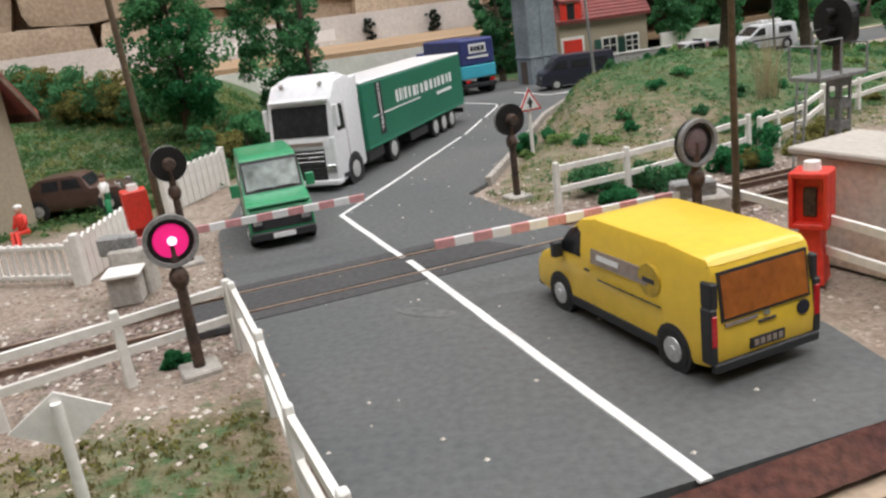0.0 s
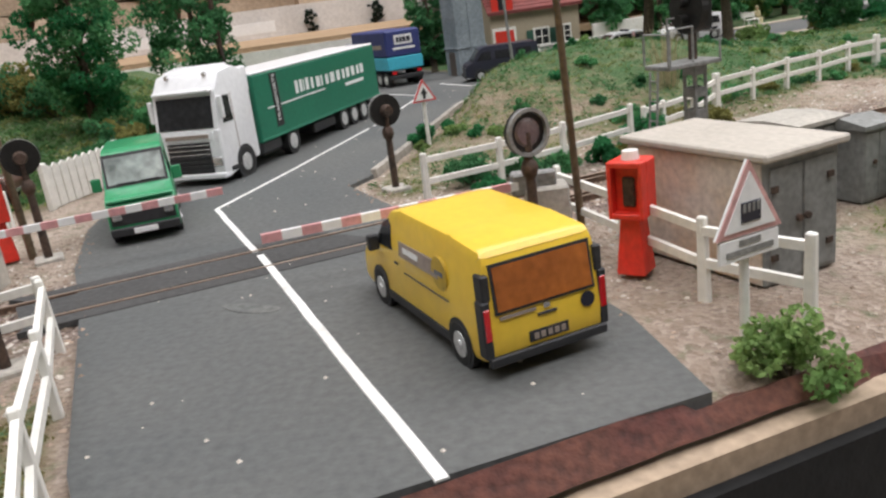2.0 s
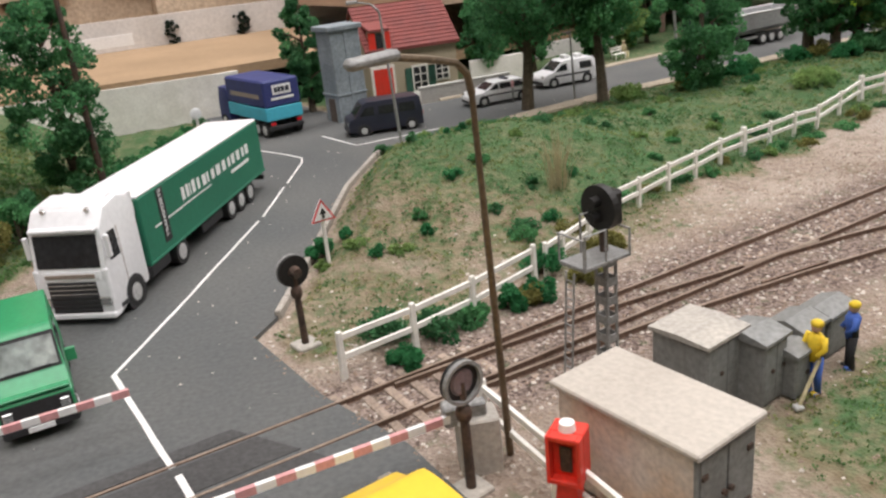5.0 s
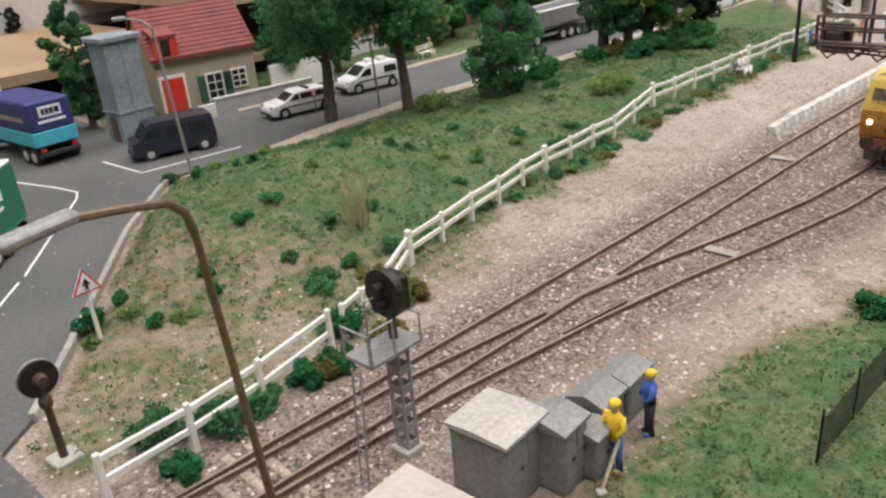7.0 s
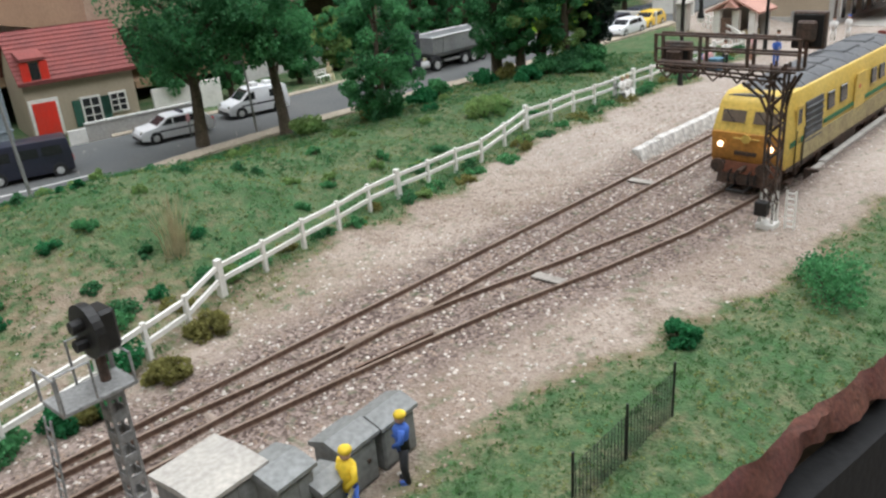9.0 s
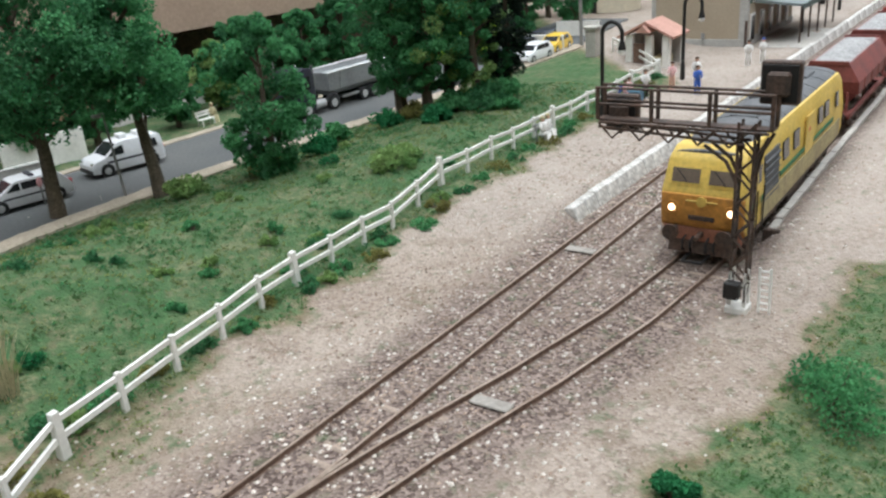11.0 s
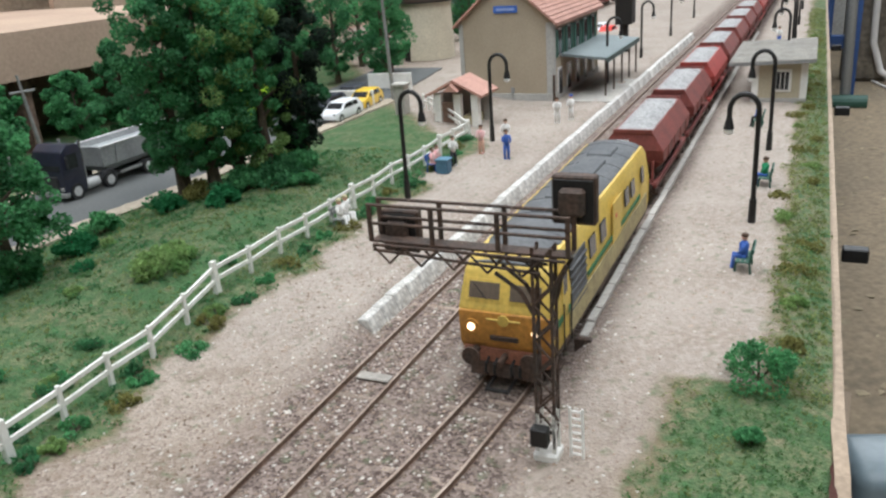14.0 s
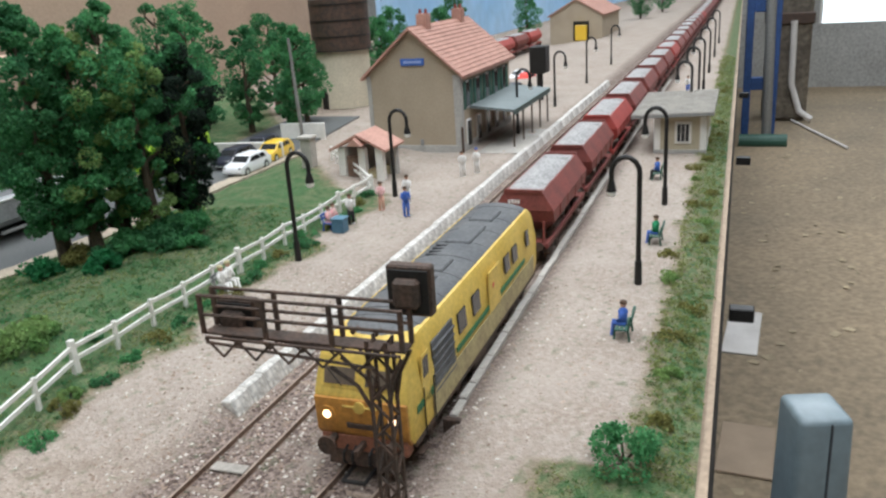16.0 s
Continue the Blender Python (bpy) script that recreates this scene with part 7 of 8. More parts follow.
for i, (x, y, w, h, m) in enumerate(((416, 578, 22, 13, leaf_dark), (430, 572, 28, 18, leaf_mid), (446, 562, 34, 22, leaf_dark), (462, 562, 32, 24, leaf_mid), (402, 552, 20, 12, leaf_emerald), (452, 545, 20, 10, leaf_mid))):
    bush(x, y, w, h, m, "leafy green undergrowth at the foot of the trees", 18, 130, 0.9, group="undergrowth")
for s, n, w, h in ((486, 316, 26, 12), (500, 320, 20, 9)):
    bush(*T(s, n), w, h, leaf_light, "yellow-green feathery shrub on the turf", 18, 150, 0.7, group="yellow-green shrubs")
# behind the upper road
for i, (s, n, h, w, m, sh) in enumerate(((430, 588, 75, 44, leaf_mid, "round"), (480, 590, 82, 40, leaf_mid, "column"), (545, 582, 62, 38, leaf_mid, "column"), (600, 600, 58, 40, leaf_light, "round"), (640, 610, 70, 44, leaf_dark, "round"),
                                         (700, 590, 72, 40, leaf_mid, "column"), (760, 600, 88, 46, leaf_dark, "round"), (830, 590, 80, 46, leaf_mid, "round"), (860, 520, 110, 50, leaf_dark, "round"), (900, 590, 130, 60, leaf_dark, "round"), (960, 570, 136, 60, leaf_mid, "round"), (1000, 640, 150, 70, leaf_dark, "round"), (1090, 650, 150, 70, leaf_mid, "round"),
                                         (1025, 482, 122, 52, leaf_mid, "column"), (1050, 560, 120, 60, leaf_dark, "round"), (1110, 520, 110, 54, leaf_mid, "round"), (1180, 600, 130, 70, leaf_dark, "round"), (1340, 600, 120, 60, leaf_dark, "round"),
                                         (1440, 560, 110, 60, leaf_mid, "round"), (1560, 600, 120, 66, leaf_dark, "round"), (1700, 560, 110, 60, leaf_mid, "round"), (1900, 600, 130, 70, leaf_dark, "round"), (2300, 540, 130, 70, leaf_mid, "round"), (2600, 420, 120, 70, leaf_mid, "round"), (2900, 330, 120, 80, leaf_dark, "round"), (3300, 300, 130, 90, leaf_mid, "round"))):
    x, y = T(s, n)
    tree(x, y, h, w, m, "green foam tree in a row beyond the road", 0.16, sh, 75, 110, 1.35, leaf_dark if m is leaf_mid else leaf_mid, "far trees")
# bushes along the railway
for (x, y, w, h, m, lab) in ((34, 255, 20, 13, leaf_dark, "dark green bush behind the white fence"), (52, 253, 22, 10, leaf_dark, "dark spreading bush behind the white fence"), (66, 258, 16, 8, leaf_mid, "low green bush by the fence"),
                             (40, 235, 13, 7, leaf_emerald, "bright emerald tuft at the fence foot"), (80, 262, 12, 9, leaf_emerald, "emerald shrub by the fence end"), (92, 268, 14, 9, leaf_emerald, "emerald shrub by the fence end"), (100, 287, 18, 15, leaf_emerald, "emerald shrub around a white post"),
                             (88, 266, 15, 7, leaf_olive, "straw-coloured scrub by the railway"), (112, 275, 16, 8, leaf_olive, "straw-coloured scrub by the railway"), (128, 300, 16, 9, leaf_olive, "olive scrub at the fence foot"), (17, 335, 13, 12, leaf_emerald, "emerald shrub behind the warning sign"),
                             (79, 107, 18, 15, leaf_light, "mid green shrub at the layout's front corner"), (58, 500, 10, 7, leaf_dark, "dark shrub at the end of the kerb"), (318, 212, 34, 17, leaf_mid, "green shrub on the front bank"), (257, 212, 12, 9, leaf_emerald, "small round emerald shrub on the front bank"),
                             (388, 226, 10, 6, leaf_mid, "small green shrub near the platform end"), (418, 238, 25, 17, leaf_mid, "bright green shrub at the layout rim"), (-118, 126, 26, 11, leaf_dark, "dark green shrub by the crossing fence"), (-68, 146, 6, 4, leaf_emerald, "small emerald tuft by the fence post"),
                             (-140, 160, 16, 6, leaf_olive, "olive scrub between fence and rails"), (-150, 190, 26, 7, leaf_olive, "olive scrub by the rails")):
    bush(x, y, w, h, m, lab, 14, 150, 0.6)
for i in range(70):
    s = rnd.uniform(120, 520)
    n = rnd.uniform(256, 400)
    x, y = T(s, n)
    if to_poly(x, y, ROAD) < 8:
        continue
    bush(x, y, rnd.uniform(6, 13), rnd.uniform(3, 6.5), (leaf_mid, leaf_light, leaf_emerald, leaf_light, leaf_dark)[i % 5], "small foam tuft on the turf mound", 8, 90, 0.5, group="turf tufts")
for i in range(30):
    s = 215 + i * 19
    x, y = T(s, 262 + min(20, (s - 215) * 0.06) + rnd.uniform(-13, 2))
    bush(x, y, rnd.uniform(9, 17), rnd.uniform(3, 6), (leaf_mid, leaf_olive, leaf_dark)[i % 3], "scrubby green growth along the white fence", 8, 80, 0.55, group="fence scrub")
for i in range(26):
    s = 500 + i * 34
    x, y = T(s, 54 + rnd.uniform(-8, 8))
    bush(x, y, rnd.uniform(8, 18), rnd.uniform(2, 4), (leaf_olive, leaf_light, leaf_olive)[i % 3], "low yellowish scrub along the platform's rim", 8, 80, 0.55, group="rim scrub")
# tall dry grass
tg = thing("dry_grass_tuft", *T(254, 282), ground_z(*T(254, 282)) - 0.5, 0, "tall pale dry grass tuft by the white fence", "grass tuft")
bm = bmesh.new()
for i in range(90):
    a, q, h = rnd.uniform(0, 6.283), rnd.random(), rnd.uniform(14, 31)
    bx, by = math.cos(a) * q * 5, math.sin(a) * q * 5
    tube([(bx, by, 0), (bx * 1.4, by * 1.4, h * 0.5), (bx * 2.6 + rnd.uniform(-2, 2), by * 2.6, h)], [0.16, 0.12, 0.03], 3, bm)
part("straw", bm, straw, tg)


def scatter(name, count, zone, build, material, label, category, seed):
    """Many small pieces over the ground, joined into one thing of kind stuff."""
    r = random.Random(seed)
    verts, faces = [], []
    made = 0
    while made < count:
        s, n = zone(r)
        x, y = T(s, n)
        d = to_poly(x, y, ROAD) if s < 1200 else 200
        got = build(r, s, n, x, y, d)
        if got is None:
            made += 0.15
            continue
        b = len(verts)
        vs, fs = got
        verts += vs
        faces += [tuple(b + i for i in f) for f in fs]
        made += 1
    me = bpy.data.meshes.new(name)
    me.from_pydata([(x * MM, y * MM, z * MM) for x, y, z in verts], [], faces)
    me.materials.append(material)
    return tagged(new(name, me), label, category, kind="stuff")


def stone_piece(lo, hi, keep):
    def f(r, s, n, x, y, d):
        if d < 0.8 or greenness(s, n, x, y, d) > keep:
            return None
        z, q = ground_z(x, y), r.uniform(lo, hi)
        if n < front(s) + 2:
            return None
        ax = [(q * r.uniform(0.7, 1.2) * u, q * r.uniform(0.7, 1.2) * v, q * r.uniform(0.4, 0.8) * w) for u, v, w in ((1, 0, 0), (0, 1, 0), (-1, 0, 0), (0, -1, 0), (0.1, 0.1, 1), (0, 0, -0.6))]
        a = r.uniform(0, 6.283)
        c, k = math.cos(a), math.sin(a)
        return [(x + u * c - v * k, y + u * k + v * c, z + w + 0.1) for u, v, w in ax], [(0, 1, 4), (1, 2, 4), (2, 3, 4), (3, 0, 4)]
    return f


def blade_piece(lo, hi, need):
    def f(r, s, n, x, y, d):
        if d < 0.8 or greenness(s, n, x, y, d) < need or n < front(s) + 1:
            return None
        z, vs, fs = ground_z(x, y), [], []
        for k in range(5):
            a, h, w = r.uniform(0, 6.283), r.uniform(lo, hi), r.uniform(0.18, 0.4)
            ox, oy = r.uniform(-0.9, 0.9), r.uniform(-0.9, 0.9)
            b = len(vs)
            vs += [(x + ox - math.cos(a) * w, y + oy - math.sin(a) * w, z - 0.1), (x + ox + math.cos(a) * w, y + oy + math.sin(a) * w, z - 0.1), (x + ox + r.uniform(-1, 1) * h * 0.5, y + oy + r.uniform(-1, 1) * h * 0.5, z + h)]
            fs.append((b, b + 1, b + 2))
        return vs, fs
    return f


def track_zone(r):
    return r.uniform(-120, 620), r.gauss(178, 40)


def wide_zone(r):
    return (r.uniform(-160, 900), r.uniform(45, 330))


def mound_zone(r):
    return r.uniform(50, 720), r.uniform(222, 445)


scatter("gravel", 7000, track_zone, stone_piece(0.35, 0.9, 0.6), pebble, "brown and pinkish ballast stones round the tracks", "gravel", 3)
scatter("gravel", 4600, track_zone, stone_piece(0.3, 0.95, 0.6), pebble_pale, "pale ballast chips among the brown stones", "gravel", 4)
scatter("gravel", 3800, wide_zone, stone_piece(0.25, 0.7, 0.7), pebble, "loose earth crumbs on the bare ground", "gravel", 5)
scatter("grass", 2400, mound_zone, blade_piece(0.3, 1.0, 0.3), leafy(paint("turf green", (0.105, 0.205, 0.072), 0.95, vary=0.2, size=30, fine=4, second=(0.085, 0.165, 0.058), spec=0.1)), "short green turf fibres on the mound", "grass", 6)
scatter("grass", 2600, mound_zone, blade_piece(0.3, 1.0, 0.22), leafy(paint("turf olive", (0.20, 0.215, 0.095), 0.95, vary=0.2, size=30, fine=4, spec=0.1)), "olive and straw turf fibres on the mound", "grass", 7)
scatter("grass", 1700, lambda r: (r.uniform(150, 640), r.uniform(40, 130)), blade_piece(0.3, 1.1, 0.4), leafy(paint("front turf", (0.115, 0.215, 0.072), 0.95, vary=0.2, size=30, fine=4, spec=0.1)), "green turf fibres on the front bank", "grass", 8)
scatter("grass", 1300, lambda r: (r.uniform(-120, 60), r.uniform(80, 150)), blade_piece(0.4, 1.2, 0.3), leafy(paint("dry turf", (0.23, 0.21, 0.09), 0.95, vary=0.2, size=30, fine=4, spec=0.1)), "dry olive turf fibres by the crossing", "grass", 9)
scatter("grass", 2500, lambda r: (r.uniform(-120, 70), r.uniform(325, 620)), blade_piece(0.8, 2.2, 0.4), leafy(paint("bank turf", (0.085, 0.20, 0.060), 0.95, vary=0.2, size=30, fine=4, spec=0.1)), "green turf fibres on the left bank", "grass", 10)


def foam(name, count, zone, need, reach, size, per, material, side, label, seed):
    """Ground foam: many low clumps of flakes where the turf grows, on one side of a patchy noise."""
    r = random.Random(seed)
    cs = []
    for _ in range(count):
        s, n = zone(r)
        x, y = T(s, n)
        d = to_poly(x, y, ROAD) if s < 1200 else 200
        if d < 1.5 or n < front(s) + 1.5:
            continue
        q = noise.noise(Vector((s / 20, n / 20, 4))) + 0.6 * noise.noise(Vector((s / 7, n / 7, 6)))
        if q * side < 0.02 - 0.25 * (side == 0) or greenness(s, n, x, y, d) < need * r.uniform(0.5, 1.3):
            continue
        cr = reach * r.uniform(0.4, 1.25)
        cs.append((x, y, ground_z(x, y) + cr * 0.12, cr))
    ob = flakes(name, cs, per, 1.0, size, material, None, seed)
    return tagged(ob, label, "grass", kind="stuff")


foam("turf", 9000, mound_zone, 0.30, 2.3, 0.42, 16, turf_green, 1, "patchy green foam turf on the mound", 41)
foam("turf", 7000, mound_zone, 0.25, 1.9, 0.40, 14, turf_yellow, -1, "olive and straw foam turf on the mound", 42)
foam("turf", 5000, mound_zone, 0.55, 2.6, 0.45, 16, leaf_dark, 1, "dark green foam turf on the mound", 43)
foam("turf", 3500, lambda r: (r.uniform(150, 640), r.uniform(40, 130)), 0.4, 1.9, 0.38, 16, turf_green, 1, "green foam turf on the front bank", 44)
foam("turf", 2600, lambda r: (r.uniform(150, 640), r.uniform(40, 130)), 0.3, 1.7, 0.38, 14, turf_yellow, -1, "yellow-green foam turf on the front bank", 45)
foam("turf", 5000, lambda r: (r.uniform(-120, 70), r.uniform(325, 620)), 0.3, 3.6, 0.75, 16, turf_green, 1, "green foam turf on the left bank", 46)
foam("turf", 3500, lambda r: (r.uniform(-120, 70), r.uniform(325, 620)), 0.3, 3.2, 0.75, 14, turf_yellow, -1, "lighter foam turf on the left bank", 47)
foam("turf", 4200, lambda r: (r.uniform(470, 1700), r.uniform(39, 68)), 0.18, 2.3, 0.5, 14, turf_yellow, -1, "yellowish foam turf along the platform's rim", 48)
foam("turf", 3000, lambda r: (r.uniform(470, 1700), r.uniform(39, 66)), 0.25, 2.3, 0.5, 14, turf_yellow, 1, "light green foam turf along the platform's rim", 49)
foam("turf", 1800, lambda r: (r.uniform(-120, 60), r.uniform(80, 150)), 0.25, 1.9, 0.4, 14, leaf_olive, 1, "dry olive foam turf by the crossing fence", 50)


def edge_piece(r, s, n, x, y, d):
    """A dirt crumb on the road's worn edge."""
    if not -4 < d < 3 or n < front(s) + 2 or y < 130 or r.random() < max(0, -d) / 4:
        return None
    q, a = r.uniform(0.2, 0.75), r.uniform(0, 6.283)
    vs = [(x + math.cos(a + k * 1.57) * q * r.uniform(0.6, 1.2), y + math.sin(a + k * 1.57) * q * r.uniform(0.6, 1.2), -0.1 if d < 0 else ground_z(x, y)) for k in range(4)]
    return vs + [(x, y, (0.1 if d < 0 else ground_z(x, y)) + q * 0.5)], [(0, 1, 4), (1, 2, 4), (2, 3, 4), (3, 0, 4)]


scatter("road_edge_dirt", 4500, lambda r: (r.uniform(0, 330), r.uniform(60, 520)), edge_piece, pebble, "brown dirt crumbs along the asphalt's edges", "dirt", 51)


def crumb_piece(r, s, n, x, y, d):
    if d > -1.5:
        return None
    q = r.uniform(0.15, 0.55)
    return [(x + q, y, 0.02), (x, y + q * 0.8, 0.02), (x - q, y, 0.02), (x, y - q, 0.02), (x, y, q * 0.8)], [(0, 1, 4), (1, 2, 4), (2, 3, 4), (3, 0, 4)]


scatter("road_grit", 220, lambda r: (r.uniform(-30, 420), r.uniform(60, 560)), crumb_piece, pebble_pale, "pale crumbs of scatter lying on the asphalt", "grit", 14)


# ---- figurines and benches ----
def figurine(x, y, turn, top, legs, hat, label, z=None, sit=False, tall=20.0, group="painted figurines"):
    """A painted toy figure in one mesh."""
    k = tall / 20.0
    bm = bmesh.new()
    spans = []

    def grab(m):
        spans.append((len(bm.faces), m))
    if sit:
        for yy in (-1.3, 1.3):
            tube([(-1, yy, 6), (4, yy, 6.3), (4.4, yy, 0.4), (5.6, yy, 0.3)], [1.1, 1.0, 0.8, 0.6], 7, bm)
        zt = 5.6
    else:
        tube([(0.2, -1.2, 0.3), (0, -1.3, 5), (0, -1.0, 10)], [0.8, 1.0, 1.3], 8, bm)
        tube([(-0.4, 1.3, 0.3), (0.3, 1.3, 5), (0, 1.0, 10)], [0.8, 1.0, 1.3], 8, bm)
        box(-0.8, -2.0, 0, 1.8, -0.4, 0.8, 0.2, bm)
        box(-0.8, 0.4, 0, 1.8, 2.0, 0.8, 0.2, bm)
        zt = 9.4
    grab(legs)
    tube([(0, 0, zt), (0.1, 0, zt + 3), (0.1, 0, zt + 6), (0, 0, zt + 7.4)], [1.7, 1.7, 2.1, 1.0], 10, bm)
    for sd in (1, -1):
        tube([(0, sd * 2.1, zt + 6.6), (0.4, sd * 2.8, zt + 3.8), (2.2, sd * 2.0, zt + 2.2)], [0.85, 0.75, 0.6], 7, bm)
    grab(top)
    ball((0.1, 0, zt + 9.0), 1.45, bm, 2, (0.95, 0.9, 1.15))
    grab(skin_tone)
    ball((0, 0, zt + 9.8), 1.6, bm, 2, (1, 1, 0.7))
    grab(hat)
    for v in bm.verts:
        v.co *= k
    bm.faces.ensure_lookup_table()
    a = 0
    for i, (b, m) in enumerate(spans):
        for f in bm.faces[a:b]:
            f.material_index = i
            f.smooth = True
        a = b
    me = mesh_of("figurine", bm, spans[0][1])
    for b, m in spans[1:]:
        me.materials.append(m)
    ob = new("figurine", me)
    ob.matrix_basis = pose(x * MM, y * MM, (ground_z(x, y) if z is None else z) * MM, 0, 0, turn)
    return tagged(ob, label, "figurine", group)


blue_cloth = paint("blue cloth paint", (0.05, 0.12, 0.42), 0.8, vary=0.08, size=3, fine=0.7)
yellow_cloth = paint("yellow cloth paint", (0.75, 0.52, 0.03), 0.8, vary=0.08, size=3, fine=0.7)
white_cloth = paint("white cloth paint", (0.72, 0.70, 0.66), 0.8, vary=0.06, size=3, fine=0.7)
pink_cloth = paint("pink cloth paint", (0.70, 0.30, 0.30), 0.8, vary=0.15, size=2, fine=0.6, second=(0.75, 0.62, 0.58))
black_cloth_p = paint("black cloth paint", (0.02, 0.02, 0.022), 0.8, vary=0.1, size=3, fine=0.7)
green_cloth = paint("green cloth paint", (0.02, 0.22, 0.09), 0.8, vary=0.1, size=3, fine=0.7)
brown_hair = paint("brown hair paint", (0.08, 0.045, 0.025), 0.8, vary=0.1, size=2, fine=0.6)
figurine(142, 185, 200, yellow_cloth, blue_cloth, yellow_cloth, "toy workman with yellow jacket and helmet holding a shovel", tall=21)
figurine(158, 193, 160, blue_cloth, black_cloth_p, yellow_cloth, "toy workman with blue jacket and yellow helmet", tall=20)
sh = thing("shovel", 139.5, 181.5, -1.4, 0, "pale wooden toy shovel leaning by the workman", "shovel")
part("shaft", cyl((-5, -2.6, 0.8), (2.6, 1.4, 11), 0.5, n=6), straw, sh)
part("blade", box(-6.6, -4.0, 0, -4.2, -1.6, 1.2, 0.3), rim_silver, sh)
for s, n, tu, a, b, h, lab in ((725, 234, 240, blue_cloth, blue_cloth, brown_hair, "toy figure in blue on the platform"), (735, 256, 200, pink_cloth, skin_tone, brown_hair, "toy figure in pink by the platform lamp"), (700, 262, 250, white_cloth, black_cloth_p, brown_hair, "toy figure with white shirt and black skirt"),
                               (755, 245, 200, white_cloth, white_cloth, brown_hair, "toy figure in white on the platform"), (838, 232, 220, white_cloth, white_cloth, brown_hair, "toy figure in pale clothes near the station"), (850, 224, 180, white_cloth, white_cloth, blue_cloth, "toy figure in pale clothes near the station"),
                               (1010, 90, 200, black_cloth_p, black_cloth_p, brown_hair, "dark toy figure on the far platform"), (1090, 88, 190, pink_cloth, blue_cloth, brown_hair, "toy figure on the far platform"), (1280, 90, 190, white_cloth, blue_cloth, brown_hair, "toy figure on the far platform")):
    x, y = T(s, n)
    figurine(x, y, tu, a, b, h, lab)
figurine(-150, 296, 200, white_cloth, green_cloth, brown_hair, "toy figure with white shirt and green apron behind the fence")
figurine(-172, 272, 250, signal_red, signal_red, white_cloth, "red-clothed seated toy figure behind the garden fence", sit=True)


def bench(s, n, turn, m, label):
    x, y = T(s, n)
    b = thing("bench", x, y, ground_z(x, y) - 0.2, turn, label, "bench", "benches")
    for yy in (-5.5, 5.5):
        part("bench_frame", tube([(3, yy, 0), (2.6, yy, 5), (-2.6, yy, 5), (-3.2, yy, 0)], 0.55, 6), m, b)
        part("bench_upright", tube([(-2.6, yy, 4.6), (-3.8, yy, 11)], 0.5, 6), m, b)
    for k in range(3):
        part("seat_slat", box(-2.4 + k * 1.8, -7, 4.9, -1.0 + k * 1.8, 7, 5.5, 0.1), m, b)
    for k in range(2):
        part("back_slat", box(-3.9 - k * 0.4, -7, 7.2 + k * 2.2, -3.4 - k * 0.4, 7, 8.8 + k * 2.2, 0.1), m, b)
    return b


for s, n, tu, a, leg, lab in ((566, 72, 112.5, blue_cloth, blue_cloth, "toy figure in blue sitting on a platform bench"), (692, 71, 112.5, green_cloth, blue_cloth, "toy figure in green sitting on a platform bench"), (838, 84, 112.5, blue_cloth, black_cloth_p, "toy figure in blue sitting on a platform bench")):
    bench(s, n, tu, shutter_green, "dark green slatted platform bench")
    x, y = T(s, n)
    figurine(x, y, tu, a, leg, brown_hair, lab, ground_z(x, y) - 0.6, True)
bench(578, 274, -67.5, post_grey, "grey bench by the white fence")
for dy in (-3.2, 3.2):
    x, y = T(578 + dy, 274)
    figurine(x, y, -67.5, white_cloth, white_cloth, straw, "pale toy figure sitting on the bench by the fence", ground_z(x, y) - 0.6, True)
bench(690, 271, -67.5, blue_cloth, "blue bench by the white fence")
for dy in (-3.4, 3.2):
    x, y = T(690 + dy, 271)
    figurine(x, y, -67.5, pink_cloth, pink_cloth, brown_hair, "toy figure in pink sitting on the bench", ground_z(x, y) - 0.6, True)
bench(556, 562, -67.5, white_fence, "white bench on the verge of the upper road")
x, y = T(566, 566)
figurine(x, y, -67.5, straw, straw, straw, "straw-coloured toy figure sitting near the white bench", ground_z(x, y) - 0.6, True)
g = thing("litter_bin", *T(684, 262), 4.6, 22.5, "blue litter bin by the white fence", "bin")
part("bin_body", box(-4, -4, 0, 4, 4, 9, 0.5), paint("dull blue", (0.07, 0.16, 0.24), 0.6), g)
part("bin_rim", box(-4.5, -4.5, 8.6, 4.5, 4.5, 9.8, 0.3), paint("dull blue rim", (0.09, 0.20, 0.28), 0.6), g)
# dark mesh net standing on the front bank
net = thing("mesh_screen", *T(235, 80), ground_z(*T(235, 80)) - 1, 23, "dark wire mesh screen standing on the front turf", "mesh screen")
for k in range(32):
    part("wire", cyl((k * 1.5, 0, 0), (k * 1.5, 0, 13.5 + k * 0.05), 0.11, n=4), black_iron, net)
for k in range(14):
    part("wire", cyl((0, 0, 1 + k * 0.95), (46.5, 0, 1 + k * 1.0), 0.11, n=4), black_iron, net)
for x in (0, 23, 46.5):
    part("stake", cyl((x, 0, -2), (x + 0.6, 0, 17), 0.35, n=6), black_iron, net)


# ---- background of the layout ----
deck = tagged(part("raised_board", prism([T(-420, 700), T(120, 682), T(213, 664), T(395, 660), T(395, 1040), T(-420, 1100)], 30, 38), card_tan), "bare tan board forming a raised field", "board", kind="structure")
tagged(part("low_wall", prism([T(-420, 697), T(120, 679), T(232, 658), T(232, 663), T(121, 684), T(-420, 702)], -4, 34), white_fence), "whitish retaining wall below the tan field", "wall", kind="structure")
tagged(part("raised_board", prism([T(395, 640), T(1000, 640), T(1000, 1040), T(395, 1040)], 62, 100), rosy_board), "tan board shelf over a dark opening", "board", kind="structure")
tagged(part("shelf_back", prism([T(395, 760), T(1000, 760), T(1000, 764), T(395, 764)], -4, 60), cavity_brown), "dark brown back of the open shelf", "board", kind="structure")
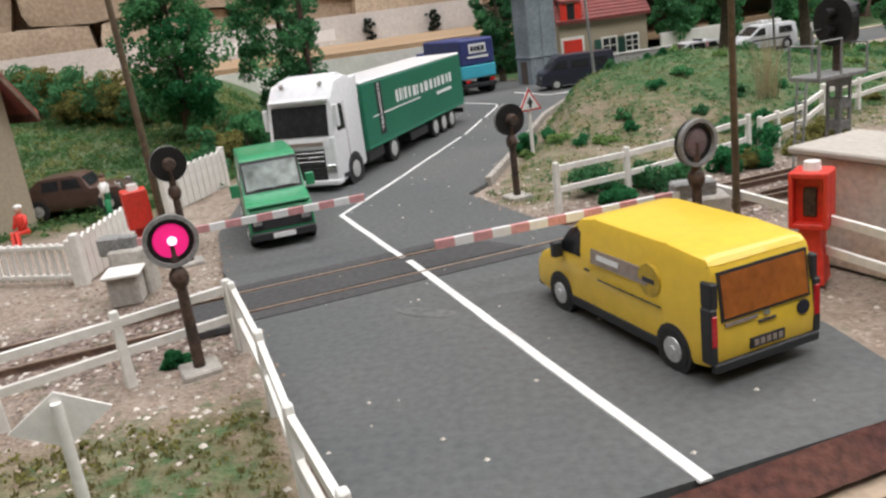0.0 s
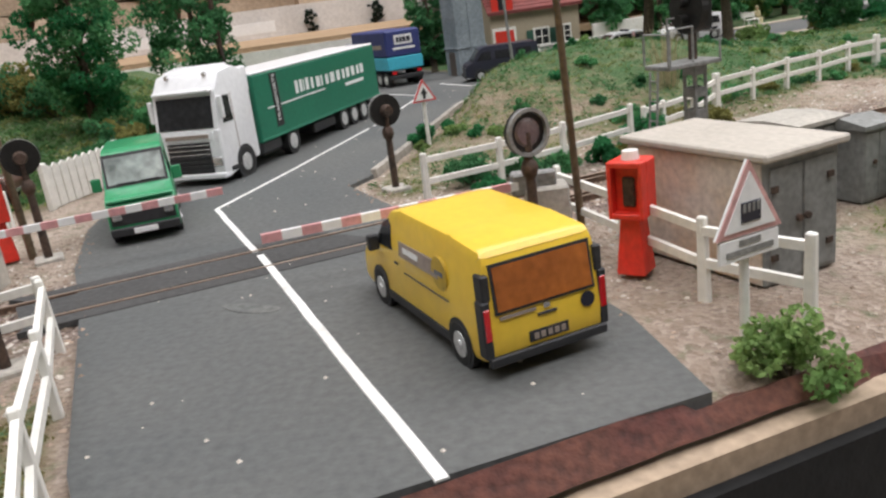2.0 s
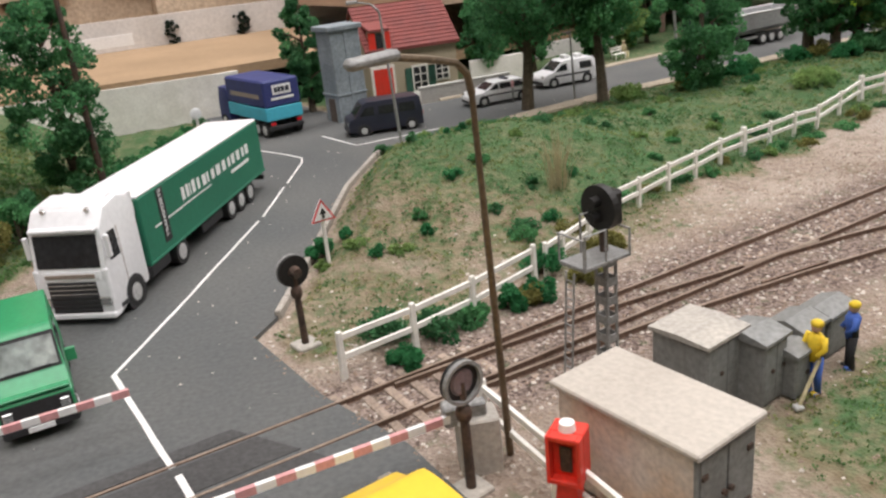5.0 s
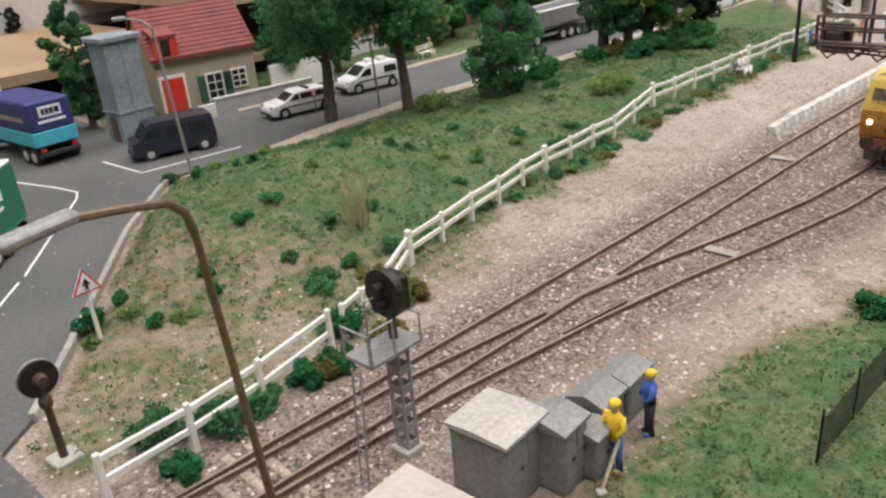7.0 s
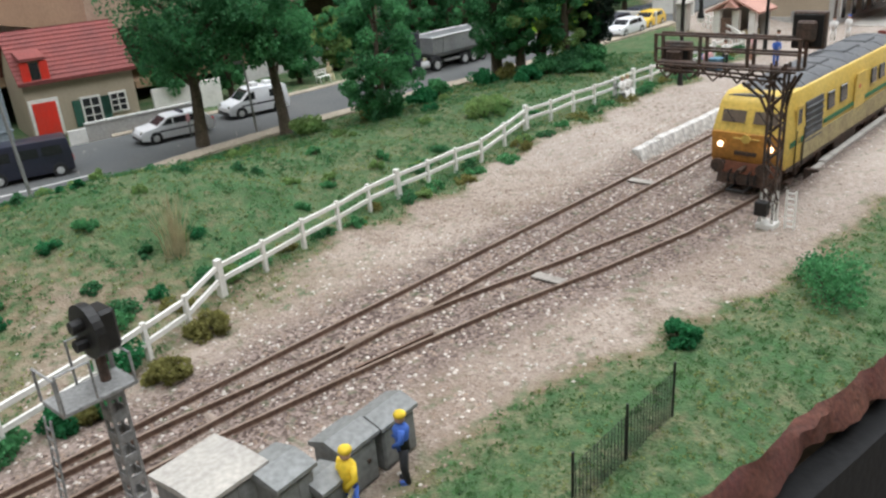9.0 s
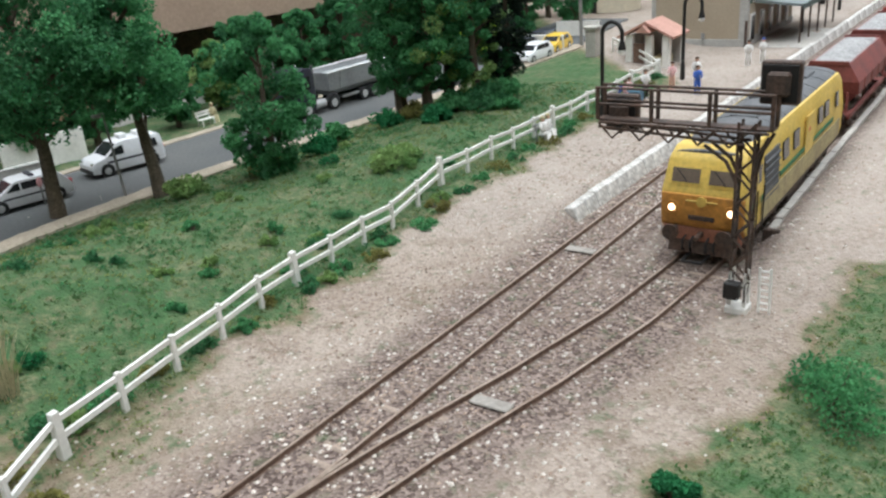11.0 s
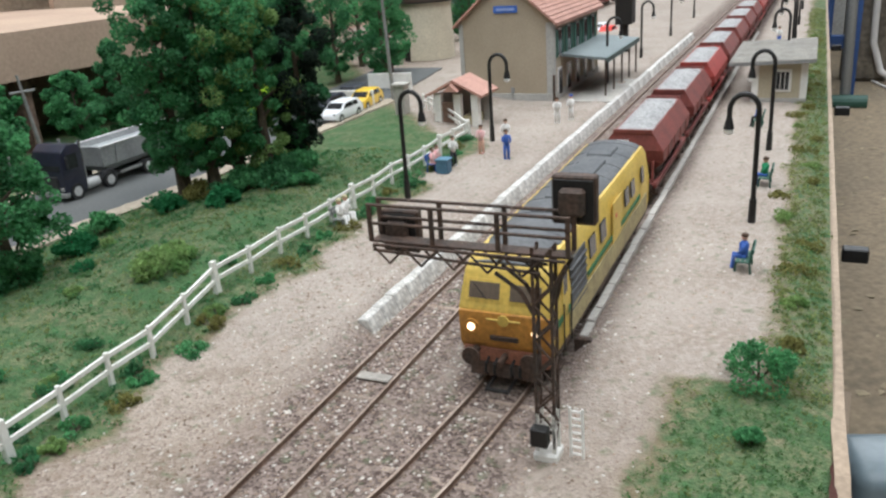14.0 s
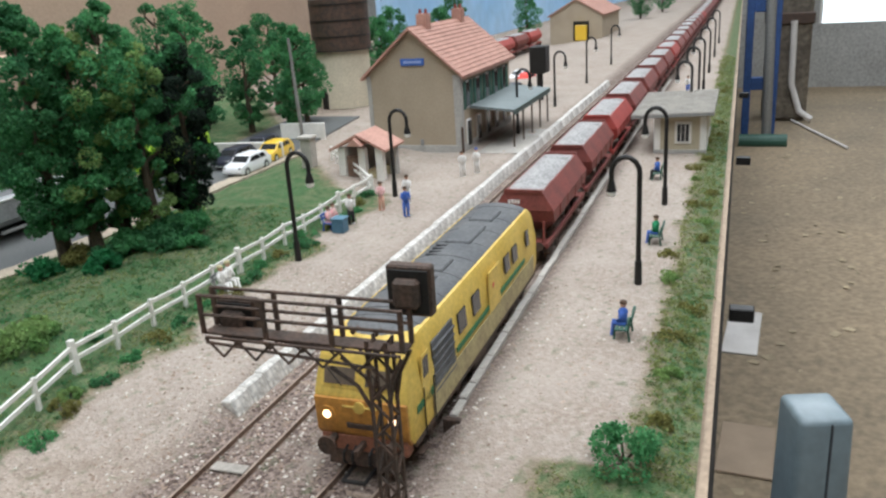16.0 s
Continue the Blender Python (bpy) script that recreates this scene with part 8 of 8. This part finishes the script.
for s in (395, 520, 700, 990):
    tagged(part("shelf_post", prism([T(s, 650), T(s + 8, 650), T(s + 8, 665), T(s, 665)], -4, 60), cavity_brown), "dark brown wooden shelf post", "post", "shelf posts", "structure")
tagged(part("shelf_slab", prism([T(430, 655), T(640, 655), T(640, 760), T(430, 760)], 10, 16), card_tan), "tan slab inside the open shelf", "board", kind="structure")
tagged(part("low_wall", prism([T(520, 640), T(640, 640), T(640, 645), T(520, 645)], -4, 12), card_pale), "low whitish wall below the shelf", "wall", kind="structure")
tagged(part("pale_wall", prism([T(-420, 1000), T(395, 930), T(1000, 930), T(1000, 936), T(395, 936), T(-420, 1006)], 34, 70), card_pale), "pale grey wall strip behind the tan field", "wall", kind="structure")
for s, n in ((40, 965), (255, 940), (330, 930), (480, 925)):
    x, y = T(s, n)
    tree(x, y, 26, 20, leaf_black, "small dark brown bare bush on the tan field", 0.1, "round", 26, 40, 1.2, None, "field bushes", z=38)
for s0, w in ((-200, 120), (70, 100), (180, 60), (430, 90)):
    x, y = T(s0, 985 - 0.0859 * (s0 + 420) - 2 if s0 < 395 else 929)
    tagged(part("wall_notice", box(-w / 2, -0.6, 44, w / 2, 0.6, 56, 0.2), white_paint, at=(x, y - 2, 0), turn=(0, 0, 17.6 if s0 < 395 else 22.5)), "white notice strip on the pale wall", "notice", "wall notices")
rocks = thing("stone_wall", *T(-420, 1060), 0, 22.5, "large tan carved stone blocks stacked as a wall", "wall", kind="structure")
rk = []
for v_ in range(4):
    bm = bmesh.new()
    bmesh.ops.create_cube(bm, size=1)
    bmesh.ops.subdivide_edges(bm, edges=bm.edges[:], cuts=3, use_grid_fill=True)
    for v in bm.verts:
        p = v.co.copy()
        v.co = Vector((p.x * 150, p.y * 70, p.z * 66)) * (1 - 0.18 * max(0, max(abs(p.x), abs(p.y), abs(p.z)) + min(abs(p.x), abs(p.z)) - 0.55)) + Vector((1, 1, 1)) * 4 * noise.noise(p * 3 + Vector((v_ * 7, 0, 0)))
    rk.append(mesh_of("stone_block", bm, rock_tan, True))
for r_ in range(6):
    for c_ in range(13):
        o = new("stone_block", rk[(r_ * 5 + c_ * 3) % 4])
        o.parent = rocks
        o.matrix_basis = pose((c_ * 152 + (r_ % 2) * 70 + rnd.uniform(-6, 6)) * MM, rnd.uniform(-6, 10) * MM, (66 + r_ * 66) * MM, 0, 0, rnd.uniform(-3, 3))
part("rubble_core", box(-60, 20, -10, 2050, 60, 420), rock_tan, rocks)
sky_blue = paint("painted sky", (0.30, 0.52, 0.78), 0.9, vary=0.05, size=200, fine=20, second=(0.45, 0.62, 0.80))
tagged(part("backdrop", prism([T(1840, 737), T(5200, 640), T(5200, 650), T(1840, 747)], -10, 420), sky_blue), "light blue painted sky backdrop board", "backdrop", kind="structure")
tagged(part("pale_wall", prism([T(1004, 940), T(1838, 900), T(1838, 908), T(1004, 948)], -10, 420), rosy_board), "pale beige wall behind the station trees", "wall", kind="structure")
# round water tower
wt = thing("water_tower", *T(1248, 534), -1, 0, "cream round water tower with a dark brown tank", "water tower")
part("drum", cyl((0, 0, 0), (0, 0, 74), 37, 35, n=40), paint("cream stone", (0.56, 0.50, 0.38), 0.9, vary=0.08, size=14, fine=1.0, bump=0.3), wt, smooth=True)
part("tank", cyl((0, 0, 74), (0, 0, 140), 39, n=40), dark_steel, wt, "dark brown riveted tank", smooth=True)
for zz in (74, 92, 112, 132):
    part("tank_hoop", cyl((0, 0, zz), (0, 0, zz + 1.6), 39.8, n=40), black_iron, wt)
part("arched_door", slab([(-5, 0), (5, 0), (5, 20), (0, 26), (-5, 20)], "x", -38.5, -35), black_iron, wt, label="dark arched door")
# goods shed and siding clutter
gs, L, W, e, a = gable_house("goods_shed", 2150, 2420, 330, 450, 62, 96, "tan goods shed with a salmon roof and open doorway", render_beige, roof_tile_pink)
# the wall is uncut; a black panel paints the shade inside the doorway
part("doorway", box(-1, 30, 0, 0.5, 66, 44), black_iron, gs, "black panel for the shade inside the doorway")
part("yellow_railcar", box(-14, 34, 2, 2, 60, 36, 1), van_yellow, gs)
for i in range(4):
    x, y = T(1620 + i * 118, 470)
    copy_thing(wag_b if i % 2 else wag, pose(x * MM, y * MM, 0.2 * MM, 0, 0, 22.5))
for s, n, c, tu, lab in ((1230, 330, navy, 30, "dark car parked beyond the station"), (1300, 320, navy, 20, "dark car parked beyond the station"), (1420, 330, signal_red, 22, "red car parked beyond the station"), (1500, 350, truck_white, 200, "white car parked beyond the station"), (1560, 420, tarp_blue, 20, "blue car parked beyond the station")):
    x, y = T(s, n)
    vehicle("parked_car", (x, y), tu, lab, "car", cp, 19, c, 9.5, 0.80, (9, 40.5), 3.4, glass_dark, panes=[[(8, 11), (17, 11), (17, 14.9), (9.8, 14.9)], [(18, 11), (34.5, 11), (30, 14.7), (18, 14.9)]],
            ends=[((31.4, 15.2), (38, 11.1), 7.4, glass_dark, "windscreen")], group="parked cars", base=-1)
wcn = thing("water_crane", *T(1235, 262), 4, 22.5, "black loading crane standing beyond the station", "crane")
part("crane_tank", box(-12, -10, 34, 12, 10, 66, 1), black_iron, wcn)
part("crane_post", cyl((0, 0, 0), (0, 0, 36), 4, n=12), black_iron, wcn)
tr3 = track_thing("railway_track", "curved siding rails beyond the station", lambda s: 226 + 0.00022 * (s - 1380) ** 2, 1380, 2100)

# ---- exhibition hall round the layout ----
FLOOR = -660
hall_floor = paint("brown hall floor", (0.27, 0.205, 0.13), 0.8, vary=0.16, size=220, fine=9, bump=0.3, second=(0.185, 0.145, 0.095))
hall_wall = paint("grey hall wall", (0.42, 0.42, 0.40), 0.9, vary=0.12, size=200, fine=8, bump=0.4, second=(0.30, 0.295, 0.28))
ceil_white = paint("white ceiling", (0.72, 0.71, 0.68), 0.9, vary=0.03, size=300, fine=10)
S0, S1, N0, N1, TOP = -2600, 6200, -3000, 2200, 1900


def hall(name, corners, z0, z1, m, label):
    return tagged(part(name, prism([T(s, n) for s, n in corners], z0, z1), m), label, name.split("_")[0], kind="structure")


hall("floor", [(S0, N0), (S1, N0), (S1, N1), (S0, N1)], FLOOR - 50, FLOOR, hall_floor, "brown worn hall floor with scattered litter")
hall("ceiling", [(S0, N0), (S1, N0), (S1, N1), (S0, N1)], TOP, TOP + 60, ceil_white, "plain white hall ceiling")
hall("wall_north", [(S0, N1), (S1, N1), (S1, N1 + 80), (S0, N1 + 80)], FLOOR, TOP, hall_wall, "grey hall wall behind the layout")
hall("wall_south", [(S0, N0 - 80), (S1, N0 - 80), (S1, N0), (S0, N0)], FLOOR, TOP, hall_wall, "grey hall wall behind the viewer")
hall("wall_west", [(S0 - 80, N0), (S0, N0), (S0, N1), (S0 - 80, N1)], FLOOR, TOP, hall_wall, "grey hall wall at the near end")
for a, b, z0, z1 in ((N0, -1500, FLOOR, TOP), (-440, N1, FLOOR, TOP), (-1500, -440, FLOOR, -250), (-1500, -440, 700, TOP)):
    hall("wall_east", [(S1, a), (S1 + 80, a), (S1 + 80, b), (S1, b)], z0, z1, hall_wall, "grey concrete hall wall with a bright window")
win = thing("window_1", *T(S1 + 30, -970), 0, 22.5, "bright white hall window in the concrete wall", "window", kind="structure")
part("window_frame", box(-10, -530, -250, 10, -510, 700), ceil_white, win)
part("window_frame", box(-10, 510, -250, 10, 530, 700), ceil_white, win)
part("window_frame", box(-10, -10, -250, 10, 10, 700), ceil_white, win)
tagged(part("backdrop", prism([T(S1 + 400, -2000), T(S1 + 420, -2000), T(S1 + 420, 200), T(S1 + 400, 200)], -600, 1200), glow("daylight outside", (0.9, 0.95, 1.0), 1.6)), "plain daylight outside the hall window", "backdrop", kind="structure")
# column with pipes beyond the layout's end
col = thing("column", *T(5000, -200), FLOOR, 22.5, "rough brown hall column with a pale hose", "column", kind="structure")
part("shaft", box(-110, -110, 0, 110, 110, 2500, 20), paint("rough brown plaster", (0.17, 0.145, 0.11), 0.95, vary=0.25, size=90, fine=12, bump=0.9, second=(0.09, 0.075, 0.06)), col)
part("hose", tube([(-125, -20, 520), (-130, -25, 200), (-150, -70, 60), (-170, -130, 20)], 17, 10), card_pale, col, smooth=True)
for zz in (500, 1100):
    part("clamp", box(-124, -118, zz, 118, 118, zz + 60, 6), dark_steel, col)
fr = thing("blue_stand", *T(4300, -40), FLOOR, 22.5, "blue steel stand with grey tubes at the layout's end", "stand")
blue_steel = paint("blue painted steel", (0.03, 0.08, 0.24), 0.5, vary=0.12, size=40, fine=6)
for yy in (-95, 20):
    part("upright", box(-18, yy, 0, 18, yy + 34, 1500, 4), blue_steel, fr)
for zz in (250, 600, 900):
    part("shelf_bar", box(-14, -95, zz, 14, 50, zz + 60, 4), blue_steel, fr)
part("grey_tube", cyl((-30, -60, 0), (-30, -30, 1500), 22, n=12), post_grey, fr)
part("foot_bar", cyl((-60, -150, 20), (-60, 60, 20), 34, n=14), paint("green foot", (0.03, 0.10, 0.07), 0.5), fr)
for s, n, w, l, m, lab in ((2075, -5, 74, 240, card_pale, "crumpled pale paper lying on the hall floor"), (1570, -12, 92, 165, wood_edge, "flat cardboard piece lying on the hall floor")):
    x, y = T(s, n)
    ob = part("paper", box(-l / 2, -w / 2, 0, l / 2, w / 2, 4, 1), m, at=(x, y, FLOOR + 1), turn=(0, 0, 19))
    tagged(ob, lab, "paper", "floor litter")

tagged(part("stick", cyl((*T(4880, -240), FLOOR + 8), (*T(4160, -436), FLOOR + 8), 6, n=8), card_pale), "thin pale stick lying on the hall floor", "stick", "floor litter")


def litter_zone(r):
    return r.uniform(900, 6000), r.uniform(-1300, 20)


def leaf_piece(r, s, n, x, y, d):
    q, a = r.uniform(7, 20), r.uniform(0, 6.283)
    return [(x + math.cos(a + k) * q * r.uniform(0.5, 1), y + math.sin(a + k) * q * r.uniform(0.5, 1), FLOOR + 1 + r.uniform(0, 4)) for k in (0, 1.4, 2.8, 4.2)], [(0, 1, 2, 3)]


scatter("floor_litter", 420, litter_zone, leaf_piece, paint("pale dry leaf", (0.42, 0.34, 0.22), 0.9, vary=0.2, size=60, fine=20), "pale dry leaves and scraps on the floor", "litter", 12)
# grey spot lamp on a stand in front of the rim
px, py = T(521, 2)
spot = thing("spot_lamp", px, py, FLOOR, 40, "blue-grey plastic spot lamp on a stand in front of the layout", "spot lamp")
spot_grey = paint("blue grey plastic", (0.17, 0.215, 0.235), 0.4, vary=0.06, size=20, fine=2, coat=0.15)
bm = box(-10, -10, 600, 10, 10, 666, 2.4, seg=3)
for v in bm.verts:
    v.co.y *= 1 - 0.12 * (v.co.z - 600) / 66
part("housing", bm, spot_grey, spot, smooth=True)
part("housing_seam", box(-10.3, -2, 604, 10.3, -1, 664.5, 0.3), paint("seam grey", (0.05, 0.06, 0.07), 0.5), spot)
part("lower_housing", box(-15, -14, 560, 16, 30, 618, 6, seg=3), spot_grey, spot, smooth=True)
part("lens", cyl((-4, 30, 606), (-4, 40, 606), 8, n=24), black_iron, spot)
part("stand_post", cyl((0, 0, 0), (0, 0, 562), 9, n=16), black_iron, spot)
part("stand_foot", cyl((0, 0, 0), (0, 0, 10), 110, n=32), black_iron, spot)
for s in (650, 1000, 1400):
    x, y = T(s, front(s) - 15)
    tagged(part("rim_bracket", box(-3.5, -4, -20, 3.5, 8, -13, 0.6), black_iron, at=(x, y, 0), turn=(0, 0, 22.5)), "black bracket on the layout's rim", "bracket", "rim brackets")


# ---- hall lamps ----
def hall_lamp(s, n, power, sx=2.4, sy=0.9):
    l = bpy.data.lights.new("ceiling_lamp", "AREA")
    l.shape, l.size, l.size_y, l.energy, l.color = "RECTANGLE", sx, sy, power, LAMP_COLOUR
    o = new("ceiling_lamp", l)
    x, y = T(s, n)
    o.matrix_basis = pose(x * MM, y * MM, (TOP - 40) * MM, 0, 0, 22.5)
    return o


for s, n, p in LAMPS:
    hall_lamp(s, n, p)
